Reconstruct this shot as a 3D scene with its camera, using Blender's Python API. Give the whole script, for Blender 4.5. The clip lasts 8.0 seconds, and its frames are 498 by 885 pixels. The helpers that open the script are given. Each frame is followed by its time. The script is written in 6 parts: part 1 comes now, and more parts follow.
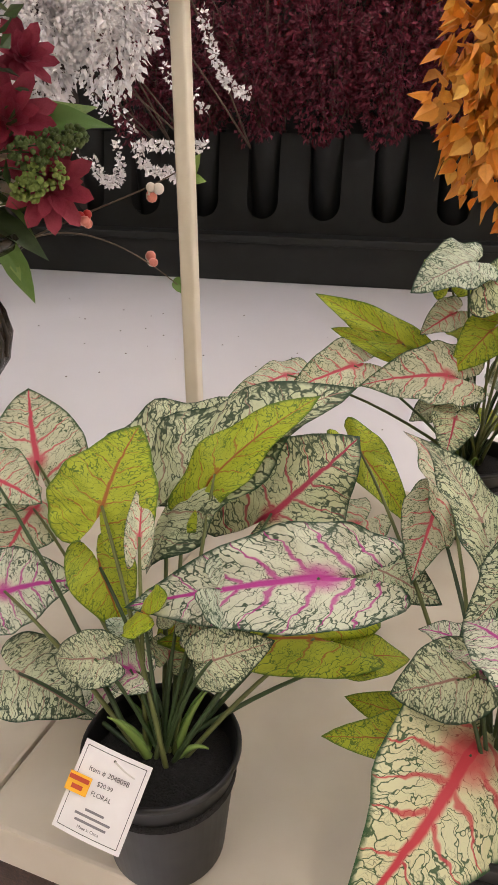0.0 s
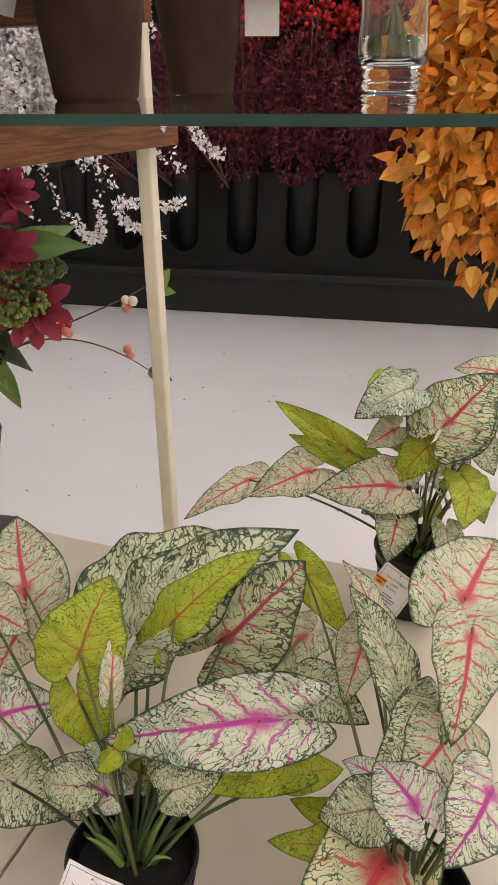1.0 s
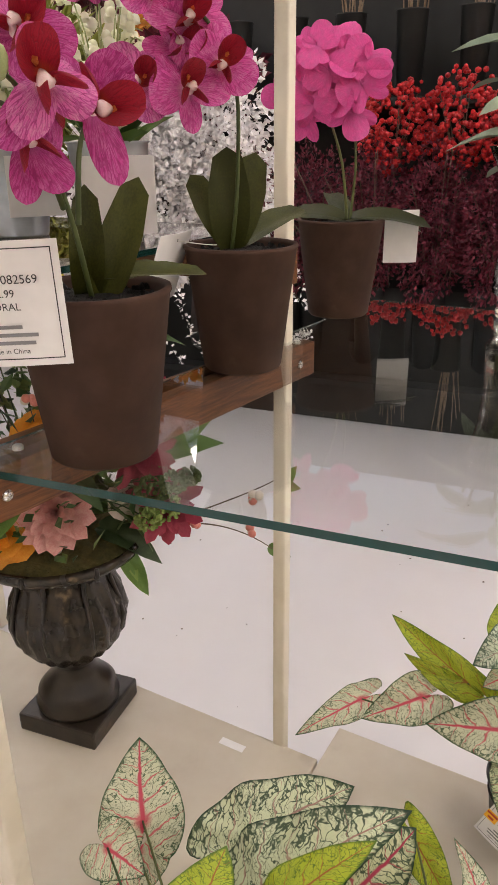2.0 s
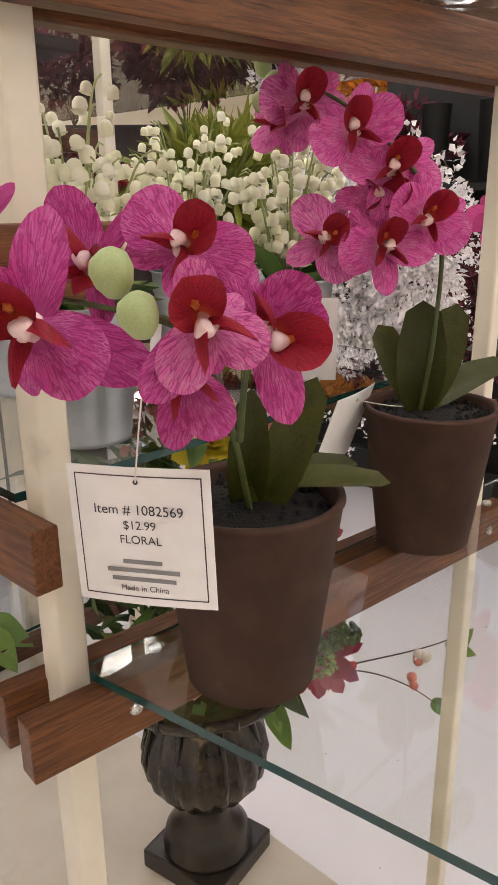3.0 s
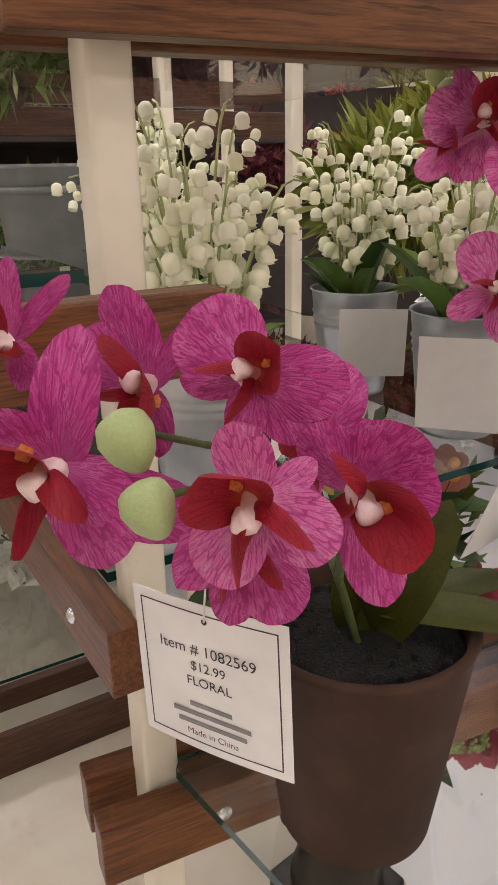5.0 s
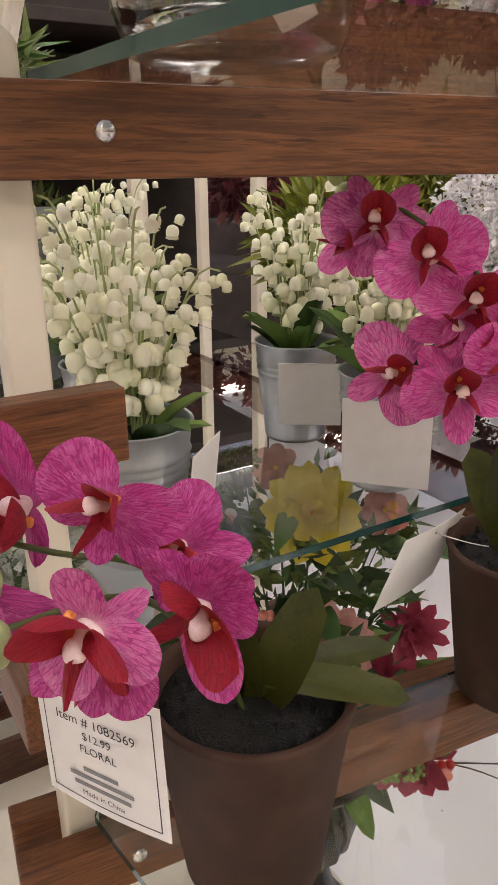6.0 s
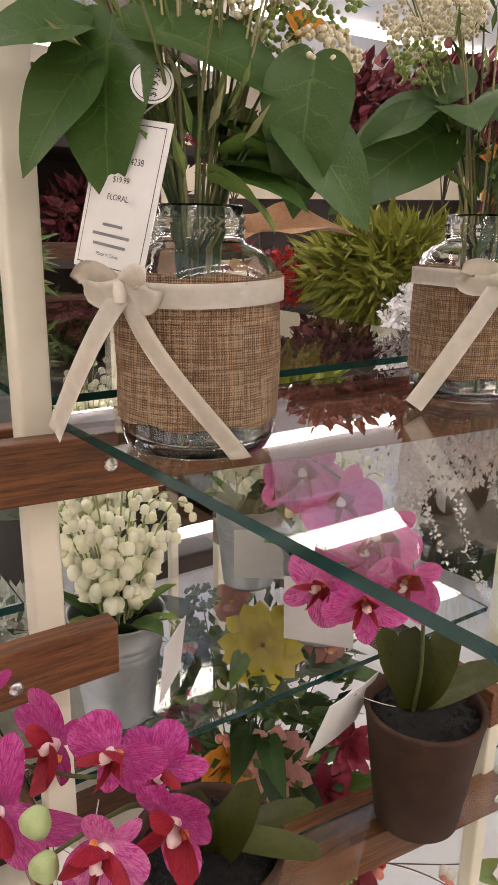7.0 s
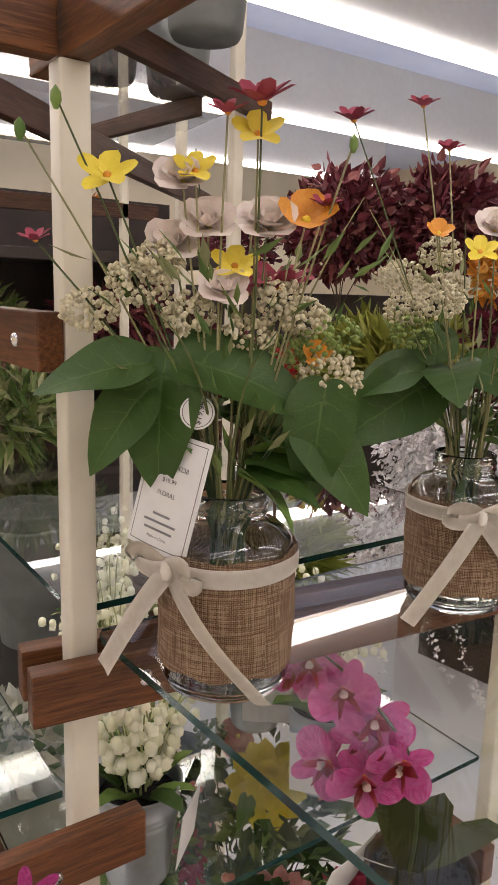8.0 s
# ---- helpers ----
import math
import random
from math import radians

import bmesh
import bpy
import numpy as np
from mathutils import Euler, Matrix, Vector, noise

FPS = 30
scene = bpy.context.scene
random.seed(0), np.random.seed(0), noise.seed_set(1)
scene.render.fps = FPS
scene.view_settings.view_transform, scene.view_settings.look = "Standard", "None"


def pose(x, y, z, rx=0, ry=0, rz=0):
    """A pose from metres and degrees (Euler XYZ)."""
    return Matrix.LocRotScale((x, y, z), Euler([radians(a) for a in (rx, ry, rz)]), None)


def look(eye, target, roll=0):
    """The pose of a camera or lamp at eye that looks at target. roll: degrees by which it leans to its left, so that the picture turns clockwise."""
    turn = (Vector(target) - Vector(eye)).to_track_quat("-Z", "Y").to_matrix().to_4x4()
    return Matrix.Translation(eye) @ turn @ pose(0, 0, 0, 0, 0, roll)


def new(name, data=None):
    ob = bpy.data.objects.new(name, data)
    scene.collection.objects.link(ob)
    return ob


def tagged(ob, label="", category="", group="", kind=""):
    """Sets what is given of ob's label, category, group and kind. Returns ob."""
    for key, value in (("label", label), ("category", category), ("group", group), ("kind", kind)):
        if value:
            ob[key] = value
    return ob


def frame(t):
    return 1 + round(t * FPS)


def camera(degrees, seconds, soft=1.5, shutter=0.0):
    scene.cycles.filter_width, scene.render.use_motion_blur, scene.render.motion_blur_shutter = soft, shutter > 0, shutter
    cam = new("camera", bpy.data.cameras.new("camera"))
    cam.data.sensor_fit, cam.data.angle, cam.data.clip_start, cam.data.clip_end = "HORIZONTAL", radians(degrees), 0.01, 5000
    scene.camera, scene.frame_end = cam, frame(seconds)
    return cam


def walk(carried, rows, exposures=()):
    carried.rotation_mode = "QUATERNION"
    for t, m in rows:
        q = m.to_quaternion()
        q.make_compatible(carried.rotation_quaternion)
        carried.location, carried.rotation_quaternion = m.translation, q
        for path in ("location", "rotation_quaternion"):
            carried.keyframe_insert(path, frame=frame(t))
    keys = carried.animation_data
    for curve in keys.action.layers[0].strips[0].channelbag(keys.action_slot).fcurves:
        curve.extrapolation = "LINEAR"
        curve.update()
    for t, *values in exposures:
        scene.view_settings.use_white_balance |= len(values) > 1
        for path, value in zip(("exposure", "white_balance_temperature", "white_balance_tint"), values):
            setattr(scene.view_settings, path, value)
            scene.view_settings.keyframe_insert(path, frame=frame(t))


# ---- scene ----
cam = camera(37.5, 8.0)
PATH = [
    (0, (0.073, 0.03, 0.7), (-0.582, 1.707, -0.17), -0.2),
    (0.5, (0.086, 0.022, 0.76), (-0.543, 1.704, -0.12), -0.2),
    (1, (0.116, 0.014, 0.871), (-0.512, 1.693, -0.016), -0.6),
    (1.5, (0.104, 0.023, 1.004), (-0.611, 1.68, 0.142), -0.5),
    (2, (0.076, 0.061, 1.089), (-0.842, 1.669, 0.333), -0.7),
    (2.2, (0.056, 0.075, 1.108), (-0.948, 1.657, 0.408), -0.7),
    (3.5, (-0.041, 0.211, 1.189), (-1.471, 1.473, 0.586), -0.0),
    (4, (-0.07, 0.216, 1.206), (-1.581, 1.365, 0.576), -0.1),
    (5.5, (-0.03, 0.298, 1.218), (-1.65, 1.23, 0.507), -1.3),
    (6, (-0.005, 0.307, 1.269), (-1.606, 1.284, 0.576), -0.6),
    (6.5, (0.025, 0.278, 1.379), (-1.564, 1.331, 0.774), 0.5),
    (7, (0.091, 0.251, 1.45), (-1.491, 1.338, 0.887), 0.9),
    (7.5, (0.113, 0.226, 1.519), (-1.469, 1.333, 0.999), 1.2),
    (8, (0.128, 0.202, 1.599), (-1.487, 1.314, 1.205), 1.7),
]
walk(cam, [(t, look(eye, target, roll)) for t, eye, target, roll in PATH],
     [(0.0, 0.26), (1.0, 0.17), (2.0, 0.22), (3.5, 0.1), (4.0, 0.05), (5.5, 0.03), (6.0, 0.10), (6.5, 0.28), (7.5, -0.05), (8.0, -0.22)])


# ---- world and light ----
world = bpy.data.worlds.new("store_air")
world.use_nodes = True
scene.world = world
world.node_tree.nodes["Background"].inputs[0].default_value = (1.0, 0.97, 0.93, 1)
world.node_tree.nodes["Background"].inputs[1].default_value = 0.03
LAMPS = ((-7.0, 2.5, 9.0), (-5.0, 2.5, 9.0), (-3.07, 2.5, 9.0), (-1.1, -0.6, 4.4), (0.9, 2.5, 9.0), (2.9, 2.5, 9.0))
for lx, ly, ll in LAMPS:
    lamp = bpy.data.lights.new("ceiling_strip_light", "AREA")
    lamp.shape, lamp.size, lamp.size_y = "RECTANGLE", 0.18, ll
    lamp.energy, lamp.color = 2.2 * ll, (1.0, 0.82, 0.68)
    lo = new("strip_light", lamp)
    lo.matrix_world = pose(lx, ly, 2.98)


# ---- material tools ----
class Net:
    """A small builder for node materials."""

    def __init__(self, name):
        self.mat = bpy.data.materials.new(name)
        self.mat.use_nodes = True
        self.nt = self.mat.node_tree
        self.bsdf = self.nt.nodes["Principled BSDF"]

    def node(self, kind, **props):
        n = self.nt.nodes.new(kind)
        for k, v in props.items():
            if k == "operation":
                n.operation = v
            elif k == "data_type":
                n.data_type = v
            elif k == "feature":
                n.feature = v
            elif k == "wave_type":
                n.wave_type = v
            elif k == "bands_direction":
                n.bands_direction = v
            elif k == "uv_map":
                n.uv_map = v
        return n

    def put(self, sock, v):
        if isinstance(v, bpy.types.NodeSocket):
            self.nt.links.new(v, sock)
        elif isinstance(v, (tuple, list)) and len(v) == 3 and sock.type == "RGBA":
            sock.default_value = (*v, 1)
        else:
            sock.default_value = v

    def m(self, op, a, b=0.0, c=0.0):
        n = self.node("ShaderNodeMath", operation=op)
        for s, v in zip(n.inputs, (a, b, c)):
            self.put(s, v)
        return n.outputs[0]

    def mix(self, f, a, b):
        n = self.node("ShaderNodeMix", data_type="RGBA")
        self.put(n.inputs[0], f), self.put(n.inputs[6], a), self.put(n.inputs[7], b)
        return n.outputs[2]

    def step(self, x, lo, hi):
        n = self.node("ShaderNodeMapRange")
        self.put(n.inputs[0], x), self.put(n.inputs[1], lo), self.put(n.inputs[2], hi)
        n.interpolation_type = "SMOOTHSTEP"
        return n.outputs[0]

    def coord(self, which="Object", scale=(1, 1, 1)):
        n = self.node("ShaderNodeTexCoord")
        mp = self.node("ShaderNodeMapping")
        self.nt.links.new(n.outputs[which], mp.inputs[0])
        mp.inputs[3].default_value = scale
        return mp.outputs[0]

    def noise(self, vec, scale, detail=3.0, rough=0.55, dist=0.0):
        n = self.node("ShaderNodeTexNoise")
        self.put(n.inputs["Vector"], vec)
        n.inputs["Scale"].default_value, n.inputs["Detail"].default_value = scale, detail
        n.inputs["Roughness"].default_value, n.inputs["Distortion"].default_value = rough, dist
        return n.outputs[0]

    def voronoi(self, vec, scale, feature="DISTANCE_TO_EDGE"):
        n = self.node("ShaderNodeTexVoronoi", feature=feature)
        self.put(n.inputs["Vector"], vec)
        n.inputs["Scale"].default_value = scale
        return n.outputs[0]

    def rand(self):
        return self.node("ShaderNodeObjectInfo").outputs["Random"]

    def island(self):
        return self.node("ShaderNodeNewGeometry").outputs["Random Per Island"]

    def bump(self, h, strength=0.3, dist=0.002):
        n = self.node("ShaderNodeBump")
        n.inputs["Strength"].default_value, n.inputs["Distance"].default_value = strength, dist
        self.put(n.inputs["Height"], h)
        self.nt.links.new(n.outputs[0], self.bsdf.inputs["Normal"])

    def done(self, color=None, rough=0.5, metal=0.0, **more):
        b = self.bsdf.inputs
        if color is not None:
            self.put(b["Base Color"], color)
        self.put(b["Roughness"], rough)
        b["Metallic"].default_value = metal
        for k, v in more.items():
            self.put(b[k.replace("_", " ")], v)
        return self.mat


def plain(name, c1, c2, scale=40.0, rough=0.5, bump=0.15, dist=0.001, metal=0.0, vary=0.0, stains=None, **more):
    """Two-scale mottled surface."""
    n = Net(name)
    v = n.coord()
    f = n.m("ADD", n.m("MULTIPLY", n.noise(v, scale), 0.6), n.m("MULTIPLY", n.noise(v, scale / 7.0, 2), 0.4))
    if vary:
        f = n.m("ADD", f, n.m("MULTIPLY", n.m("SUBTRACT", n.rand(), 0.5), vary))
    col = n.mix(n.step(f, 0.3, 0.7), c1, c2)
    if stains:
        col = n.mix(n.step(n.noise(v, scale / 2.3, 5), 0.62, 0.75), col, stains)
    if bump:
        n.bump(n.noise(v, scale * 3), bump, dist)
    r = n.m("ADD", n.m("MULTIPLY", n.noise(v, scale / 3), 0.2), rough - 0.1)
    return n.done(col, r, metal, **more)


def wood_mat(name, c1, c2, rough=0.42):
    n = Net(name)
    v = n.coord("Object", (1, 0.06, 1))
    vx = n.coord("Object", (1, 1, 1))
    g = n.noise(v, 280, 5, 0.7, 0.5)
    big = n.noise(v, 28, 3)
    col = n.mix(n.step(g, 0.36, 0.66), c1, c2)
    col = n.mix(n.m("MULTIPLY", n.step(big, 0.5, 0.72), 0.55), col, tuple(x * 0.45 for x in c1))
    pores = n.step(n.noise(v, 420, 2), 0.64, 0.7)
    col = n.mix(n.m("MULTIPLY", pores, 0.6), col, tuple(x * 0.3 for x in c1))
    wear = n.step(n.noise(vx, 60, 4), 0.66, 0.76)
    col = n.mix(n.m("MULTIPLY", wear, 0.3), col, tuple(min(1, x * 1.5) for x in c2))
    n.bump(g, 0.35, 0.0006)
    return n.done(col, n.m("ADD", n.m("MULTIPLY", big, 0.25), rough - 0.12), Specular_IOR_Level=0.35)


def leaf_mat(name, field, vein, net, under=None, network=True, spread=1.0, netw=0.05, blotch=0.4, rough=0.42, margin=True, freq=0.2):
    """A caladium leaf in its own flat plane: field colour, coloured main veins, dark fine network and margin."""
    n = Net(name)
    uv = n.node("ShaderNodeUVMap", uv_map="flat").outputs[0]
    ed = n.node("ShaderNodeUVMap", uv_map="edge").outputs[0]
    sep = n.node("ShaderNodeSeparateXYZ")
    n.put(sep.inputs[0], uv)
    wob = n.m("MULTIPLY", n.m("SUBTRACT", n.noise(uv, 3.6), 0.5), 0.26)
    x, y = n.m("ADD", sep.outputs[0], n.m("MULTIPLY", wob, 0.3)), n.m("ADD", sep.outputs[1], wob)
    ax = n.m("ABSOLUTE", x)
    sep2 = n.node("ShaderNodeSeparateXYZ")
    n.put(sep2.inputs[0], ed)
    e = sep2.outputs[0]
    # pinnate side veins leave the midrib at an angle
    s = n.m("SUBTRACT", y, n.m("MULTIPLY", ax, 0.55))
    saw = n.m("ABSOLUTE", n.m("SUBTRACT", n.m("FRACT", n.m("ADD", n.m("DIVIDE", s, freq), 0.5)), 0.5))
    side = n.m("MULTIPLY", saw, freq)
    rad = n.m("SQRT", n.m("ADD", n.m("MULTIPLY", x, x), n.m("MULTIPLY", sep.outputs[1], sep.outputs[1])))
    keep = n.m("SUBTRACT", 1.0, n.step(e, 0.25, 0.95))
    w_mid = n.m("MULTIPLY", n.m("ADD", n.m("MULTIPLY", n.m("SUBTRACT", 1.0, e), 0.035), 0.004), spread)
    w_side = n.m("MULTIPLY", n.m("ADD", n.m("MULTIPLY", keep, 0.014), 0.003), spread)
    mid = n.m("SUBTRACT", 1.0, n.step(ax, n.m("MULTIPLY", w_mid, 0.5), n.m("MULTIPLY", w_mid, 1.6)))
    sid = n.m("SUBTRACT", 1.0, n.step(side, n.m("MULTIPLY", w_side, 0.4), n.m("MULTIPLY", w_side, 1.6)))
    core = n.m("SUBTRACT", 1.0, n.step(n.m("ADD", rad, n.m("MULTIPLY", n.noise(uv, 11.0, 4), 0.10)), 0.08 * spread, 0.20 * spread))
    pink = n.m("MAXIMUM", n.m("MAXIMUM", mid, n.m("MULTIPLY", sid, 0.85)), n.m("MULTIPLY", core, 0.9))
    blot = n.step(n.noise(uv, 3.5, 4), 0.45, 0.7)
    base = n.mix(n.m("MULTIPLY", blot, blotch), field, tuple(a * 0.5 + b * 0.5 for a, b in zip(field, net)))
    base = n.mix(n.m("MULTIPLY", n.rand(), 0.18), base, tuple(a * 0.75 for a in field))
    if network:
        sc = n.node("ShaderNodeCombineXYZ")
        n.put(sc.inputs[0], n.m("MULTIPLY", x, 0.62)), n.put(sc.inputs[1], n.m("MULTIPLY", s, 1.35)), n.put(sc.inputs[2], n.m("MULTIPLY", n.rand(), 9.0))
        jit = n.node("ShaderNodeVectorMath")
        jit.operation = "ADD"
        nz = n.node("ShaderNodeTexNoise")
        n.put(nz.inputs["Vector"], uv)
        nz.inputs["Scale"].default_value = 14.0
        half = n.node("ShaderNodeVectorMath")
        half.operation = "SCALE"
        n.put(half.inputs[0], nz.outputs[1])
        half.inputs["Scale"].default_value = 0.09
        n.put(jit.inputs[0], sc.outputs[0]), n.put(jit.inputs[1], half.outputs[0])
        d1 = n.voronoi(jit.outputs[0], 13.0)
        d2 = n.voronoi(jit.outputs[0], 32.0)
        thick = n.m("MULTIPLY", n.m("ADD", n.m("MULTIPLY", n.m("POWER", e, 2.2), 2.6), n.m("MULTIPLY", n.noise(uv, 6.0), 1.3)), netw)
        l1 = n.m("SUBTRACT", 1.0, n.step(d1, n.m("MULTIPLY", thick, 0.3), thick))
        l2 = n.m("MULTIPLY", n.m("SUBTRACT", 1.0, n.step(d2, 0.0, n.m("MULTIPLY", thick, 1.1))), n.m("MULTIPLY", n.step(n.noise(uv, 4.0), 0.38, 0.62), 0.85))
        lines = n.m("MAXIMUM", l1, l2)
        base = n.mix(n.m("MULTIPLY", lines, 0.92), base, net)
    col = n.mix(pink, base, vein)
    if margin:
        col = n.mix(n.step(n.m("ADD", e, n.m("MULTIPLY", n.noise(uv, 16.0), 0.10)), 0.985, 1.045), col, net)
    n.bump(n.m("ADD", n.m("MULTIPLY", side, -4.0), n.noise(uv, 40.0)), 0.35, 0.0015)
    mat = n.done(col, rough, 0.0)
    tr = n.node("ShaderNodeBsdfTranslucent")
    n.put(tr.inputs[0], col)
    ms = n.node("ShaderNodeMixShader")
    ms.inputs[0].default_value = 0.22
    out = n.nt.nodes["Material Output"]
    n.nt.links.new(n.bsdf.outputs[0], ms.inputs[1]), n.nt.links.new(tr.outputs[0], ms.inputs[2])
    n.nt.links.new(ms.outputs[0], out.inputs[0])
    return mat


def petal_mat(name, base, vein, throat, pale, rough=0.5, amount=0.75):
    """A silk orchid petal: mottled ground under a branching net of paler and darker veins that run out from the throat."""
    n = Net(name)
    uv = n.node("ShaderNodeUVMap", uv_map="flat").outputs[0]
    sep = n.node("ShaderNodeSeparateXYZ")
    n.put(sep.inputs[0], uv)
    rad = n.m("SQRT", n.m("ADD", n.m("MULTIPLY", sep.outputs[0], sep.outputs[0]), n.m("MULTIPLY", sep.outputs[1], sep.outputs[1])))
    ang = n.m("ARCTAN2", sep.outputs[0], n.m("ADD", sep.outputs[1], 0.12))
    rnd = n.m("MULTIPLY", n.rand(), 17.0)
    wob = n.m("MULTIPLY", n.m("SUBTRACT", n.noise(uv, 7.0, 4), 0.5), 1.1)
    pack = n.node("ShaderNodeCombineXYZ")
    n.put(pack.inputs[0], n.m("ADD", n.m("MULTIPLY", ang, 12.0), wob))
    n.put(pack.inputs[1], n.m("ADD", n.m("MULTIPLY", rad, 2.6), wob))
    n.put(pack.inputs[2], rnd)
    d1 = n.voronoi(pack.outputs[0], 1.0)
    d2 = n.voronoi(pack.outputs[0], 2.3)
    big = n.m("SUBTRACT", 1.0, n.step(d1, 0.02, 0.16))
    fine = n.m("SUBTRACT", 1.0, n.step(d2, 0.02, 0.22))
    patch = n.step(n.noise(uv, 3.2, 3), 0.36, 0.64)
    tone = n.mix(patch, base, tuple(c * 0.78 for c in base))
    tone = n.mix(n.m("MULTIPLY", n.m("MULTIPLY", fine, n.m("ADD", n.m("MULTIPLY", patch, 0.7), 0.25)), amount * 0.75), tone, pale)
    col = n.mix(n.m("MULTIPLY", n.m("MULTIPLY", big, n.m("SUBTRACT", 1.1, patch)), amount), tone, vein)
    col = n.mix(n.m("MULTIPLY", n.step(n.noise(uv, 26.0, 3), 0.5, 0.72), 0.18), col, vein)
    col = n.mix(n.m("MULTIPLY", n.m("SUBTRACT", 1.0, n.step(rad, 0.05, 0.30)), 0.8), col, throat)
    n.bump(n.m("ADD", n.m("MULTIPLY", big, -1.0), n.m("MULTIPLY", n.noise(uv, 60.0), 0.5)), 0.4, 0.0006)
    mat = n.done(col, rough)
    tr = n.node("ShaderNodeBsdfTranslucent")
    n.put(tr.inputs[0], col)
    ms = n.node("ShaderNodeMixShader")
    ms.inputs[0].default_value = 0.22
    n.nt.links.new(n.bsdf.outputs[0], ms.inputs[1]), n.nt.links.new(tr.outputs[0], ms.inputs[2])
    n.nt.links.new(ms.outputs[0], n.nt.nodes["Material Output"].inputs[0])
    return mat


def leafy(name, c1, c2, rough=0.5, c3=None):
    """Small foliage: each leaf of a joined crown a little different."""
    n = Net(name)
    r = n.island()
    col = n.mix(r, c1, c2)
    if c3:
        col = n.mix(n.step(n.m("FRACT", n.m("MULTIPLY", r, 7.3)), 0.72, 0.8), col, c3)
    v = n.coord()
    col = n.mix(n.m("MULTIPLY", n.noise(v, 90, 3), 0.5), col, tuple(c * 0.5 for c in c1))
    return n.done(col, rough)


def glass_mat(name, tint=(0.97, 1.0, 0.985), rough=0.0):
    n = Net(name)
    return n.done(tint, rough, 0.0, Transmission_Weight=1.0, IOR=1.5)


# ---- materials ----
CREAM_PAINT = plain("cream_paint", (0.70, 0.65, 0.53), (0.78, 0.73, 0.61), 25, 0.38, 0.08, stains=(0.58, 0.53, 0.43))
PLATFORM = plain("cream_laminate", (0.57, 0.51, 0.41), (0.63, 0.58, 0.48), 14, 0.42, 0.05, stains=(0.49, 0.43, 0.34))
WOOD = wood_mat("stained_wood", (0.082, 0.029, 0.010), (0.195, 0.075, 0.026))
WOOD_DARK = wood_mat("dark_wood", (0.05, 0.022, 0.013), (0.11, 0.05, 0.028))
STEEL = plain("screw_steel", (0.6, 0.6, 0.6), (0.75, 0.75, 0.74), 200, 0.25, 0.1, metal=1.0)
GLASS = glass_mat("shelf_glass")
GLASS_EDGE = Net("glass_edge").done((0.008, 0.065, 0.06), 0.12, 0.0, IOR=1.5, Transmission_Weight=0.25)
JAR_GLASS = glass_mat("jar_glass", (0.98, 1.0, 0.99))
WATER = glass_mat("clear_resin", (0.95, 0.93, 0.80))
BLACK_POT = plain("black_plastic", (0.0045, 0.0045, 0.005), (0.009, 0.009, 0.0095), 60, 0.42, 0.1)
BROWN_POT = plain("brown_clay", (0.040, 0.019, 0.012), (0.070, 0.036, 0.024), 30, 0.75, 0.25, 0.001, stains=(0.100, 0.062, 0.045), Specular_IOR_Level=0.25)
SOIL = plain("dark_moss_soil", (0.003, 0.003, 0.003), (0.010, 0.009, 0.008), 220, 0.9, 1.0, 0.004)
ZINC = plain("galvanised_zinc", (0.40, 0.43, 0.46), (0.55, 0.58, 0.61), 35, 0.38, 0.05, metal=0.75)
PAPER = plain("white_card", (0.78, 0.77, 0.76), (0.84, 0.83, 0.82), 60, 0.6, 0.03)
INK = plain("black_ink", (0.03, 0.03, 0.035), (0.05, 0.05, 0.055), 60, 0.6, 0)
INK_BAR = plain("grey_ink", (0.20, 0.20, 0.21), (0.26, 0.26, 0.27), 60, 0.6, 0)
STICKER = plain("yellow_sticker", (0.85, 0.42, 0.02), (0.9, 0.5, 0.03), 60, 0.5, 0)
STICKER_INK = plain("red_ink", (0.45, 0.05, 0.02), (0.5, 0.07, 0.02), 60, 0.5, 0)
STRING = plain("white_thread", (0.65, 0.63, 0.58), (0.75, 0.73, 0.68), 200, 0.7, 0)
BLACK_RACK = plain("black_rack_metal", (0.005, 0.006, 0.006), (0.011, 0.013, 0.0125), 12, 0.55, 0.1)
RACK_GREY = plain("charcoal_rack_panel", (0.014, 0.016, 0.0155), (0.024, 0.027, 0.026), 9, 0.55, 0.1)
URN = plain("black_bronze_resin", (0.012, 0.010, 0.009), (0.035, 0.026, 0.018), 40, 0.32, 0.3, stains=(0.075, 0.05, 0.028))
MOSS = plain("olive_moss", (0.05, 0.045, 0.012), (0.11, 0.09, 0.025), 120, 0.95, 1.0, 0.004)
STEM = plain("green_stem", (0.06, 0.085, 0.022), (0.13, 0.15, 0.045), 80, 0.5, 0.2, vary=0.5)
STEM_PALE = plain("pale_green_stem", (0.30, 0.36, 0.14), (0.42, 0.46, 0.22), 80, 0.5, 0.2, vary=0.3)
STEM_TAN = plain("tan_stem", (0.22, 0.21, 0.09), (0.36, 0.34, 0.17), 80, 0.6, 0.2, vary=0.5)
STEM_DARK = plain("dark_green_stem", (0.025, 0.05, 0.015), (0.05, 0.09, 0.03), 80, 0.5, 0.2, vary=0.5)
TWIG = plain("brown_twig", (0.09, 0.06, 0.04), (0.15, 0.11, 0.08), 80, 0.8, 0.2)
ORCHID_LEAF = plain("orchid_leaf_green", (0.027, 0.032, 0.004), (0.056, 0.062, 0.008), 45, 0.45, 0.2, vary=0.4, Specular_IOR_Level=0.3)
GREEN_LEAF = plain("fabric_leaf_green", (0.032, 0.080, 0.012), (0.072, 0.142, 0.026), 40, 0.5, 0.25, vary=0.6)
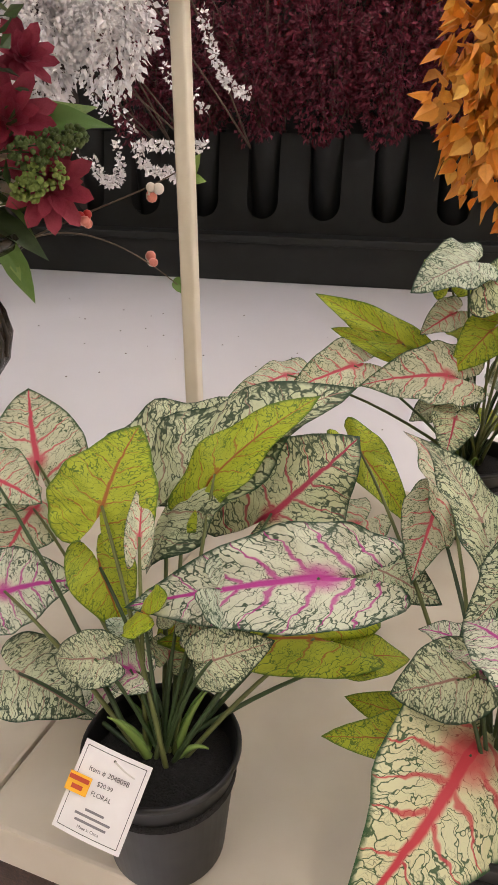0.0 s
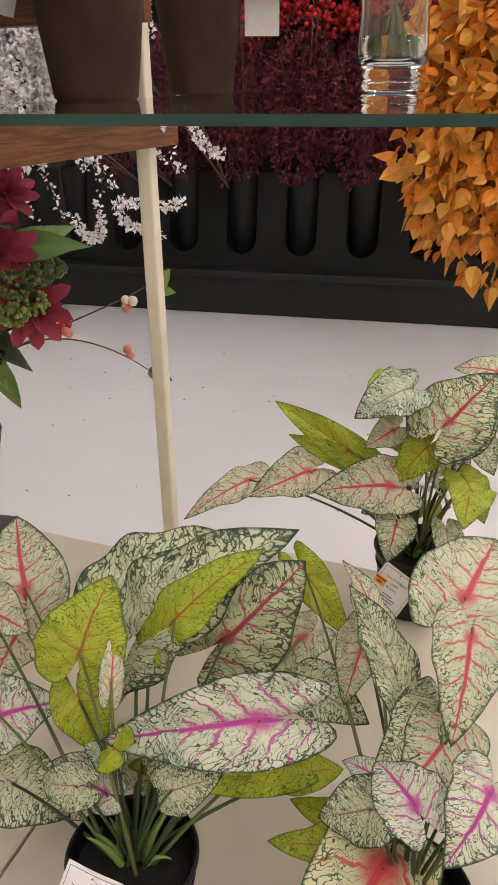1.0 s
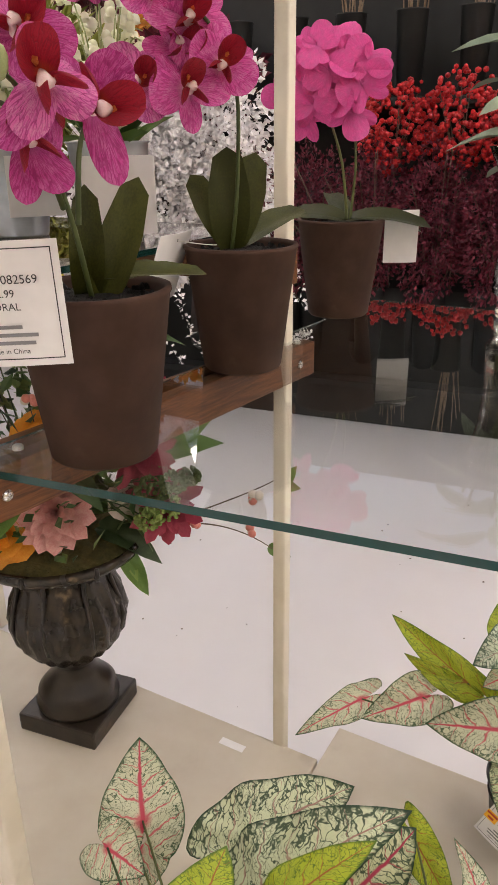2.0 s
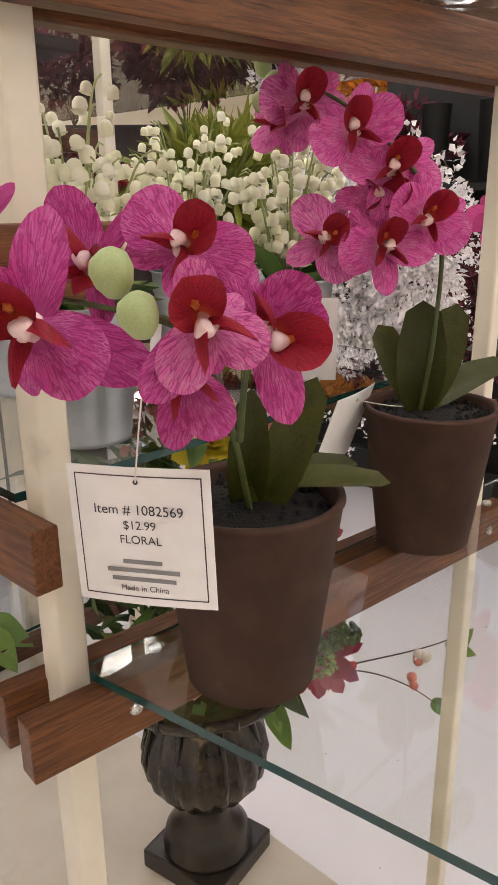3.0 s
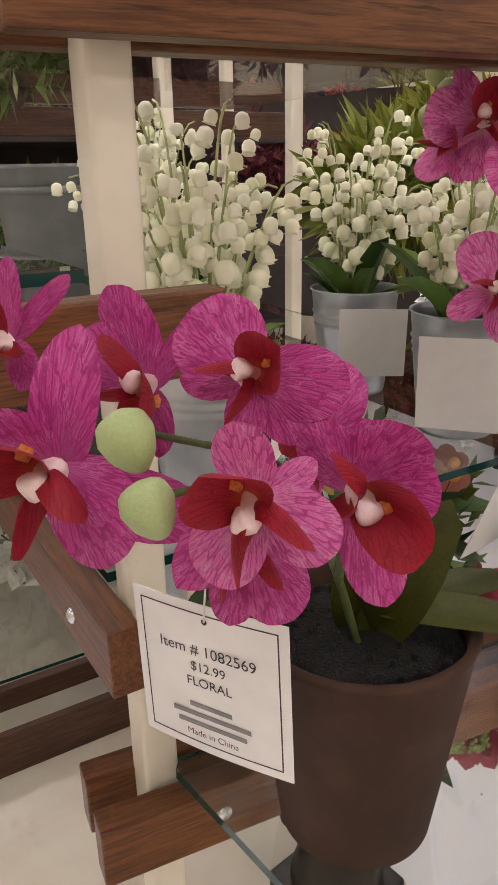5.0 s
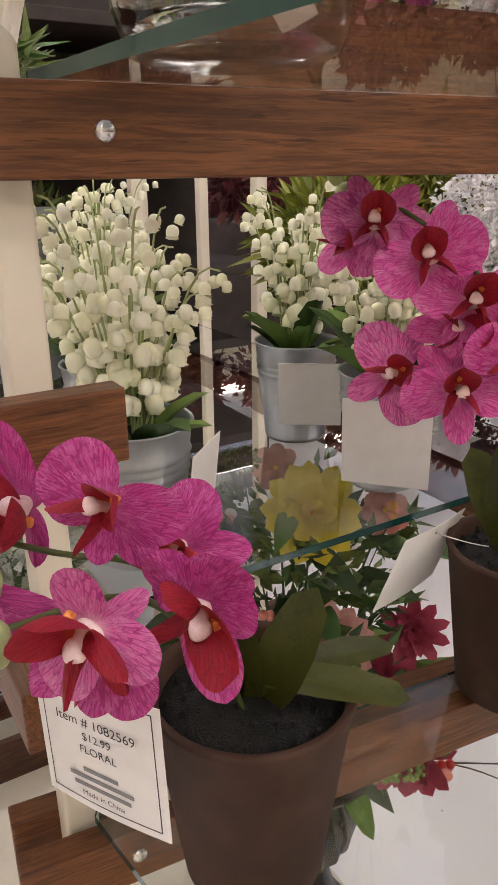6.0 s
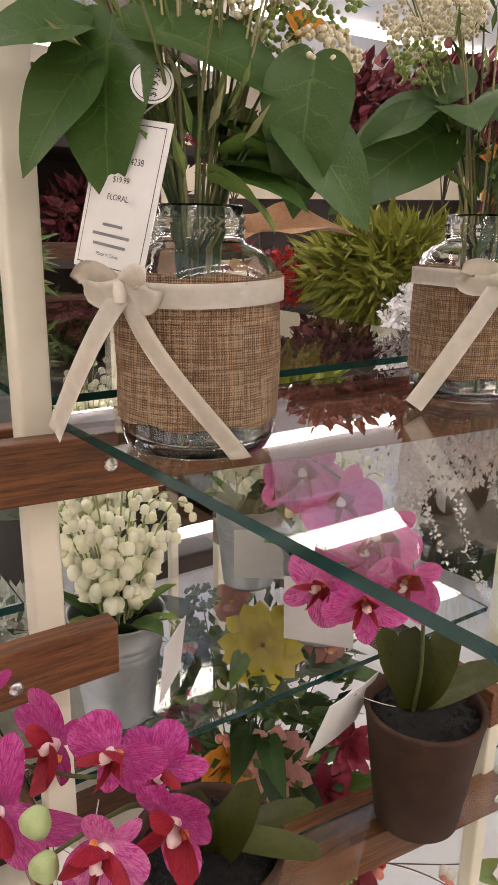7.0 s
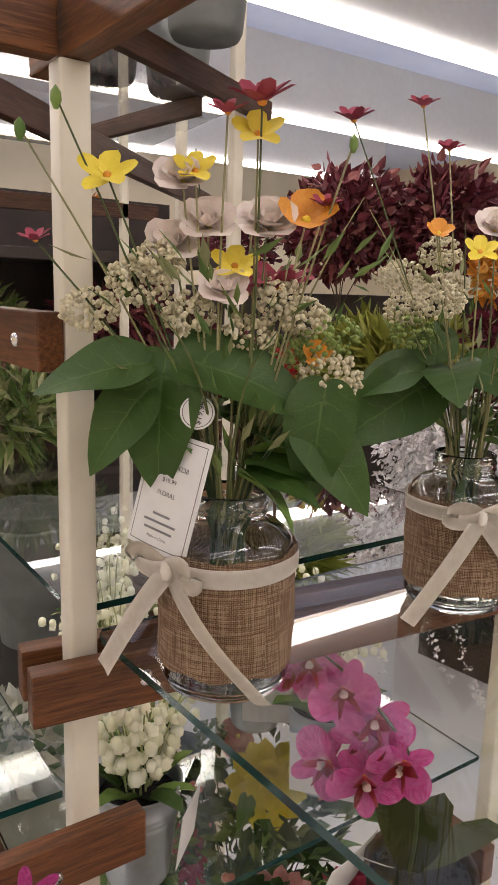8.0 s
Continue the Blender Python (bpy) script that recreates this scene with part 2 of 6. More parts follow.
GREEN_LIGHT = plain("light_leaf_green", (0.10, 0.20, 0.035), (0.20, 0.31, 0.07), 60, 0.5, 0.2, vary=0.6)
BUD = plain("bud_green", (0.30, 0.38, 0.15), (0.42, 0.49, 0.24), 70, 0.5, 0.2)
BELL = plain("ivory_bell", (0.86, 0.86, 0.62), (0.93, 0.93, 0.78), 80, 0.55, 0.1, vary=0.3)
ORCHID = petal_mat("orchid_petal", (0.52, 0.030, 0.265), (0.30, 0.005, 0.130), (0.60, 0.14, 0.38), (0.80, 0.24, 0.54), amount=0.8)
ORCHID_PALE = petal_mat("orchid_petal_pale", (0.72, 0.12, 0.42), (0.32, 0.008, 0.15), (0.80, 0.50, 0.58), (0.84, 0.40, 0.60))
ORCHID_PINK = petal_mat("orchid_petal_pink", (0.80, 0.09, 0.38), (0.60, 0.04, 0.24), (0.62, 0.10, 0.34), (0.76, 0.20, 0.46), amount=0.4)
ORCHID_MID = petal_mat("orchid_petal_mid", (0.72, 0.080, 0.39), (0.44, 0.014, 0.19), (0.74, 0.40, 0.54), (0.84, 0.36, 0.62), amount=0.75)
LIP = petal_mat("orchid_lip_red", (0.36, 0.009, 0.028), (0.13, 0.003, 0.010), (0.56, 0.10, 0.03), (0.52, 0.035, 0.06), amount=0.5)
COLUMN = plain("orchid_column", (0.80, 0.55, 0.56), (0.88, 0.78, 0.74), 120, 0.45, 0.1)
BURLAP = None
RIBBON = plain("cream_ribbon", (0.78, 0.72, 0.62), (0.87, 0.82, 0.74), 160, 0.6, 0.25)
FLOOR = plain("white_floor_tile", (0.80, 0.79, 0.80), (0.85, 0.84, 0.85), 2.2, 0.22, 0.02, stains=(0.72, 0.71, 0.71))
SPECK = plain("floor_dirt", (0.10, 0.08, 0.07), (0.2, 0.17, 0.15), 90, 0.9, 0)
WALL = plain("store_wall_paint", (0.74, 0.66, 0.50), (0.80, 0.72, 0.56), 3, 0.7, 0.02)
CEILING = plain("ceiling_tile", (0.60, 0.69, 0.92), (0.65, 0.74, 0.95), 3, 0.8, 0.05)


def burlap():
    """Plain weave: over-and-under threads of uneven thickness and shade."""
    n = Net("burlap")
    uv = n.node("ShaderNodeUVMap", uv_map="flat").outputs[0]
    sep = n.node("ShaderNodeSeparateXYZ")
    n.put(sep.inputs[0], uv)
    jit = n.m("MULTIPLY", n.noise(uv, 220.0, 2), 2.2)
    px = n.m("ADD", n.m("MULTIPLY", sep.outputs[0], 4300.0), jit)
    py = n.m("ADD", n.m("MULTIPLY", sep.outputs[1], 4300.0), jit)
    warp, weft = n.m("ABSOLUTE", n.m("SINE", n.m("MULTIPLY", px, 0.5))), n.m("ABSOLUTE", n.m("SINE", n.m("MULTIPLY", py, 0.5)))
    over = n.step(n.m("MULTIPLY", n.m("SINE", n.m("MULTIPLY", px, 0.5)), n.m("SINE", n.m("MULTIPLY", py, 0.5))), -0.25, 0.25)
    weave = n.m("MULTIPLY", n.m("ADD", n.m("MULTIPLY", warp, over), n.m("MULTIPLY", weft, n.m("SUBTRACT", 1.0, over))), n.m("MAXIMUM", warp, weft))
    su, sv = n.node("ShaderNodeMapping"), n.node("ShaderNodeMapping")
    n.put(su.inputs[0], uv), n.put(sv.inputs[0], uv)
    su.inputs[3].default_value, sv.inputs[3].default_value = (1, 0.07, 1), (0.07, 1, 1)
    slub = n.m("ADD", n.m("MULTIPLY", n.noise(su.outputs[0], 520.0, 3), 0.5), n.m("MULTIPLY", n.noise(sv.outputs[0], 520.0, 3), 0.5))
    col = n.mix(n.step(weave, 0.25, 0.85), (0.150, 0.078, 0.040), (0.42, 0.27, 0.165))
    col = n.mix(n.m("MULTIPLY", n.step(slub, 0.47, 0.60), 0.7), col, (0.54, 0.385, 0.26))
    col = n.mix(n.m("MULTIPLY", n.step(slub, 0.50, 0.38), 0.45), col, (0.16, 0.085, 0.042))
    n.bump(weave, 0.9, 0.0012)
    return n.done(col, 0.9)


BURLAP = burlap()
JAR_LEAF = leaf_mat("jar_leaf", (0.050, 0.112, 0.018), (0.090, 0.165, 0.040), (0.026, 0.070, 0.010), network=False, spread=0.4, blotch=0.6, margin=False, rough=0.45)
CAL_MATS = {
    "M": leaf_mat("caladium_white_magenta", (0.70, 0.74, 0.58), (0.50, 0.04, 0.30), (0.012, 0.055, 0.022), netw=0.035, spread=1.15, blotch=0.12),
    "P": leaf_mat("caladium_white_pink", (0.66, 0.68, 0.48), (0.60, 0.07, 0.11), (0.03, 0.085, 0.03), netw=0.03, blotch=0.2),
    "R": leaf_mat("caladium_green_red", (0.56, 0.60, 0.36), (0.38, 0.02, 0.06), (0.010, 0.045, 0.015), netw=0.055, blotch=0.35, spread=0.8),
    "R2": leaf_mat("caladium_cream_red", (0.74, 0.74, 0.46), (0.62, 0.05, 0.07), (0.02, 0.08, 0.02), netw=0.03, blotch=0.08, spread=1.5),
    "D": leaf_mat("caladium_dark_net", (0.64, 0.70, 0.46), (0.34, 0.19, 0.15), (0.008, 0.042, 0.014), netw=0.055, blotch=0.2, spread=0.5),
    "Dk": leaf_mat("caladium_frosted", (0.60, 0.68, 0.52), (0.30, 0.20, 0.18), (0.015, 0.06, 0.03), netw=0.05, blotch=0.35, spread=0.4),
    "Y": leaf_mat("caladium_underside", (0.44, 0.52, 0.030), (0.36, 0.12, 0.02), (0.09, 0.17, 0.012), netw=0.03, blotch=0.5, spread=0.55, rough=0.5),
}


# ---- mesh tools ----
def bm_box(bm, x0, x1, y0, y1, z0, z1, bevel=0.0):
    vs = [bm.verts.new((x, y, z)) for x in (x0, x1) for y in (y0, y1) for z in (z0, z1)]
    faces = [(0, 1, 3, 2), (4, 6, 7, 5), (0, 4, 5, 1), (2, 3, 7, 6), (0, 2, 6, 4), (1, 5, 7, 3)]
    fs = [bm.faces.new([vs[i] for i in f]) for f in faces]
    if bevel:
        es = list({e for f in fs for e in f.edges})
        bmesh.ops.bevel(bm, geom=es, offset=bevel, segments=2, profile=0.6, affect="EDGES")
    return fs


def boxed(x0, x1, y0, y1, z0, z1, bevel=0.0):
    bm = bmesh.new()
    bm_box(bm, x0, x1, y0, y1, z0, z1, bevel)
    return bm


def lathe(profile, seg=32, bm=None, at=(0, 0, 0), wob=None):
    """Turns a profile of (radius, height) round the z axis."""
    bm = bm or bmesh.new()
    rings = []
    for k, (r, z) in enumerate(profile):
        if r < 1e-6:
            rings.append([bm.verts.new((at[0], at[1], at[2] + z))])
            continue
        ring = []
        for i in range(seg):
            a = 2 * math.pi * i / seg
            rr = r * (wob(a, k) if wob else 1.0)
            ring.append(bm.verts.new((at[0] + rr * math.cos(a), at[1] + rr * math.sin(a), at[2] + z)))
        rings.append(ring)
    for a, b in zip(rings, rings[1:]):
        for i in range(seg):
            j = (i + 1) % seg
            if len(a) == 1 and len(b) > 1:
                bm.faces.new((a[0], b[j], b[i]))
            elif len(b) == 1 and len(a) > 1:
                bm.faces.new((a[i], a[j], b[0]))
            elif len(a) > 1:
                bm.faces.new((a[i], a[j], b[j], b[i]))
    return bm


def tube(points, r0, r1=None, seg=7, bm=None):
    """A tapered round rod along points."""
    bm = bm or bmesh.new()
    pts = [Vector(p) for p in points]
    r1 = r0 if r1 is None else r1
    side = Vector((0.31, 0.95, 0.07))
    rings = []
    for i, p in enumerate(pts):
        t = (pts[min(i + 1, len(pts) - 1)] - pts[max(i - 1, 0)]).normalized()
        u = t.cross(side)
        if u.length < 1e-3:
            u = t.cross(Vector((1, 0, 0)))
        u.normalize()
        w = t.cross(u)
        r = r0 + (r1 - r0) * i / (len(pts) - 1)
        rings.append([bm.verts.new(p + r * (math.cos(2 * math.pi * k / seg) * u + math.sin(2 * math.pi * k / seg) * w)) for k in range(seg)])
    for a, b in zip(rings, rings[1:]):
        for k in range(seg):
            bm.faces.new((a[k], a[(k + 1) % seg], b[(k + 1) % seg], b[k]))
    bm.faces.new(rings[0][::-1]), bm.faces.new(rings[-1])
    return bm


def arc(a, b, sag, n=8, lean=(0, 0, 1)):
    """Points from a to b on a bow that bulges by sag along lean."""
    a, b, lean = Vector(a), Vector(b), Vector(lean)
    return [a.lerp(b, i / n) + lean * (sag * 4 * (i / n) * (1 - i / n)) for i in range(n + 1)]


def mesh_of(bm, mat, smooth=True, name="mesh"):
    bmesh.ops.recalc_face_normals(bm, faces=bm.faces)
    me = bpy.data.meshes.new(name)
    bm.to_mesh(me)
    bm.free()
    for m in (mat if isinstance(mat, (list, tuple)) else [mat]):
        me.materials.append(m)
    if smooth:
        me.polygons.foreach_set("use_smooth", [True] * len(me.polygons))
    return me


def hang(name, me, parent, label="", m=None):
    ob = new(name, me)
    ob.parent = parent
    if m is not None:
        ob.matrix_basis = m
    if label:
        tagged(ob, label)
    return ob


def part(name, bm, material, parent, label="", smooth=True, m=None):
    return hang(name, mesh_of(bm, material, smooth, name), parent, label, m)


def thing(name, label, category, at=(0, 0, 0), turn=0.0, group="", kind=""):
    ob = new(name)
    ob.empty_display_size = 0.02
    ob.matrix_basis = pose(*at, 0, 0, turn)
    return tagged(ob, label, category, group, kind)


def solid(name, bm, material, label, category, at=(0, 0, 0), kind="", smooth=False, group=""):
    ob = new(name, mesh_of(bm, material, smooth, name))
    ob.matrix_basis = pose(*at)
    return tagged(ob, label, category, group, kind)


def blade(outline, rings=5, seg=36, cup=0.0, droop=0.0, fold=0.0, wave=0.0, waves=5, thick=0.0, phase=0.0, lift=0.0):
    """A leaf or petal spread round its attachment: outline(angle) is its reach, angle 0 towards the tip (+y), flat maps kept for the veins."""
    bm = bmesh.new()
    flat, edge = bm.loops.layers.uv.new("flat"), bm.loops.layers.uv.new("edge")
    info = {}

    def height(x, y, f, a):
        return cup * f * f - droop * max(y, 0) ** 2 + fold * abs(x) + wave * f * f * math.sin(waves * a + phase) + lift * max(-y, 0)

    c = bm.verts.new((0, 0, 0))
    info[c] = (0, 0, 0)
    last = None
    for k in range(1, rings + 1):
        f = k / rings
        ring = []
        for i in range(seg):
            a = 2 * math.pi * i / seg
            r = outline(a) * f
            x, y = r * math.sin(a), r * math.cos(a)
            v = bm.verts.new((x, y, height(x, y, f, a)))
            info[v] = (x, y, f)
            ring.append(v)
        for i in range(seg):
            j = (i + 1) % seg
            if last is None:
                bm.faces.new((c, ring[j], ring[i]))
            else:
                bm.faces.new((last[i], last[j], ring[j], ring[i]))
        last = ring
    for fc in bm.faces:
        for lp in fc.loops:
            x, y, f = info[lp.vert]
            lp[flat].uv, lp[edge].uv = (x, y), (f, 0)
    return bm


def table(stops):
    """A smooth even function of the angle from (degrees, reach) stops: cubic pieces with shared slopes, so that the outline has no scallops."""
    sec = [(b[1] - a[1]) / (b[0] - a[0]) for a, b in zip(stops, stops[1:])]
    slope = [sec[0]] + [2 * p * q / (p + q) if p * q > 0 else 0.0 for p, q in zip(sec, sec[1:])] + [sec[-1]]

    def f(a):
        d = math.degrees(a) % 360
        d = min(d, 360 - d)
        for k, ((d0, r0), (d1, r1)) in enumerate(zip(stops, stops[1:])):
            if d <= d1:
                w = d1 - d0
                u = (d - d0) / w
                return (r0 * (1 + 2 * u) * (1 - u) ** 2 + slope[k] * w * u * (1 - u) ** 2
                        + r1 * u * u * (3 - 2 * u) + slope[k + 1] * w * u * u * (u - 1))
        return stops[-1][1]
    return f


def aim(at, tip, normal, roll=0.0, width=1.0, size=None):
    """The pose that lays a blade's +y from at to tip, its face to normal."""
    at, tip = Vector(at), Vector(tip)
    y = tip - at
    L = size or y.length
    y.normalize()
    n = Vector(normal)
    n = (n - n.dot(y) * y).normalized()
    x = y.cross(n)
    rot = Matrix((x, y, n)).transposed().to_4x4()
    return Matrix.Translation(at) @ rot @ pose(0, 0, 0, 0, roll, 0) @ Matrix.Diagonal((L * width, L, L, 1))


def cloud(name, n, place, size, seed, long=1.6, mat=None, bend=0.3, full=False):
    """Many small creased leaves as one mesh; place(rng) gives a position and an outward direction."""
    rng = random.Random(seed)
    vs, fs = [], []
    for _ in range(n):
        p, out = place(rng)
        d = Vector((rng.gauss(0, 1), rng.gauss(0, 1), rng.gauss(0, 1))) * 0.55 + Vector(out)
        d.normalize()
        s = d.cross(Vector((rng.gauss(0, 1), rng.gauss(0, 1), rng.gauss(0, 1)))).normalized()
        u = d.cross(s)
        L = size * rng.uniform(0.6, 1.3)
        w = L / long * 0.5
        p = Vector(p)
        k = len(vs)
        if full:
            # broad leaf: rounded base, pointed tip, folded along the midrib
            vs += [p + d * L * 0.42] + [p + d * L * a + s * w * b + u * w * bend * abs(b) for a, b in ((0, 0), (0.08, 0.75), (0.34, 1.05), (0.66, 0.62), (1.0, 0), (0.66, -0.62), (0.34, -1.05), (0.08, -0.75))]
            fs += [(k, k + 1 + i, k + 1 + (i + 1) % 8) for i in range(8)]
            continue
        vs += [p, p + d * L * 0.4 + s * w + u * w * bend, p + d * L, p + d * L * 0.4 - s * w + u * w * bend, p + d * L * 0.5]
        fs += [(k, k + 1, k + 4), (k + 1, k + 2, k + 4), (k + 2, k + 3, k + 4), (k + 3, k, k + 4)]
    me = bpy.data.meshes.new(name)
    me.from_pydata([tuple(v) for v in vs], [], fs)
    me.materials.append(mat)
    return me


def blob_place(c, r, hollow=0.55, down=0.0):
    def f(rng):
        while True:
            v = Vector((rng.uniform(-1, 1), rng.uniform(-1, 1), rng.uniform(-1, 1)))
            if hollow < v.length < 1:
                break
        bump_ = 0.82 + 0.3 * noise.noise(v * 2.3 + Vector(c))
        return Vector((c[0] + v.x * r[0] * bump_, c[1] + v.y * r[1] * bump_, c[2] + v.z * r[2] * bump_)), v + Vector((0, 0, -down))
    return f


# ---- the store ----
solid("floor", boxed(-9, 4, -3, 9, -0.05, 0), FLOOR, "glossy white vinyl store floor with scattered dirt", "floor", kind="structure")
for nm, b in (("wall_north", (-9.2, 4.2, 9, 9.2, 0, 3.6)), ("wall_south", (-9.2, 4.2, -3.2, -3, 0, 3.6)), ("wall_west", (-9.2, -9, -3, 9, 0, 3.6)), ("wall_east", (4, 4.2, -3, 9, 0, 3.6))):
    solid(nm, boxed(*b), WALL, "pale yellow painted store wall", "wall", kind="structure")
solid("ceiling", boxed(-9.2, 4.2, -3.2, 9.2, 3.6, 3.7), CEILING, "grey white store ceiling", "ceiling", kind="structure")
TUBE_GLOW = Net("lamp_glow").done((1, 1, 1), 0.5, 0.0, Emission_Color=(1.0, 0.90, 0.86), Emission_Strength=8.0)
HOUSING = plain("white_lamp_housing", (0.75, 0.75, 0.74), (0.8, 0.8, 0.79), 20, 0.5, 0)
for lx, ly, ll in LAMPS:
    st = thing("strip_lamp", "long white fluorescent strip lamp under the ceiling", "ceiling lamp", (lx, ly, 3.0), group="ceiling strip lamps")
    part("housing", boxed(-0.06, 0.06, -ll / 2, ll / 2, 0.04, 0.6, 0.005), HOUSING, st, smooth=False)
    part("tube", boxed(-0.09, 0.09, 0.05 - ll / 2, ll / 2 - 0.05, 0.005, 0.038, 0.01), TUBE_GLOW, st, "glowing tube", smooth=False)

# platform of the display, two boards with an open joint
PZ = 0.18
solid("platform", boxed(-1.9, -0.2755, 0.318, 0.885, 0.135, PZ, 0.003), PLATFORM, "cream laminate display platform board", "platform", kind="structure")
solid("platform", boxed(-0.2725, 0.9, 0.318, 0.965, 0.135, PZ, 0.003), PLATFORM, "cream laminate display platform board", "platform", kind="structure")
solid("platform_base", boxed(-1.86, 0.86, 0.36, 0.86, 0, 0.1345), WOOD_DARK, "dark wooden plinth under the platform", "plinth", kind="structure")
rs = random.Random(5)
bm = bmesh.new()
for _ in range(70):
    x, y, s = rs.uniform(-1.6, 0.1), rs.uniform(0.92, 2.3), rs.uniform(0.0012, 0.0035)
    lathe([(s, 0.0), (s * 0.8, s * 0.5), (0, s * 0.6)], 6, bm, (x, y, 0.0), lambda a, k: 1 + 0.5 * math.sin(3 * a + k))
solid("floor_dirt", bm, SPECK, "small dark crumbs of dirt on the floor", "dirt", kind="stuff")


# ---- glass and wood display shelf ----
ZA, ZB, ZC, ZD, ZE, ZT = 1.310, 1.156, 0.974, 0.842, 1.583, 1.795  # tops of the rails
RH, RT, PS, GT = 0.044, 0.020, 0.0235, 0.0068


def post(parent, x, y, z0, z1, PS=PS):
    """A square painted steel tube; x, y its corner away from the front."""
    return part("post", boxed(x - PS, x, y - PS, y, z0, z1, 0.003), CREAM_PAINT, parent, "cream painted square steel post")


def screw(parent, at, axis):
    bm = lathe([(0, 0.0028), (0.003, 0.0026), (0.0052, 0.0012), (0.0056, 0), (0.0056, -0.001)], 16)
    bm_box(bm, -0.0026, 0.0026, -0.0005, 0.0005, 0.0024, 0.0031)
    bm_box(bm, -0.0005, 0.0005, -0.0026, 0.0026, 0.0024, 0.0031)
    m = {"x": pose(*at, 0, 90, 0), "y": pose(*at, 90, 0, 0)}[axis]
    return hang("screw", mesh_of(bm, STEEL, True, "screw"), parent, "round steel screw head", m)


def rail(parent, a, b, top, dark=False):
    """A bevelled wooden rail from a to b (centre line), seen in plan."""
    a, b = Vector((a[0], a[1], 0)), Vector((b[0], b[1], 0))
    L = (b - a).length
    turn = math.degrees(math.atan2(-(b - a).x, (b - a).y))
    bm = boxed(-RT / 2, RT / 2, 0, L, top - RH, top, 0.0018)
    return part("rail", bm, WOOD_DARK if dark else WOOD, parent, m=pose(a.x, a.y, 0, 0, 0, turn), smooth=False)


def glass_shelf(parent, corners, z, label="clear glass shelf with green edges", shade=False):
    """A glass plate with rounded dark-green edges; corners in plan."""
    bm = bmesh.new()
    lo = [bm.verts.new((x, y, z)) for x, y in corners]
    hi = [bm.verts.new((x, y, z + GT)) for x, y in corners]
    bm.faces.new(lo[::-1]), bm.faces.new(hi)
    n = len(corners)
    for i in range(n):
        bm.faces.new((lo[i], lo[(i + 1) % n], hi[(i + 1) % n], hi[i])).material_index = 1
    ob = part("glass_shelf", bm, [GLASS, GLASS_EDGE], parent, label, smooth=False)
    ob.visible_shadow = shade
    return ob


unit = thing("display_shelf", "tiered display shelf of cream posts, brown wooden rails and glass", "display shelf")
P1, P2 = (-0.400, 0.421), (-0.335, 0.900)
post(unit, *P1, PZ, 1.757), post(unit, *P2, 0.0, 1.345, 0.0195)
post(unit, 0.62, 0.45, PZ, 1.757), post(unit, 0.62, 1.07, PZ, 1.345)
post(unit, -0.400, 0.06, 0.0, 1.2), post(unit, -1.30, 0.421, PZ, 1.757), post(unit, -1.30, 0.880, PZ, 1.345)
for top in (ZD, ZA):
    rail(unit, (P1[0] + 0.010, 0.360), (P2[0] + 0.010, 0.925), top)
    rail(unit, (P1[0] - PS - 0.010, 0.366), (P2[0] - PS - 0.010, 0.925), top)
    screw(unit, (P1[0] + (0.0308 if top == ZA else 0.0296), 0.450 if top == ZA else 0.438, top - 0.022), "x")
    screw(unit, (P2[0] + 0.0168, 0.888, top - 0.023), "x")
    rail(unit, (0.630, 0.36), (0.630, 1.14), top)
    # clear pads carry the lower plate a little above its rails
    lift = 0.004 if top == ZD else 0.0
    if top == ZD:
        for px, py in ((-0.387, 0.47), (-0.330, 0.90), (0.630, 0.60), (0.630, 1.05)):
            part("glass_pad", lathe([(0, 0), (0.005, 0), (0.005, lift - 0.001), (0.004, lift), (0, lift)], 16), STRING, unit, "small pale rubber pad", m=pose(px, py, top))
        corners = [(-0.400, 0.421), (-0.392, 0.415), (0.68, 0.553), (0.68, 1.19), (-0.33, 1.19)]
    else:
        corners = [(-0.418, 0.432), (-0.410, 0.426), (0.68, 0.477), (0.68, 1.10), (-0.43, 1.10)]
    glass_shelf(unit, corners, top + lift)
# arm that runs forward from the corner post, and its shelf
rail(unit, (-0.390, 0.03), (-0.390, 0.455), ZB)
screw(unit, (-0.379, 0.374, ZB - 0.028), "x")
glass_shelf(unit, [(-1.30, 0.06), (-0.44, 0.06), (-0.435, 0.40), (-1.30, 0.40)], ZB + 0.001, shade=True)
# cross rails of the neighbouring bay
for top, end in ((ZC, -0.384), (ZE, -0.398)):
    rail(unit, (-1.34, 0.3865), (end, 0.3865), top)
    screw(unit, (-0.449, 0.3755, top - 0.023), "y")
rail(unit, (-1.34, 0.8655), (-0.318, 0.8655), ZC)
glass_shelf(unit, [(-1.33, 0.397), (-0.436, 0.397), (-0.434, 0.99), (-1.33, 0.99)], ZC, shade=True)
glass_shelf(unit, [(-1.33, 0.425), (-0.465, 0.425), (-0.465, 0.99), (-1.33, 0.99)], 1.312)
# head rails over the corner post
rail(unit, (-0.47, 0.409), (0.66, 0.44), ZT + 0.006)
rail(unit, (-0.4117, 0.30), (-0.4117, 0.398), ZT + 0.006)

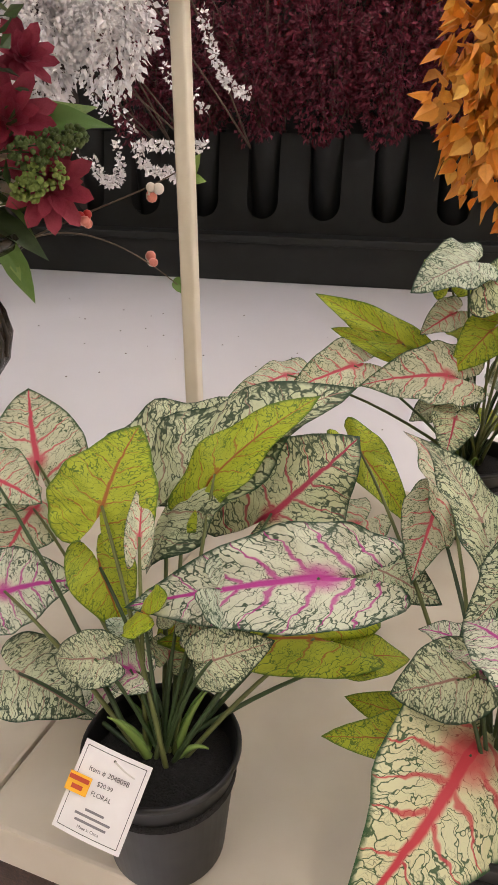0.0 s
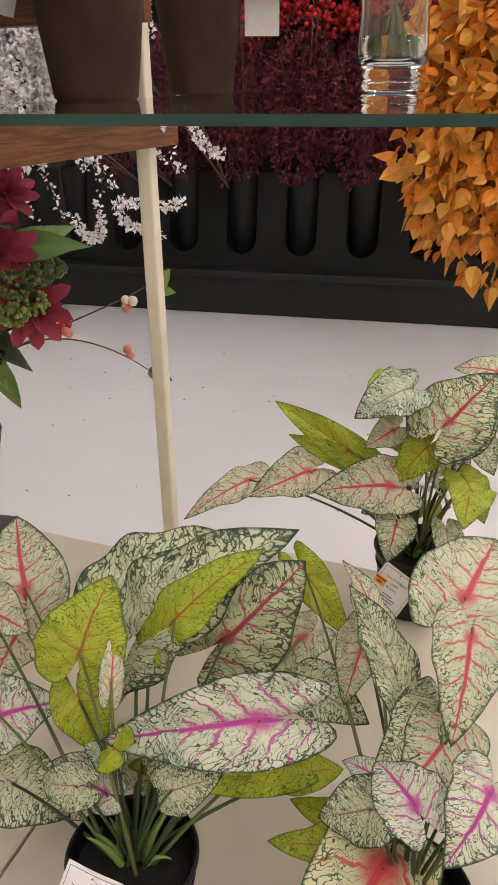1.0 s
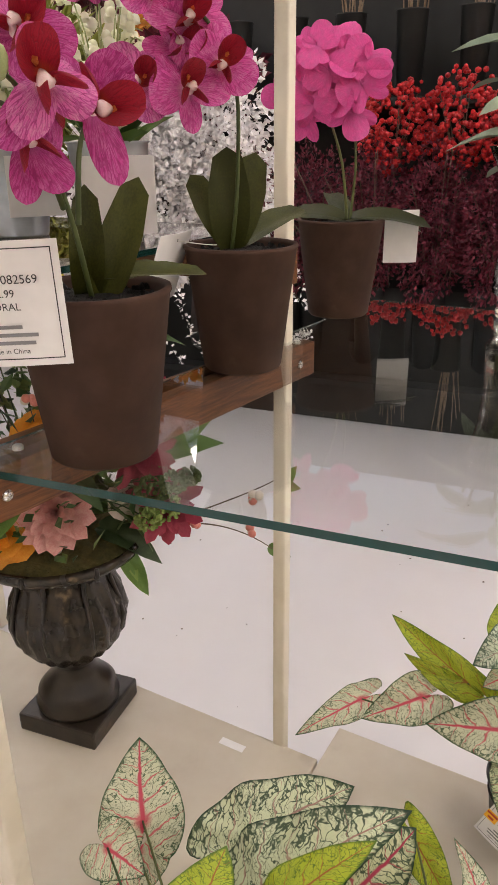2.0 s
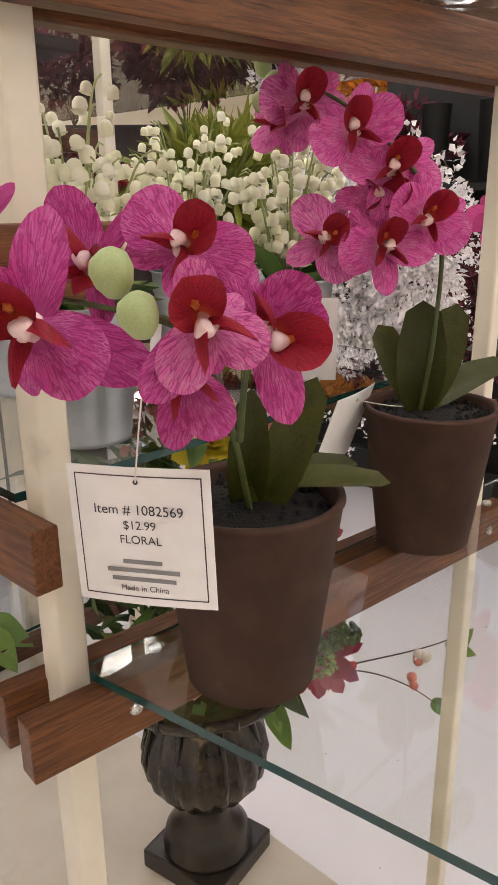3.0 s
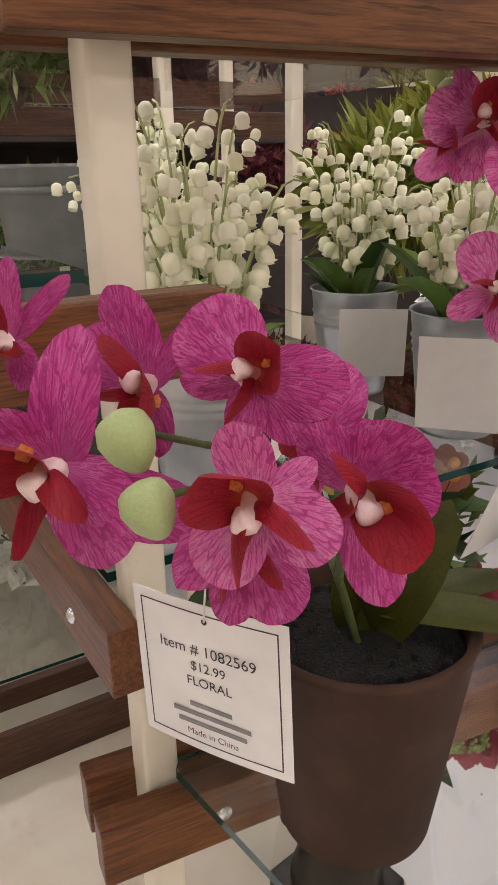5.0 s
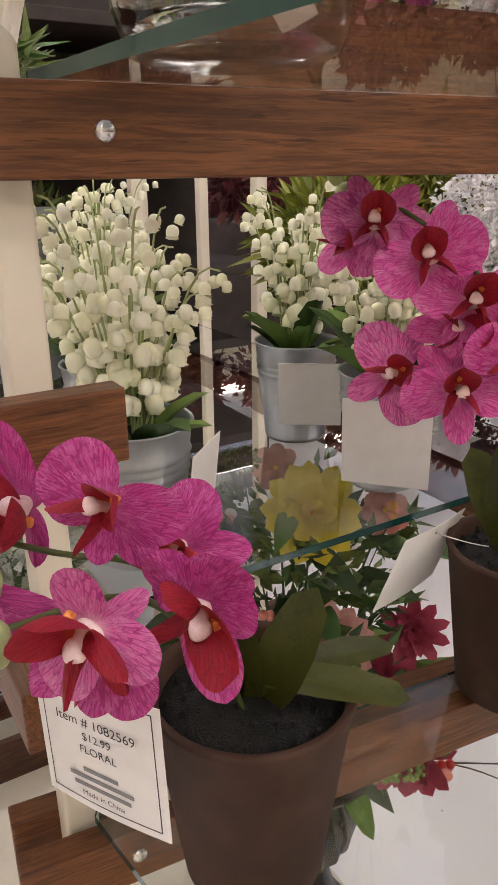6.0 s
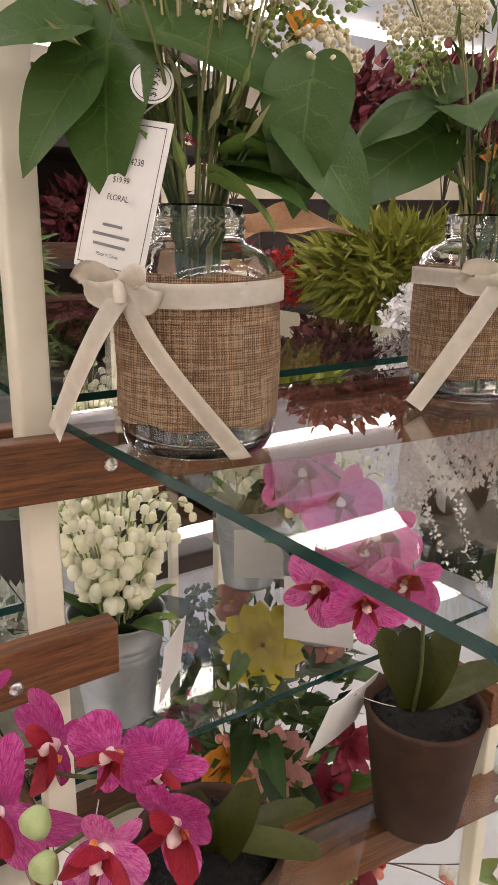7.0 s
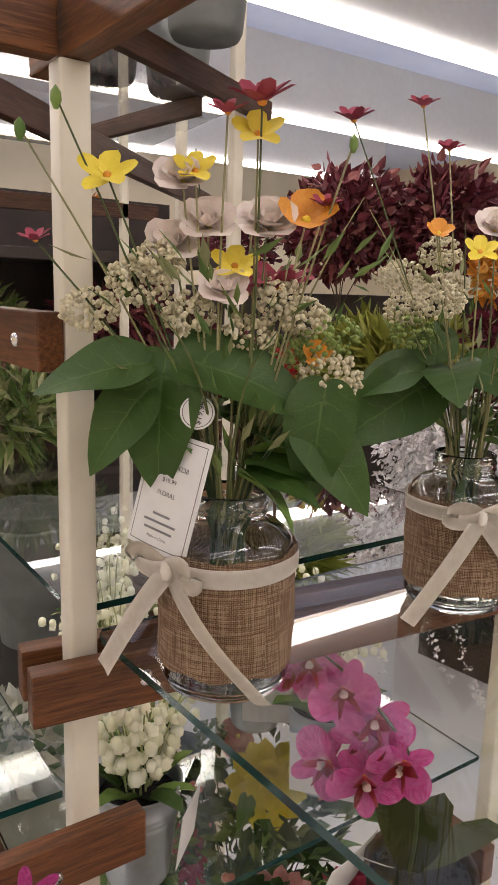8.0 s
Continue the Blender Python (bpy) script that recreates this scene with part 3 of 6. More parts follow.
# second shelf unit behind, its rails crossing
unit2 = thing("display_shelf", "second wooden and glass display shelf behind the first", "display shelf", (0, 0, 0))
for x, y in ((-1.19, 1.075), (-1.59, 1.17), (-2.0, 0.55), (-2.0, 1.2)):
    post(unit2, x, y, 0.0, 2.3)
for (a, b, top) in (((-0.90, 0.585), (-1.215, 1.150), 1.995), ((-0.86, 0.45), (-1.68, 1.285), 1.865), ((-1.85, 0.94), (-1.28, 1.02), 2.005),
                    ((-2.01, 0.45), (-2.01, 1.3), 1.86), ((-2.01, 0.45), (-2.01, 1.3), 1.40)):
    rail(unit2, a, b, top, True)
glass_shelf(unit2, [(-2.0, 0.5), (-0.93, 0.62), (-1.2, 1.12), (-2.0, 1.2)], 1.995)


# ---- tags ----
def written(text, size, mat, parent, m, bold=0.0):
    cu = bpy.data.curves.new("text", "FONT")
    cu.body, cu.size, cu.align_x, cu.align_y, cu.offset = text, size, "CENTER", "CENTER", bold
    tmp = bpy.data.objects.new("text", cu)
    me = bpy.data.meshes.new_from_object(tmp)
    me.materials.clear()
    me.materials.append(mat)
    bpy.data.objects.remove(tmp)
    return hang("writing", me, parent, m=m)


def price_tag(tl, tr, bl, lines, label, sticker=False, string_to=None, hole=True, blank=False):
    """A hung price card: two corners above and one below, then its lines (text or a bar's width, height on the card, size)."""
    tl, tr, bl = Vector(tl), Vector(tr), Vector(bl)
    x, y = (tr - tl), (tl - bl)
    W, H = x.length, y.length
    x.normalize()
    y = (y - y.dot(x) * x).normalized()
    z = x.cross(y)
    base = Matrix((x, y, z)).transposed().to_4x4()
    base.translation = bl + x * 0.0
    tag = new("price_tag")
    tag.empty_display_size = 0.01
    tag.matrix_basis = base
    tagged(tag, label, "price tag", "price tags")
    bm = boxed(0, W, 0, H, -0.0003, 0.0003)
    bmesh.ops.subdivide_edges(bm, edges=[e for e in bm.edges if abs(e.calc_length() - W) < 1e-5], cuts=10)
    for v in bm.verts:
        v.co.z += 0.002 * math.sin(v.co.x / W * math.pi)
    part("card", bm, PAPER, tag, smooth=False)
    zz = 0.0027
    bm = bmesh.new()
    b, t = 0.055 * W, 0.009 * W
    for q in ((b, W - b, b, b + t), (b, W - b, H - b - t, H - b), (b, b + t, b, H - b), (W - b - t, W - b, b, H - b)):
        steps = 12
        for i in range(steps):
            xa, xb = q[0] + (q[1] - q[0]) * i / steps, q[0] + (q[1] - q[0]) * (i + 1) / steps
            za, zb = 0.0005 + 0.002 * math.sin(xa / W * math.pi), 0.0005 + 0.002 * math.sin(xb / W * math.pi)
            bm.faces.new([bm.verts.new(p) for p in ((xa, q[2], za), (xb, q[2], zb), (xb, q[3], zb), (xa, q[3], za))])
    if blank:
        bm.free()
    else:
        part("border", bm, INK, tag, "black printed border", smooth=False)
    for what, h, s in lines:
        if isinstance(what, str):
            written(what, s * W, INK, tag, Matrix.Translation((W * 0.5, h * H, zz)), 0.0)
        else:
            part("print_bar", boxed(W * (0.5 - what / 2), W * (0.5 + what / 2), h * H - s * W * 0.3, h * H + s * W * 0.3, zz - 0.0002, zz), INK_BAR, tag, smooth=False)
    if hole:
        part("hole", lathe([(0, 0.0001), (W * 0.018, 0.0001), (W * 0.018, 0)], 12), INK, tag, m=Matrix.Translation((W * 0.5, H * 0.9, zz)))
    if sticker:
        st = part("sticker", boxed(-0.02 * W, 0.30 * W, 0.42 * H, 0.63 * H, zz - 0.0005, zz + 0.0003), STICKER, tag, "yellow and orange price sticker", smooth=False)
        part("sticker_print", boxed(-0.01 * W, 0.28 * W, 0.55 * H, 0.60 * H, zz + 0.0003, zz + 0.0005), STICKER_INK, st, smooth=False)
        part("sticker_print", boxed(0.06 * W, 0.22 * W, 0.46 * H, 0.51 * H, zz + 0.0003, zz + 0.0005), STICKER_INK, st, smooth=False)
    if string_to is not None:
        p = base.inverted() @ Vector(string_to)
        part("string", tube(arc((W * 0.5, H * 0.9, zz), p, 0.004, 8, (0.3, 0, 1)), 0.0005, seg=5), STRING, tag, "white thread")
    return tag


def card_lines(item, price):
    return [(item, 0.73, 0.093), (price, 0.605, 0.085), ("FLORAL", 0.49, 0.085), (0.28, 0.31, 0.05), (0.52, 0.245, 0.05), (0.46, 0.18, 0.05), ("Made in China", 0.115, 0.055)]


# ---- caladiums ----
HEART = table([(0, 1.0), (14, 0.80), (35, 0.62), (65, 0.53), (95, 0.50), (125, 0.52), (148, 0.56), (164, 0.46), (174, 0.22), (180, 0.10)])
cal_meshes = {}


def cal_leaf(kind, variant):
    key = (kind, variant)
    if key not in cal_meshes:
        r = random.Random(len(cal_meshes) * 13 + variant)
        bm = blade(HEART, 8, 48, cup=r.uniform(-0.05, 0.02), droop=r.uniform(0.14, 0.46), fold=r.uniform(0.05, 0.24), wave=r.uniform(0.03, 0.06), waves=r.choice((6, 7, 9)), phase=r.uniform(0, 6), lift=-r.uniform(0.0, 0.3))
        cal_meshes[key] = mesh_of(bm, CAL_MATS[kind], True, "leaf")
    return cal_meshes[key]


def plant_pot(parent, r_top, r_bot, h, mat, rim=0.012, label=""):
    t = 0.003
    prof = [(0, 0), (r_bot - 0.004, 0), (r_bot, 0.004), (r_top - 0.0035, h - rim - 0.002), (r_top - 0.0015, h - rim), (r_top, h - rim + 0.002), (r_top, h - 0.002), (r_top - 0.001, h), (r_top - t, h), (r_top - t - 0.001, h - 0.003), (r_bot - t, 0.006), (0, 0.006)]
    return part("pot", lathe(prof, 48), mat, parent, label)


def soil(parent, r, z, seed, mat=None):
    rr = random.Random(seed)
    prof = [(0, z + 0.006), (r * 0.3, z + 0.006), (r * 0.6, z + 0.004), (r * 0.85, z + 0.001), (r, z - 0.004), (r, z - 0.01), (0, z - 0.01)]
    return part("soil", lathe(prof, 40, None, (0, 0, 0), lambda a, k: 1 + (0.05 * math.sin(5 * a + k) + 0.04 * math.sin(11 * a + 2 * k) if 0 < k < 4 else 0)), mat or SOIL, parent, "dark crumbly filling")


def caladium(at, leaves, label, seed, facing, extra=6, h=0.105, r_top=0.057):
    ob = thing("caladium_plant", label, "potted plant", at, group="caladiums on the platform")
    plant_pot(ob, r_top, 0.043, h, BLACK_POT, 0.006, "black plastic pot")
    soil(ob, r_top - 0.004, h - 0.018, seed)
    rr = random.Random(seed)
    o = Vector(at)
    heart = Vector((0, 0, h - 0.02))
    for i, (a, t, w, kind, roll) in enumerate(leaves):
        a, t = Vector(a) - o, Vector(t) - o
        if kind == "Y":
            roll = (roll - 180) * 0.5
        nrm = Vector(facing) + Vector((rr.uniform(-0.15, 0.15), rr.uniform(-0.15, 0.15), 0))
        hang("leaf", cal_leaf(kind, i % 3), ob, m=aim(a, t, nrm, roll, w))
        foot = heart + Vector((rr.uniform(-0.014, 0.014), rr.uniform(-0.014, 0.014), 0))
        mid = foot.lerp(a, 0.55) + Vector((0, 0, 0.25 * (a - foot).length * 0.5))
        pts = [foot.lerp(mid, u).lerp(mid.lerp(a, u), u) for u in [k / 9 for k in range(10)]]
        part("leaf_stalk", tube(pts, 0.0022, 0.0012, 7), STEM_DARK if i % 3 == 0 else STEM, ob)
    for i in range(extra + 5):
        # younger leaves low in the middle of the plant
        g, q = 0.5 + 2.5 * i / (extra + 4) + rr.uniform(-0.2, 0.2), rr.uniform(0.03, 0.075)
        a = heart + Vector((q * math.cos(g), q * math.sin(g), rr.uniform(0.05, 0.13)))
        t = a + Vector((0.042 * math.cos(g), 0.042 * math.sin(g) - 0.01, rr.uniform(-0.035, 0.02)))
        hang("leaf", cal_leaf(("D", "R", "Dk", "Y", "M")[i % 5], i % 3), ob, m=aim(a, t, Vector(facing) + Vector((0.4 * math.cos(g), 0.4 * math.sin(g), 0)), rr.uniform(-25, 25), rr.uniform(0.8, 1.15)))
        part("leaf_stalk", tube(arc(heart, a, 0.012), 0.0019, 0.0011, 6), STEM_DARK, ob)
    for i in range(extra):
        g = rr.uniform(0, 6.28)
        tip = heart + Vector((0.035 * math.cos(g), 0.035 * math.sin(g), rr.uniform(0.02, 0.06)))
        part("sheath_leaf", tube(arc(heart + Vector((0.008 * math.cos(g), 0.008 * math.sin(g), 0)), tip, 0.008), 0.004, 0.0006, 6), GREEN_LIGHT, ob)
    return ob


CAL_A = [
    ((-0.03, 0.423, 0.404), (-0.147, 0.359, 0.404), 0.56, 'M', -12), ((-0.163, 0.493, 0.415), (-0.073, 0.561, 0.518), 0.72, 'D', -20),
    ((-0.133, 0.485, 0.432), (-0.075, 0.532, 0.499), 0.55, 'Y', 150), ((-0.107, 0.543, 0.369), (-0.041, 0.619, 0.424), 1.0, 'R', 15),
    ((-0.198, 0.425, 0.423), (-0.193, 0.467, 0.478), 1.2, 'Y', 185), ((-0.328, 0.519, 0.391), (-0.366, 0.563, 0.455), 1.1, 'P', 10),
    ((-0.337, 0.47, 0.397), (-0.290, 0.47, 0.387), 1.3, 'P', -10), ((-0.286, 0.406, 0.335), (-0.237, 0.427, 0.352), 1.3, 'M', 0),
    ((-0.217, 0.423, 0.248), (-0.268, 0.386, 0.266), 0.95, 'M', 0),
]
CAL_A2 = [
    ((-0.269, 0.388, 0.27), (-0.208, 0.387, 0.256), 1.2, 'D', -10),
    ((-0.161, 0.413, 0.412), (-0.17, 0.443, 0.448), 0.45, 'P', 0), ((-0.035, 0.436, 0.34), (-0.135, 0.382, 0.356), 0.5, 'Y', 175),
    ((-0.004, 0.452, 0.319), (0.036, 0.484, 0.313), 0.7, 'Y', 160), ((-0.204, 0.544, 0.41), (-0.127, 0.646, 0.448), 0.75, 'D', -10),
    ((-0.047, 0.605, 0.335), (-0.082, 0.555, 0.312), 1.0, 'P', 20), ((-0.014, 0.525, 0.35), (0.043, 0.503, 0.352), 0.95, 'D', 0),
    ((-0.339, 0.518, 0.338), (-0.341, 0.456, 0.320), 1.2, 'P', 0), ((-0.142, 0.441, 0.33), (-0.157, 0.409, 0.303), 0.6, 'Y', 180),
    ((-0.199, 0.416, 0.374), (-0.170, 0.395, 0.335), 1.0, 'Y', 180),
]
CAL_B = [
    ((0.082, 0.393, 0.316), (0.050, 0.277, 0.308), 0.85, 'R2', 0), ((0.053, 0.427, 0.286), (-0.010, 0.395, 0.29), 0.6, 'Y', 160),
    ((0.041, 0.462, 0.265), (-0.016, 0.459, 0.269), 0.6, 'Y', 160), ((0.028, 0.557, 0.394), (0.020, 0.505, 0.362), 0.8, 'P', 10),
    ((0.038, 0.563, 0.404), (0.005, 0.627, 0.452), 0.5, 'P', 20), ((-0.053, 0.637, 0.395), (0.005, 0.601, 0.355), 0.55, 'Y', 170),
    ((0.082, 0.449, 0.339), (0.053, 0.472, 0.347), 1.0, 'M', 0),
]
CAL_B2 = [
    ((0.112, 0.533, 0.485), (0.136, 0.606, 0.522), 1.1, 'P', 0),
    ((0.121, 0.498, 0.473), (0.124, 0.425, 0.446), 0.8, 'P', 0), ((0.1, 0.382, 0.411), (0.063, 0.420, 0.414), 1.0, 'M', 0),
    ((0.117, 0.462, 0.403), (0.095, 0.405, 0.399), 1.1, 'P', 0), ((0.149, 0.398, 0.425), (0.136, 0.342, 0.425), 1.1, 'M', 0),
    ((0.066, 0.487, 0.431), (0.018, 0.547, 0.476), 0.5, 'D', 20), ((0.098, 0.471, 0.412), (0.073, 0.416, 0.406), 0.8, 'D', 0),
]
CAL_C = [
    ((0.004, 0.856, 0.531), (-0.044, 0.808, 0.516), 1.0, 'Dk', 0), ((0.065, 0.866, 0.49), (0.122, 0.907, 0.530), 1.2, 'R', 0),
    ((0.0, 0.831, 0.409), (-0.086, 0.795, 0.416), 0.85, 'P', 0), ((-0.112, 0.85, 0.4), (-0.171, 0.789, 0.39), 0.8, 'P', 0),
    ((-0.186, 0.82, 0.389), (-0.233, 0.739, 0.39), 0.5, 'P', 0), ((-0.061, 0.875, 0.426), (-0.18, 0.893, 0.482), 0.35, 'Y', 150),
    ((-0.075, 0.869, 0.419), (-0.146, 0.863, 0.445), 0.4, 'Y', 150),
]
CAL_C2 = [
    ((-0.017, 0.887, 0.508), (-0.036, 0.933, 0.542), 1.0, 'Y', 170),
    ((0.095, 0.836, 0.424), (0.101, 0.766, 0.42), 0.9, 'Y', 170), ((0.011, 0.878, 0.453), (-0.018, 0.909, 0.459), 1.2, 'Y', 180),
    ((0.107, 0.987, 0.519), (0.052, 0.989, 0.531), 0.9, 'P', 0), ((0.016, 0.8, 0.372), (0.016, 0.757, 0.352), 1.1, 'R', 0),
    ((0.078, 0.789, 0.384), (0.091, 0.738, 0.366), 0.7, 'D', 0),
    ((0.061, 0.854, 0.497), (0.111, 0.909, 0.552), 1.05, 'R', 0),
    ((0.091, 0.834, 0.431), (0.123, 0.798, 0.406), 1.0, 'Y', 170),
    ((-0.007, 0.869, 0.469), (-0.037, 0.845, 0.452), 1.0, 'P', 0),
    ((0.038, 0.857, 0.458), (0.004, 0.824, 0.421), 0.9, 'Y', 170),
    ((0.097, 0.865, 0.471), (0.123, 0.841, 0.444), 1.0, 'D', 0),
]
caladium((-0.122, 0.357, PZ), CAL_A + CAL_A2, "white, magenta and lime caladium in a black pot on the platform", 1, (0.25, -0.55, 0.8))
caladium((0.100, 0.400, PZ), CAL_B + CAL_B2, "cream caladium with red veins in a black pot on the platform", 2, (0.15, -0.6, 0.75), 1)
caladium((0.032, 0.898, PZ), CAL_C + CAL_C2, "lime and pink caladium in a black pot near the back", 3, (0.2, -0.6, 0.75))
price_tag((-0.15, 0.315, 0.318), (-0.103, 0.316, 0.309), (-0.159, 0.277, 0.279), card_lines("Item # 2048098", "$20.99"), "white price card with a yellow sticker hanging on the black pot", True, (-0.112, 0.310, 0.300))
price_tag((-0.028, 0.848, 0.290), (0.020, 0.838, 0.268), (-0.022, 0.826, 0.240), card_lines("Item # 2048098", "$20.99"), "white price card on the back caladium pot", True)


# ---- orchids ----
PETAL = table([(0, 1.0), (16, 0.96), (32, 0.82), (50, 0.58), (75, 0.29), (110, 0.11), (180, 0.05)])
SEPAL = table([(0, 1.0), (10, 0.95), (22, 0.80), (40, 0.50), (70, 0.24), (110, 0.10), (180, 0.05)])
PADDLE = table([(0, 1.0), (9, 0.95), (20, 0.70), (34, 0.44), (55, 0.24), (90, 0.13), (180, 0.08)])
HEARTLET = table([(0, 1.0), (12, 0.82), (30, 0.62), (60, 0.46), (95, 0.36), (130, 0.28), (160, 0.22), (180, 0.16)])
cache = {}


def shared(key, make):
    if key not in cache:
        cache[key] = make()
    return cache[key]


def orchid_flower(parent, at, facing, lip_turn, petals, mat, alt=None, seed=0):
    """A moth orchid bloom: petals given as (turn, reach, width, narrow, tilt), a three-lobed lip and a pale column."""
    f = Vector(facing).normalized()
    up = Vector((0, 0, 1))
    up = (up - up.dot(f) * f).normalized()
    x = up.cross(f)
    size = max(p[1] for p in petals) * 0.5 + 0.016
    base = Matrix.Translation(at) @ Matrix((x, up, f)).transposed().to_4x4() @ Matrix.Scale(size, 4)
    alt = alt or mat
    core = shared("column", lambda: mesh_of(lathe([(0, 0.42), (0.07, 0.41), (0.115, 0.36), (0.12, 0.29), (0.095, 0.22), (0.10, 0.15), (0.14, 0.08), (0.15, 0.02), (0.10, -0.04), (0, -0.06)], 16, None, (0, 0, 0), lambda a, k: 1 + 0.12 * math.sin(3 * a)), COLUMN, True, "flower"))
    r = random.Random(seed)
    if mat is ORCHID_PINK:
        core = shared("pink_heart", lambda: mesh_of(blade(PETAL, 5, 20, droop=-0.6, fold=0.5, wave=0.08), ORCHID_PINK, True, "flower"))
        base = base @ Matrix.Scale(0.55, 4)
        size *= 0.55
    fl = hang("flower", core, parent, m=base @ pose(0, 0, 0, r.uniform(-18, 18), r.uniform(-18, 18), r.uniform(0, 90)))
    rel = fl.matrix_basis.inverted() @ base
    for i, (ang, reach, w, narrow, tilt) in enumerate(petals):
        mm = alt if i == 3 else mat
        var = r.randrange(4)
        key = ("petal", narrow, mm.name, var)
        q = random.Random(var * 5 + narrow + 1)
        me = shared(key, lambda: mesh_of(blade(SEPAL if narrow else PETAL, 8, 60, droop=q.uniform(-0.30, 0.48), fold=q.uniform(-0.42, 0.12), wave=q.uniform(0.01, 0.035), waves=q.choice((2, 3, 4)), phase=q.uniform(0, 6)), mm, True, "petal"))
        L = reach / size
        hang("petal", me, fl, m=rel @ pose(0, 0, -0.05 * narrow - 0.012 * i, 0, 0, ang) @ pose(0, 0.03, 0, tilt + r.uniform(-4, 8), r.uniform(-16, 16), 0) @ Matrix.Diagonal((L * w, L, L, 1)))
    if mat is ORCHID_PINK:
        return fl
    mid = shared("lip", lambda: mesh_of(blade(table([(0, 1.0), (16, 0.98), (34, 0.84), (58, 0.54), (90, 0.26), (180, 0.10)]), 9, 44, cup=0.12, droop=-0.62, fold=0.75, wave=0.025, waves=5), LIP, True, "lip"))
    wing = shared("lip_lobe", lambda: mesh_of(blade(SEPAL, 8, 36, cup=0.18, droop=-0.75, fold=0.45, wave=0.03, waves=4), LIP, True, "lip_lobe"))
    lp = hang("lip", mid, fl, "dark red curled lip", rel @ pose(0, 0, 0.06, 0, 0, lip_turn) @ pose(0, 0.08, 0, 26, 0, 0) @ Matrix.Diagonal((0.66, 0.76, 0.78, 1)))
    for sgn in (1, -1):
        hang("lip_lobe", wing, fl, m=rel @ pose(0, 0, 0.07, 0, 0, lip_turn + 52 * sgn) @ pose(0, 0.06, 0, 52, -46 * sgn, 0) @ Matrix.Diagonal((0.56, 0.54, 0.54, 1)))
    crest = shared("crest", lambda: mesh_of(lathe([(0, 0.12), (0.05, 0.09), (0.07, 0.02), (0.04, -0.05), (0, -0.06)], 10, None, (0, 0, 0), lambda a, k: 1 + 0.25 * math.sin(4 * a + k)), plain("orange_crest", (0.62, 0.14, 0.03), (0.80, 0.34, 0.08), 90, 0.6, 0.4), True, "crest"))
    hang("crest", crest, fl, "orange crest", rel @ pose(0, 0, 0.06, 0, 0, lip_turn) @ pose(0, 0.24, 0.10))
    return fl


def whole_bloom(roll, size):
    """Five even petals for a bloom that is seen from further off."""
    return [(roll + 88, size, 1.05, 0, 14), (roll - 88, size, 1.05, 0, 14), (roll, size * 0.95, 0.85, 1, 5), (roll + 142, size * 0.95, 0.8, 1, 5), (roll - 142, size * 0.95, 0.8, 1, 5)]


def orchid(at, label, leaves, flowers, buds, spikes, mats, seed):
    ob = thing("potted_orchid", label, "potted orchid", at, group="orchids on the glass shelf")
    h = 0.136
    prof = [(0, 0), (0.041, 0), (0.044, 0.003), (0.0605, h - 0.006), (0.0622, h - 0.003), (0.0616, h), (0.0575, h), (0.056, h - 0.004), (0.041, 0.006), (0, 0.006)]
    part("pot", lathe(prof, 56), BROWN_POT, ob, "brown clay pot")
    soil(ob, 0.0555, 0.126, seed)
    o = Vector(at)
    r = random.Random(seed)
    bm = bmesh.new()
    for _ in range(70):
        g, q = r.uniform(0, 6.28), 0.052 * math.sqrt(r.random())
        lathe([(0.0028 * r.uniform(0.5, 1.3), -0.002), (0.0018, 0.002), (0, 0.003)], 5, bm, (q * math.cos(g), q * math.sin(g), 0.130))
    tagged(part("soil_litter", bm, SOIL, ob), kind="stuff")
    for i, (a, b, w, nrm, dr) in enumerate(leaves):
        bm = blade(PADDLE, 7, 34, droop=dr, fold=0.22, wave=0.01, waves=3, phase=i)
        part("leaf", bm, ORCHID_LEAF, ob, m=aim(Vector(a) - o, Vector(b) - o, nrm, 0, w))
    for pts in spikes:
        vs = [Vector(p) - o for p in pts]
        fine = []
        for k in range(len(vs) - 1):
            for u in range(5):
                p0, p1, p2, p3 = vs[max(k - 1, 0)], vs[k], vs[k + 1], vs[min(k + 2, len(vs) - 1)]
                w = u / 5
                fine.append(0.5 * ((2 * p1) + (p2 - p0) * w + (2 * p0 - 5 * p1 + 4 * p2 - p3) * w * w + (3 * p1 - p0 - 3 * p2 + p3) * w ** 3))
        fine.append(vs[-1])
        part("flower_stem", tube(fine, 0.0022, 0.0012, 8), STEM, ob)
    for i, (p, face, turn, petals, pale) in enumerate(flowers):
        even = isinstance(petals, float)
        orchid_flower(ob, Vector(p) - o, face, turn + 180 if even else turn, whole_bloom(turn, petals) if even else petals, mats[1] if pale else mats[0], mats[0], seed * 31 + i)
    for p, s in buds:
        part("bud", lathe([(0, 1.0), (0.35, 0.93), (0.72, 0.62), (0.82, 0.2), (0.7, -0.35), (0.42, -0.8), (0, -1.0)], 18, None, (0, 0, 0), lambda a, k: 1 + 0.06 * math.cos(3 * a)), BUD, ob, "pale green bud", m=Matrix.Translation(Vector(p) - o) @ pose(0, 0, 0, 20, 12, 0) @ Matrix.Scale(s, 4))
    return ob


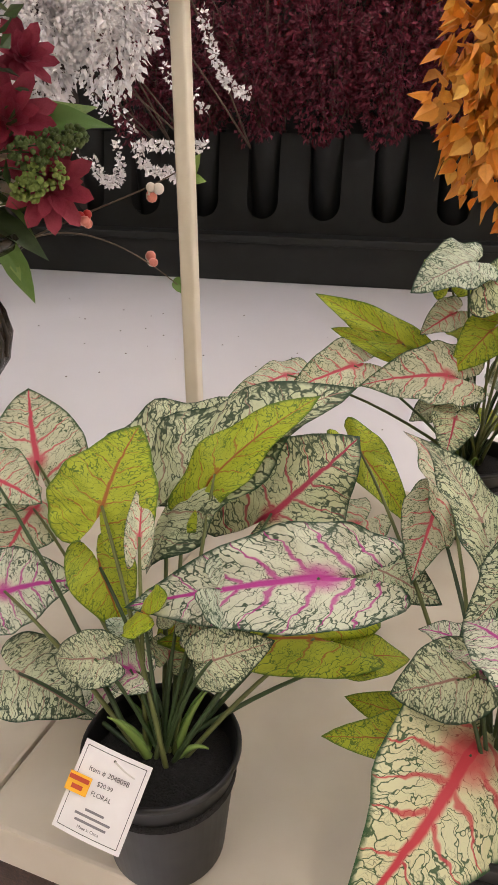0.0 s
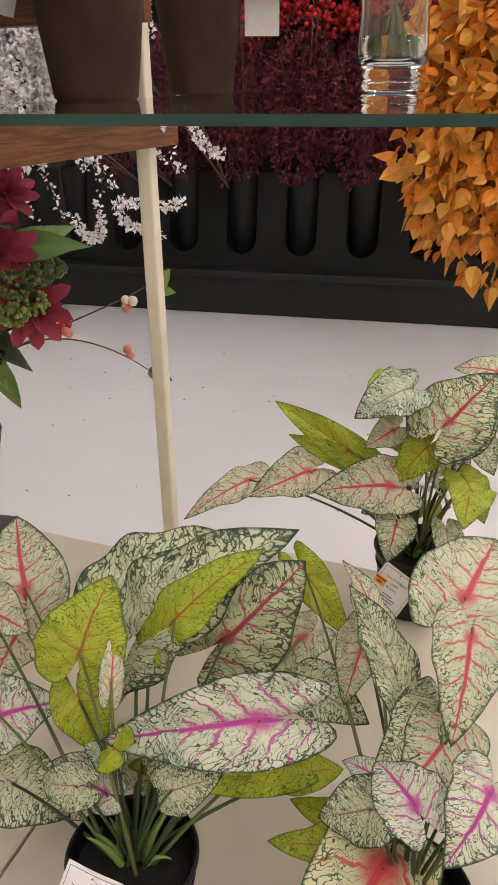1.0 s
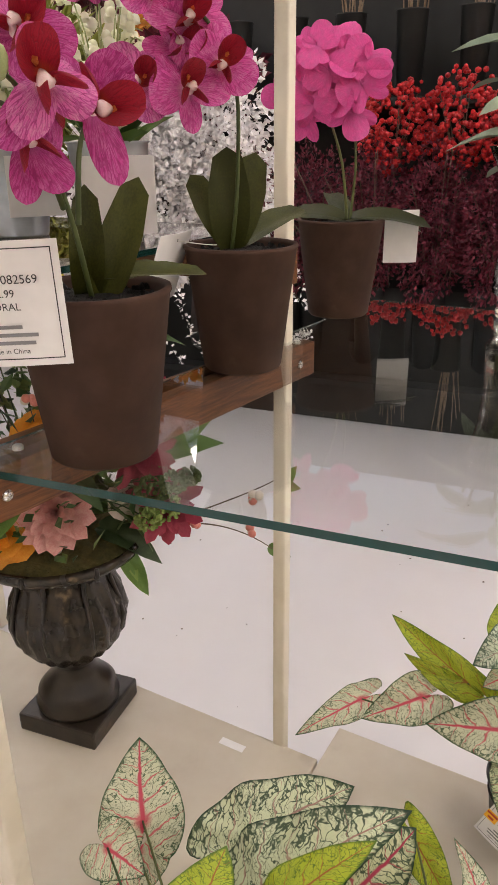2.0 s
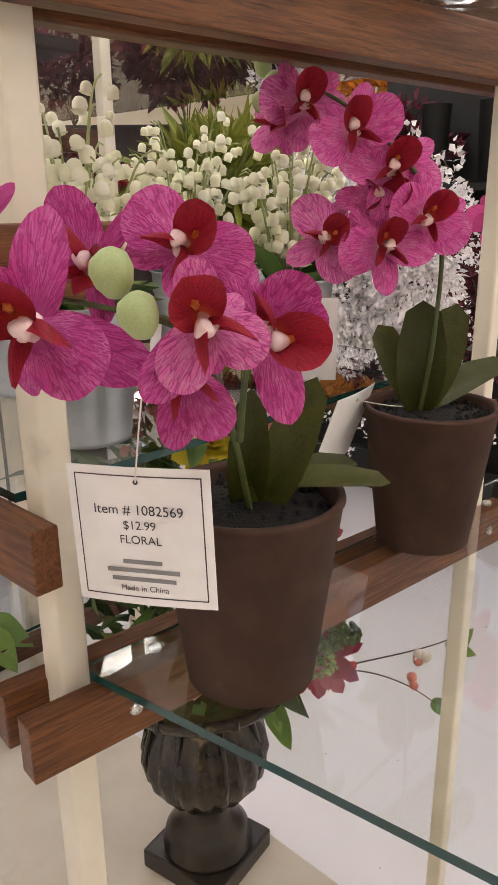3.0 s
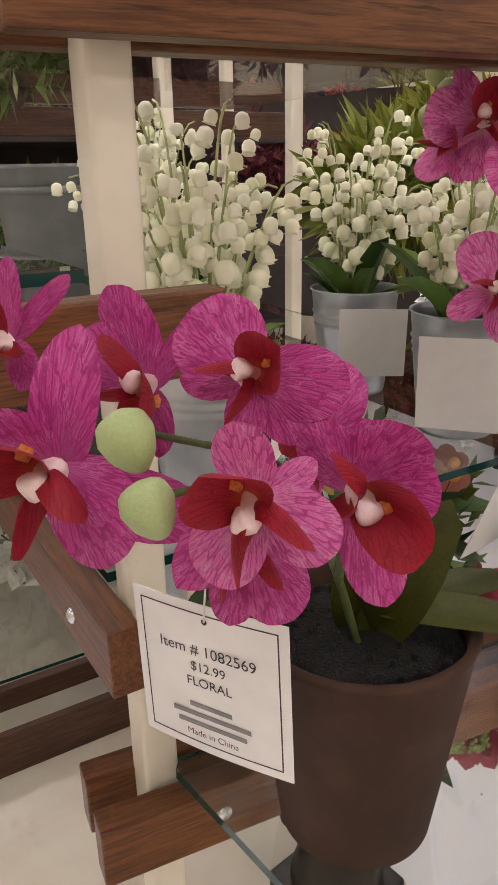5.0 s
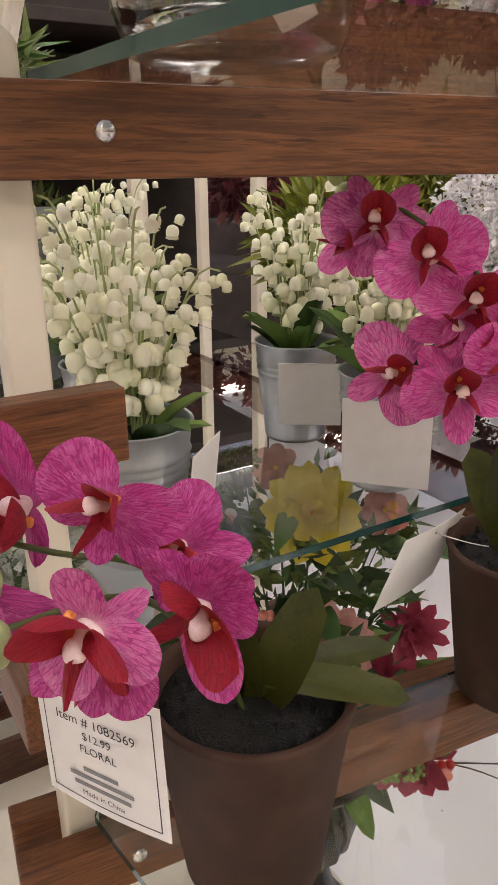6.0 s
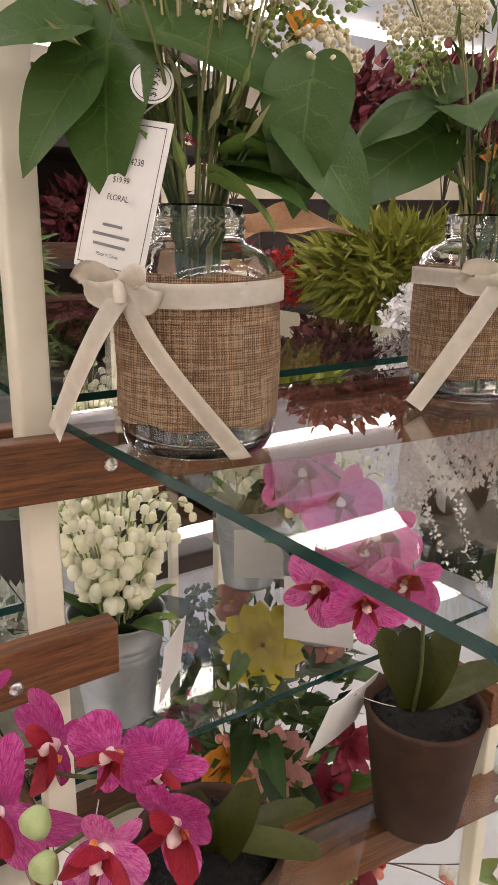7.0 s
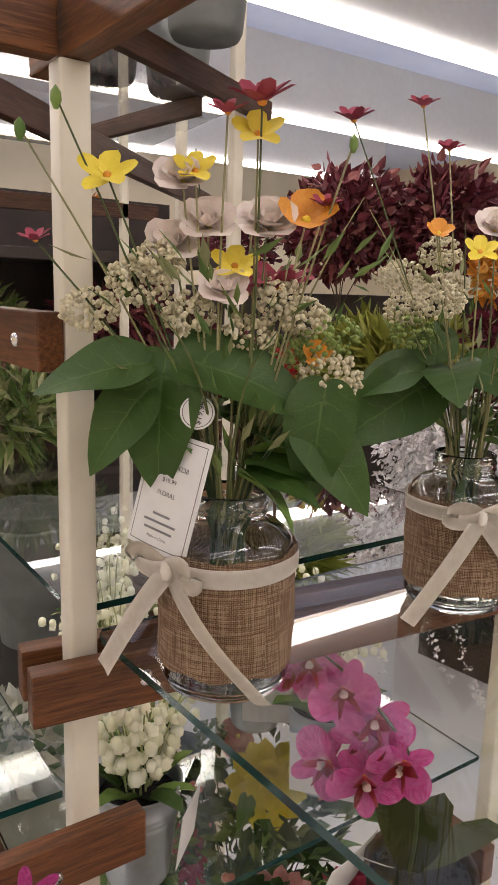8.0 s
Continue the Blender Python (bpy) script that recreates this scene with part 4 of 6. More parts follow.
SZ = ZD + GT + 0.004
F = (0.74, -0.64, 0.16)
orchid_one = orchid((-0.308, 0.492, SZ), "magenta veined orchid with green buds in a brown pot on glass",
       [((-0.300, 0.492, 0.975), (-0.262, 0.500, 1.066), 0.62, (0.6, -0.7, 0.1), 0.1), ((-0.300, 0.495, 0.996), (-0.240, 0.552, 1.002), 0.55, (0.2, -0.3, 0.9), 0.12),
        ((-0.298, 0.505, 0.990), (-0.282, 0.575, 1.014), 0.55, (0.3, -0.2, 0.9), 0.4), ((-0.310, 0.490, 0.975), (-0.278, 0.462, 1.058), 0.55, (0.6, -0.6, 0.3), 0.15)],
       [((-0.282, 0.331, 1.117), (0.62, -0.7, 0.10), 35, [(51, 0.0320, 1.05, 0, 28), (161, 0.0330, 0.72, 1, -4), (-130, 0.0370, 1.05, 0, 6), (-113, 0.0520, 0.80, 1, -8), (-10, 0.0450, 0.80, 1, 14)], False),
        ((-0.296, 0.372, 1.137), (0.55, -0.7, 0.2), -120, [(20, 0.0380, 0.80, 0, 0), (-52, 0.0400, 0.42, 1, 20), (60, 0.0320, 0.90, 0, 0), (-165, 0.0260, 0.80, 1, 0)], False),
        ((-0.256, 0.394, 1.147), (0.70, -0.62, 0.25), -56, [(45, 0.0290, 1.25, 0, 8), (96, 0.0250, 0.95, 1, 0), (-98, 0.0310, 0.95, 0, 4), (-140, 0.0280, 0.95, 1, 0), (172, 0.0230, 1.00, 1, 5)], False),
        ((-0.219, 0.372, 1.120), (0.72, -0.6, 0.15), 32, [(12, 0.0260, 1.05, 1, 22), (-118, 0.0270, 0.95, 0, 8), (150, 0.0290, 0.90, 0, 14), (140, 0.0400, 0.80, 1, -12), (-62, 0.0200, 0.85, 1, -6)], True),
        ((-0.226, 0.417, 1.110), (0.8, -0.52, 0.10), -112, [(-30, 0.0300, 1.05, 0, 14), (38, 0.0280, 1.05, 1, 0), (-166, 0.0440, 0.78, 1, 8), (-80, 0.0280, 1.00, 0, 16)], False),
        ((-0.318, 0.292, 1.146), (0.45, -0.85, 0.1), 60, [(-65, 0.0400, 1.20, 0, 10), (-150, 0.0380, 1.00, 1, 5), (150, 0.0340, 0.90, 1, 0), (101, 0.0300, 1.20, 0, 0)], False),
        ((-0.345, 0.335, 1.150), (0.6, -0.72, 0.1), 119, [(-8, 0.0320, 0.70, 1, 10), (-44, 0.0360, 0.40, 1, -5), (-137, 0.0220, 0.80, 0, 0)], False),
        ((-0.268, 0.430, 1.113), (0.78, -0.56, 0.15), 40, [(-20, 0.0300, 1.0, 0, 6), (40, 0.0280, 1.0, 0, 0), (-95, 0.0300, 0.95, 1, 4), (168, 0.0300, 0.85, 1, 6)], False),
        ((-0.248, 0.385, 1.092), (0.72, -0.60, 0.05), 20, [(170, 0.0340, 0.85, 1, 6), (-150, 0.0320, 0.9, 0, 0)], False)],
       [((-0.219, 0.339, 1.126), 0.0096), ((-0.236, 0.341, 1.140), 0.0104)],
       [[(-0.296, 0.480, 0.98), (-0.284, 0.450, 1.05), (-0.280, 0.420, 1.100), (-0.284, 0.380, 1.118), (-0.318, 0.335, 1.130)], [(-0.284, 0.446, 1.05), (-0.272, 0.42, 1.085), (-0.248, 0.388, 1.112), (-0.226, 0.346, 1.126)], [(-0.276, 0.45, 1.04), (-0.258, 0.437, 1.085), (-0.236, 0.424, 1.105)]], (ORCHID, ORCHID_PALE), 11)
orchid((-0.333, 0.765, SZ), "magenta orchid with a long arching spray in a brown pot",
       [((-0.338, 0.752, 0.985), (-0.330, 0.735, 1.085), 0.85, (0.55, -0.8, 0.0), 0.05), ((-0.340, 0.76, 0.985), (-0.318, 0.775, 1.080), 0.8, (0.6, -0.5, 0.2), 0.05),
        ((-0.340, 0.758, 0.985), (-0.372, 0.735, 1.060), 0.75, (0.4, -0.7, 0.4), 0.2), ((-0.335, 0.768, 0.985), (-0.300, 0.84, 1.04), 0.7, (0.2, -0.3, 0.9), 0.3)],
       [((-0.386, 0.638, 1.236), F, 170, 0.036, True), ((-0.353, 0.656, 1.216), F, 200, 0.038, False), ((-0.333, 0.678, 1.189), F, 160, 0.040, False),
        ((-0.366, 0.643, 1.139), (0.6, -0.7, 0.2), 120, 0.036, True), ((-0.326, 0.663, 1.134), F, 185, 0.038, False), ((-0.306, 0.688, 1.154), F, 150, 0.036, False), ((-0.343, 0.678, 1.169), F, 90, 0.036, False), ((-0.406, 0.633, 1.226), (0.3, -0.8, 0.1), 60, 0.028, False)],
       [((-0.426, 0.636, 1.266), 0.008), ((-0.413, 0.634, 1.254), 0.008), ((-0.421, 0.628, 1.240), 0.0085)],
       [[(-0.336, 0.75, 0.98), (-0.318, 0.735, 1.06), (-0.303, 0.703, 1.154), (-0.336, 0.678, 1.209), (-0.376, 0.653, 1.244), (-0.421, 0.636, 1.256)]], (ORCHID_MID, ORCHID_PALE), 12)
orchid((-0.345, 1.070, SZ), "pink double orchid in a brown pot near the post",
       [((-0.345, 1.083, 0.985), (-0.440, 1.060, 1.020), 0.75, (0.1, -0.4, 0.9), 0.45), ((-0.343, 1.083, 0.985), (-0.235, 1.095, 1.015), 0.7, (-0.1, -0.4, 0.9), 0.4), ((-0.345, 1.09, 0.985), (-0.25, 1.15, 0.995), 0.6, (0, -0.3, 0.9), 0.3), ((-0.35, 1.09, 0.985), (-0.40, 1.16, 1.04), 0.7, (0.2, -0.3, 0.9), 0.3)],
       [((-0.394, 1.06, 1.194), (0.2, -0.9, 0.2), 10, 0.040, True), ((-0.345, 1.065, 1.195), (0.4, -0.9, 0.3), 80, 0.040, True), ((-0.364, 1.06, 1.150), (0.3, -0.9, 0), 150, 0.042, True), ((-0.322, 1.07, 1.160), (0.5, -0.8, 0.1), 30, 0.040, True),
        ((-0.399, 1.06, 1.125), (0.1, -0.9, 0), 60, 0.038, True), ((-0.425, 1.05, 1.145), (0.0, -0.9, 0.1), 170, 0.034, False), ((-0.335, 1.07, 1.125), (0.4, -0.9, 0), 110, 0.038, True), ((-0.37, 1.085, 1.215), (0.1, -0.6, 0.7), 40, 0.036, True),
        ((-0.36, 1.045, 1.175), (0.3, -0.9, 0.1), 25, 0.034, True), ((-0.40, 1.05, 1.165), (0.1, -0.9, 0.2), 95, 0.034, True), ((-0.315, 1.075, 1.190), (0.7, -0.7, 0.2), 140, 0.034, True), ((-0.375, 1.04, 1.205), (0.2, -0.8, 0.5), 70, 0.032, True), ((-0.38, 1.04, 1.135), (0.2, -0.9, -0.1), 10, 0.034, True)],
       [], [[(-0.342, 1.085, 0.98), (-0.350, 1.08, 1.06), (-0.372, 1.075, 1.13), (-0.38, 1.075, 1.18)], [(-0.338, 1.085, 0.98), (-0.330, 1.08, 1.06), (-0.335, 1.075, 1.13)]], (ORCHID_PINK, ORCHID_PINK), 13)
price_tag((-0.339, 0.374, 1.032), (-0.2665, 0.4125, 1.035), (-0.333, 0.377, 0.951), [("Item # 1082569", 0.70, 0.098), ("$12.99", 0.59, 0.085), ("FLORAL", 0.485, 0.085), (0.28, 0.325, 0.05), (0.52, 0.26, 0.05), (0.46, 0.195, 0.05), ("Made in China", 0.125, 0.06)], "white price card with black border hanging from the orchid", False, (-0.292, 0.398, 1.085))
f = Vector((0.66, -0.70, 0.20)).normalized()
x = Vector((0, 0, 1)).cross(f).normalized()
disc_m = orchid_one.matrix_basis.inverted() @ (Matrix.Translation((-0.322, 0.288, 1.096)) @ Matrix((x, f.cross(x), f)).transposed().to_4x4())
disc = part("round_tag", lathe([(0, 0.0004), (0.0112, 0.0004), (0.0115, 0), (0.0112, -0.0004), (0, -0.0004)], 32), PAPER, orchid_one, "round white paper tag with a black ring", m=disc_m)
part("tag_ring", lathe([(0.0098, 0.0007), (0.0104, 0.0007), (0.0104, 0.0003), (0.0098, 0.0003)], 32), INK, disc)
part("string", tube([(0, 0.0095, 0.0008), (0.001, 0.022, -0.004), (0.002, 0.040, -0.010)], 0.0005, seg=5), STRING, disc, "white thread")
price_tag((-0.365, 0.660, 1.005), (-0.385, 0.746, 1.003), (-0.390, 0.658, 0.932), [], "plain white price card tucked against the second orchid pot", False, (-0.345, 0.735, 0.990), True, True)
price_tag((-0.300, 1.10, 0.998), (-0.258, 1.125, 0.998), (-0.292, 1.105, 0.925), [], "plain white price card behind the pink orchid pot", False, None, True, True)


# ---- lily of the valley buckets ----
def bell_mesh():
    prof = [(0, 0.5), (0.16, 0.49), (0.38, 0.36), (0.48, 0.10), (0.47, -0.18), (0.40, -0.34), (0.47, -0.46), (0.43, -0.44), (0.34, -0.30), (0, 0.2)]
    return mesh_of(lathe(prof, 12, None, (0, 0, 0), lambda a, k: 1 + (0.10 * math.cos(6 * a) if k in (6, 7) else 0)), BELL, True, "bell")


def lily_bucket(at, label, seed, card):
    ob = thing("lily_of_the_valley_bucket", label, "potted plant", at, group="lily of the valley buckets")
    h, rt, rb = 0.112, 0.047, 0.034
    prof = [(0, 0.003), (rb - 0.003, 0.003), (rb, 0), (rb + 0.001, 0.004)]
    for z in (0.074, 0.081, 0.088):
        q = rb + (rt - rb) * z / h
        prof += [(q - 0.0002, z - 0.0022), (q + 0.0012, z), (q - 0.0002, z + 0.0022)]
    prof += [(rt - 0.001, h - 0.003), (rt + 0.0012, h - 0.0012), (rt + 0.0006, h), (rt - 0.002, h - 0.001), (rt - 0.003, h - 0.006), (rb - 0.003, 0.006), (0, 0.006)]
    part("bucket", lathe(prof, 48), ZINC, ob, "galvanised zinc bucket")
    soil(ob, rt - 0.004, h - 0.016, seed)
    r = random.Random(seed)
    bell = shared("bell", bell_mesh)
    for i in range(20):
        g = i * 2.4 + r.uniform(-0.4, 0.4)
        foot = Vector((0.02 * math.cos(g) * r.random(), 0.02 * math.sin(g) * r.random(), h - 0.02))
        lean, H = r.uniform(0.008, 0.056), r.uniform(0.11, 0.20)
        tipv = Vector((lean * math.cos(g), lean * math.sin(g), h + H))
        bow = Vector((math.cos(g), math.sin(g), 0))
        pts = []
        for k in range(13):
            u = k / 12
            p = foot.lerp(tipv, u) + bow * (0.022 * u ** 3) - Vector((0, 0, 0.055 * max(0, u - 0.75) ** 2 * 16 * 0.5))
            pts.append(p)
        part("flower_stem", tube(pts, 0.0013, 0.0008, 6), STEM_PALE, ob)
        for k in range(9):
            u = 0.40 + 0.60 * k / 8
            p = pts[min(12, int(u * 12))]
            a2 = g + (1.2 if k % 2 else -1.2) + r.uniform(-0.7, 0.7)
            s = 0.0131 * (1.08 - 0.4 * (k / 8)) * r.uniform(0.85, 1.15)
            q = p + Vector((0.0115 * math.cos(a2), 0.0115 * math.sin(a2), -0.009))
            hang("bell", bell, ob, m=Matrix.Translation(q) @ pose(0, 0, 0, r.uniform(-22, 22), r.uniform(-22, 22), 0) @ Matrix.Scale(s, 4))
    for i in range(9):
        g = i * 0.698 + r.uniform(-0.3, 0.3)
        foot = Vector((0.015 * math.cos(g), 0.015 * math.sin(g), h - 0.02))
        tipv = Vector((r.uniform(0.045, 0.085) * math.cos(g), r.uniform(0.045, 0.085) * math.sin(g), h + r.uniform(0.01, 0.075)))
        part("leaf", blade(SEPAL, 6, 24, droop=0.25, fold=0.35), GREEN_LIGHT if i % 3 else GREEN_LEAF, ob, m=aim(foot, tipv, (-math.cos(g), -math.sin(g), 0.9), 0, 0.42))
    if card:
        part("price_card", boxed(-card[3], card[3], -0.0004, 0.0004, 0.098 - 2 * card[3] * 1.05, 0.098), PAPER, ob, "white price card on the bucket", False, m=pose(card[0], card[1], 0, 6.5, 0, card[2]))
    return ob


LZ = ZC + GT
lily_bucket((-0.505, 0.507, LZ), "ivory lily of the valley in a zinc bucket beside the post", 21, (0.036, 0.034, 132, 0.030))
lily_bucket((-0.668, 0.775, LZ), "ivory lily of the valley in a zinc bucket at the back", 22, (0.044, -0.012, 54, 0.034))
lily_bucket((-0.510, 0.770, LZ), "ivory lily of the valley in a zinc bucket with card", 23, (0.036, -0.030, 40, 0.040))
lily_bucket((-0.690, 0.560, LZ), "ivory lily of the valley in a zinc bucket behind the first", 24, None)
lily_bucket((-0.86, 0.62, LZ), "ivory lily of the valley in a zinc bucket further along", 25, None)


# ---- wildflower jars ----
def bezier(p, n=10):
    p = [Vector(q) for q in p]
    out = []
    for i in range(n + 1):
        u = i / n
        q = p
        while len(q) > 1:
            q = [a.lerp(b, u) for a, b in zip(q, q[1:])]
        out.append(q[0])
    return out


def strip(pts, width, across, mat, parent, name, fold=0.0):
    """A ribbon along points; across gives its width direction."""
    bm = bmesh.new()
    ac = Vector(across)
    rows = []
    for i, p in enumerate(pts):
        t = (pts[min(i + 1, len(pts) - 1)] - pts[max(i - 1, 0)]).normalized()
        a = (ac - ac.dot(t) * t).normalized()
        nn = t.cross(a)
        rows.append([bm.verts.new(p + a * (width * (j / 4 - 0.5)) + nn * (fold * math.sin(j / 4 * math.pi))) for j in range(5)])
    for a, b in zip(rows, rows[1:]):
        for j in range(4):
            bm.faces.new((a[j], a[j + 1], b[j + 1], b[j]))
    bmesh.ops.solidify(bm, geom=bm.faces[:], thickness=0.0004)
    return part(name, bm, mat, parent, smooth=True)


def head(parent, name, at, facing, count, size, width, mat, centre=None, rings=1, outline=None, lift=18, seed=0, label=""):
    """A fabric bloom: rings of petals round a small centre."""
    f = Vector(facing).normalized()
    q = f.to_track_quat("Z", "Y").to_matrix().to_4x4()
    base = Matrix.Translation(at) @ q @ Matrix.Scale(size, 4)
    cm = centre or mat
    core = shared(("eye", cm.name), lambda: mesh_of(lathe([(0, 0.14), (0.10, 0.12), (0.15, 0.04), (0.12, -0.06), (0, -0.12)], 12, None, (0, 0, 0), lambda a, k: 1 + 0.1 * math.sin(5 * a)), cm, True, "bloom_eye"))
    fl = hang(name, core, parent, label, base)
    r = random.Random(seed)
    out = outline or SEPAL
    for ring in range(rings):
        k = 1.0 - 0.24 * ring
        for i in range(count):
            var = (i + ring) % 3
            qq = random.Random(var + 17)
            me = shared((name, "petal", mat.name, var, out is SEPAL), lambda: mesh_of(blade(out, 5, 22, droop=qq.uniform(-0.25, 0.2), fold=qq.uniform(0.0, 0.35), wave=0.05, waves=3, phase=var), mat, True, "petal"))
            hang("petal", me, fl, m=pose(0, 0, 0.05 * ring, 0, 0, 360 * (i + 0.5 * ring) / count + r.uniform(-7, 7)) @ pose(0, 0.04, 0, lift + 24 * ring + r.uniform(-8, 8), 0, 0) @ Matrix.Diagonal((k * width, k, k, 1)))
    return fl


def cluster(parent, name, at, r, n, bead, mat, seed, flat=0.6, label=""):
    """A tight head of tiny buds."""
    rr = random.Random(seed)
    bm = bmesh.new()
    for _ in range(n):
        v = Vector((rr.gauss(0, 1), rr.gauss(0, 1), rr.gauss(0, 1))).normalized()
        v *= r * rr.uniform(0.7, 1.0)
        v.z *= flat
        b = bead * rr.uniform(0.7, 1.3)
        lathe([(0, b), (b * 0.8, b * 0.5), (b, -0.1 * b), (b * 0.6, -0.8 * b), (0, -b)], 6, bm, tuple(v))
    return part(name, bm, mat, parent, label, m=Matrix.Translation(at))


YELLOW = plain("yellow_petal", (0.88, 0.68, 0.04), (0.94, 0.80, 0.10), 70, 0.5, 0.2)
ORANGE = plain("orange_petal", (0.75, 0.26, 0.02), (0.85, 0.42, 0.05), 70, 0.5, 0.2)
WHITE_PETAL = plain("blush_petal", (0.84, 0.70, 0.64), (0.92, 0.86, 0.80), 30, 0.5, 0.2)
CRIMSON = plain("crimson_petal", (0.28, 0.02, 0.05), (0.40, 0.05, 0.10), 60, 0.55, 0.25)
CORAL = plain("coral_petal", (0.60, 0.20, 0.16), (0.72, 0.36, 0.28), 60, 0.5, 0.25)
PINK_DAHLIA = plain("pink_petal", (0.66, 0.26, 0.26), (0.80, 0.50, 0.45), 40, 0.5, 0.25)
IVORY_BUD = plain("ivory_beads", (0.58, 0.52, 0.35), (0.78, 0.72, 0.53), 200, 0.7, 0.3)
GREEN_BEAD = plain("green_beads", (0.16, 0.24, 0.05), (0.28, 0.36, 0.10), 200, 0.6, 0.3)
DARK_BEAD = plain("dark_green_beads", (0.05, 0.09, 0.02), (0.12, 0.17, 0.05), 200, 0.6, 0.3)
RED_BEAD = plain("red_berry", (0.40, 0.012, 0.015), (0.58, 0.03, 0.03), 120, 0.3, 0.1)
PINK_BEAD = plain("coral_berry", (0.70, 0.20, 0.16), (0.80, 0.34, 0.28), 120, 0.35, 0.1)
WHITE_BEAD = plain("white_berry", (0.75, 0.68, 0.58), (0.84, 0.78, 0.70), 120, 0.35, 0.1)
ORANGE_BEAD = plain("orange_berry", (0.78, 0.30, 0.04), (0.86, 0.42, 0.08), 120, 0.35, 0.1)
GRASS = leafy("grass_green", (0.06, 0.13, 0.02), (0.22, 0.28, 0.07), 0.5, (0.34, 0.34, 0.17))


def jar_body(ob):
    prof = [(0, 0.002), (0.036, 0.0), (0.045, 0.004), (0.0482, 0.012), (0.0485, 0.06), (0.0485, 0.104), (0.046, 0.114), (0.038, 0.121), (0.0300, 0.124), (0.0280, 0.127), (0.0274, 0.130), (0.0288, 0.1315), (0.0288, 0.1335), (0.0274, 0.135), (0.0288, 0.1365), (0.0288, 0.1385), (0.0272, 0.140), (0.0278, 0.1445), (0.0264, 0.1455),
            (0.0250, 0.1435), (0.0250, 0.129), (0.0270, 0.124), (0.036, 0.118), (0.0435, 0.111), (0.0460, 0.102), (0.0460, 0.014), (0.043, 0.008), (0, 0.007)]
    g = part("jar", lathe(prof, 48), JAR_GLASS, ob, "clear glass jar with a threaded neck")
    g.visible_shadow = False
    w = part("resin", lathe([(0, 0.0085), (0.0425, 0.0085), (0.0452, 0.015), (0.0452, 0.036), (0, 0.037)], 40), WATER, ob, "clear yellowish resin")
    w.visible_shadow = False


def burlap_jar(at, turn, label, seed, leaves, blooms, tall, bow_turn):
    ob = thing("wildflower_jar", label, "flower jar", at, turn, group="wildflower jars")
    jar_body(ob)
    # burlap sleeve with a frayed lower edge
    bm = bmesh.new()
    flat = bm.loops.layers.uv.new("flat")
    r = random.Random(seed)
    seg, rows, info = 72, 8, {}
    grid = []
    for j in range(rows + 1):
        row = []
        for i in range(seg + 1):
            a = 2 * math.pi * i / seg
            z = 0.022 + 0.086 * j / rows + (0.0015 * math.sin(7 * a + seed) if j in (0, rows) else 0)
            rad = 0.0500 + 0.0007 * math.sin(5 * a + j) + 0.0004 * r.uniform(-1, 1)
            v = bm.verts.new((rad * math.cos(a), rad * math.sin(a), z))
            info[v] = (a * 0.05, z)
            row.append(v)
        grid.append(row)
    for j in range(rows):
        for i in range(seg):
            bm.faces.new((grid[j][i], grid[j][i + 1], grid[j + 1][i + 1], grid[j + 1][i]))
    for fc in bm.faces:
        for lp in fc.loops:
            lp[flat].uv = info[lp.vert]
    part("burlap_wrap", bm, BURLAP, ob, "brown woven burlap sleeve")
    bm = bmesh.new()
    for i in range(60):
        a = r.uniform(0, 6.283)
        p = Vector((0.0505 * math.cos(a), 0.0505 * math.sin(a), r.choice((0.022, 0.108))))
        tube([p, p + Vector((r.uniform(-0.003, 0.003), r.uniform(-0.003, 0.003), r.uniform(-0.008, 0.004)))], 0.0002, 0.0001, 3, bm)
    tagged(part("frayed_edge", bm, BURLAP, ob), kind="stuff")
    # ribbon band, bow and tails
    band = [Vector((0.0520 * math.cos(a), 0.0520 * math.sin(a), 0.098 + 0.001 * math.sin(2 * a))) for a in [2 * math.pi * i / 48 for i in range(49)]]
    strip(band, 0.0135, (0, 0, 1), RIBBON, ob, "ribbon_band")
    b = math.radians(bow_turn)
    o, t = Vector((math.cos(b), math.sin(b), 0)), Vector((-math.sin(b), math.cos(b), 0))
    knot = o * 0.0545 + Vector((0, 0, 0.098))
    up = Vector((0, 0, 1))
    for sgn in (1, -1):
        loop = bezier([knot, knot + t * sgn * 0.022 + up * 0.016 + o * 0.004, knot + t * sgn * 0.040 + up * 0.012 + o * 0.008, knot + t * sgn * 0.038 - up * 0.008 + o * 0.006, knot + t * sgn * 0.016 - up * 0.006 + o * 0.003, knot], 16)
        strip(loop, 0.0165, o * 0.30 + up * 0.85, RIBBON, ob, "bow_loop", 0.001)
    tail = []
    for k in range(15):
        u = k / 14
        g, q = b + 1.30 * u, 0.0535 + 0.0035 * math.sin(3.1 * u) + 0.002 * u
        tail.append(Vector((q * math.cos(g), q * math.sin(g), 0.098 - 0.092 * u)))
    strip(tail, 0.0155, t * 0.85 + up * 0.5, RIBBON, ob, "ribbon_tail", 0.0008)
    tail = bezier([knot, knot - t * 0.016 - up * 0.022 + o * 0.010, knot - t * 0.040 - up * 0.060 + o * 0.012, knot - t * 0.062 - up * 0.092 + o * 0.012], 14)
    strip(tail, 0.0155, -t * 0.85 + up * 0.5, RIBBON, ob, "ribbon_tail", 0.0008)
    part("knot", lathe([(0, 0.0065), (0.0036, 0.0055), (0.0042, 0), (0.0036, -0.0055), (0, -0.0065)], 12), RIBBON, ob, m=Matrix.Translation(knot + o * 0.002))
    inv = ob.matrix_basis.inverted()
    mouth = Vector((0, 0, 0.138))

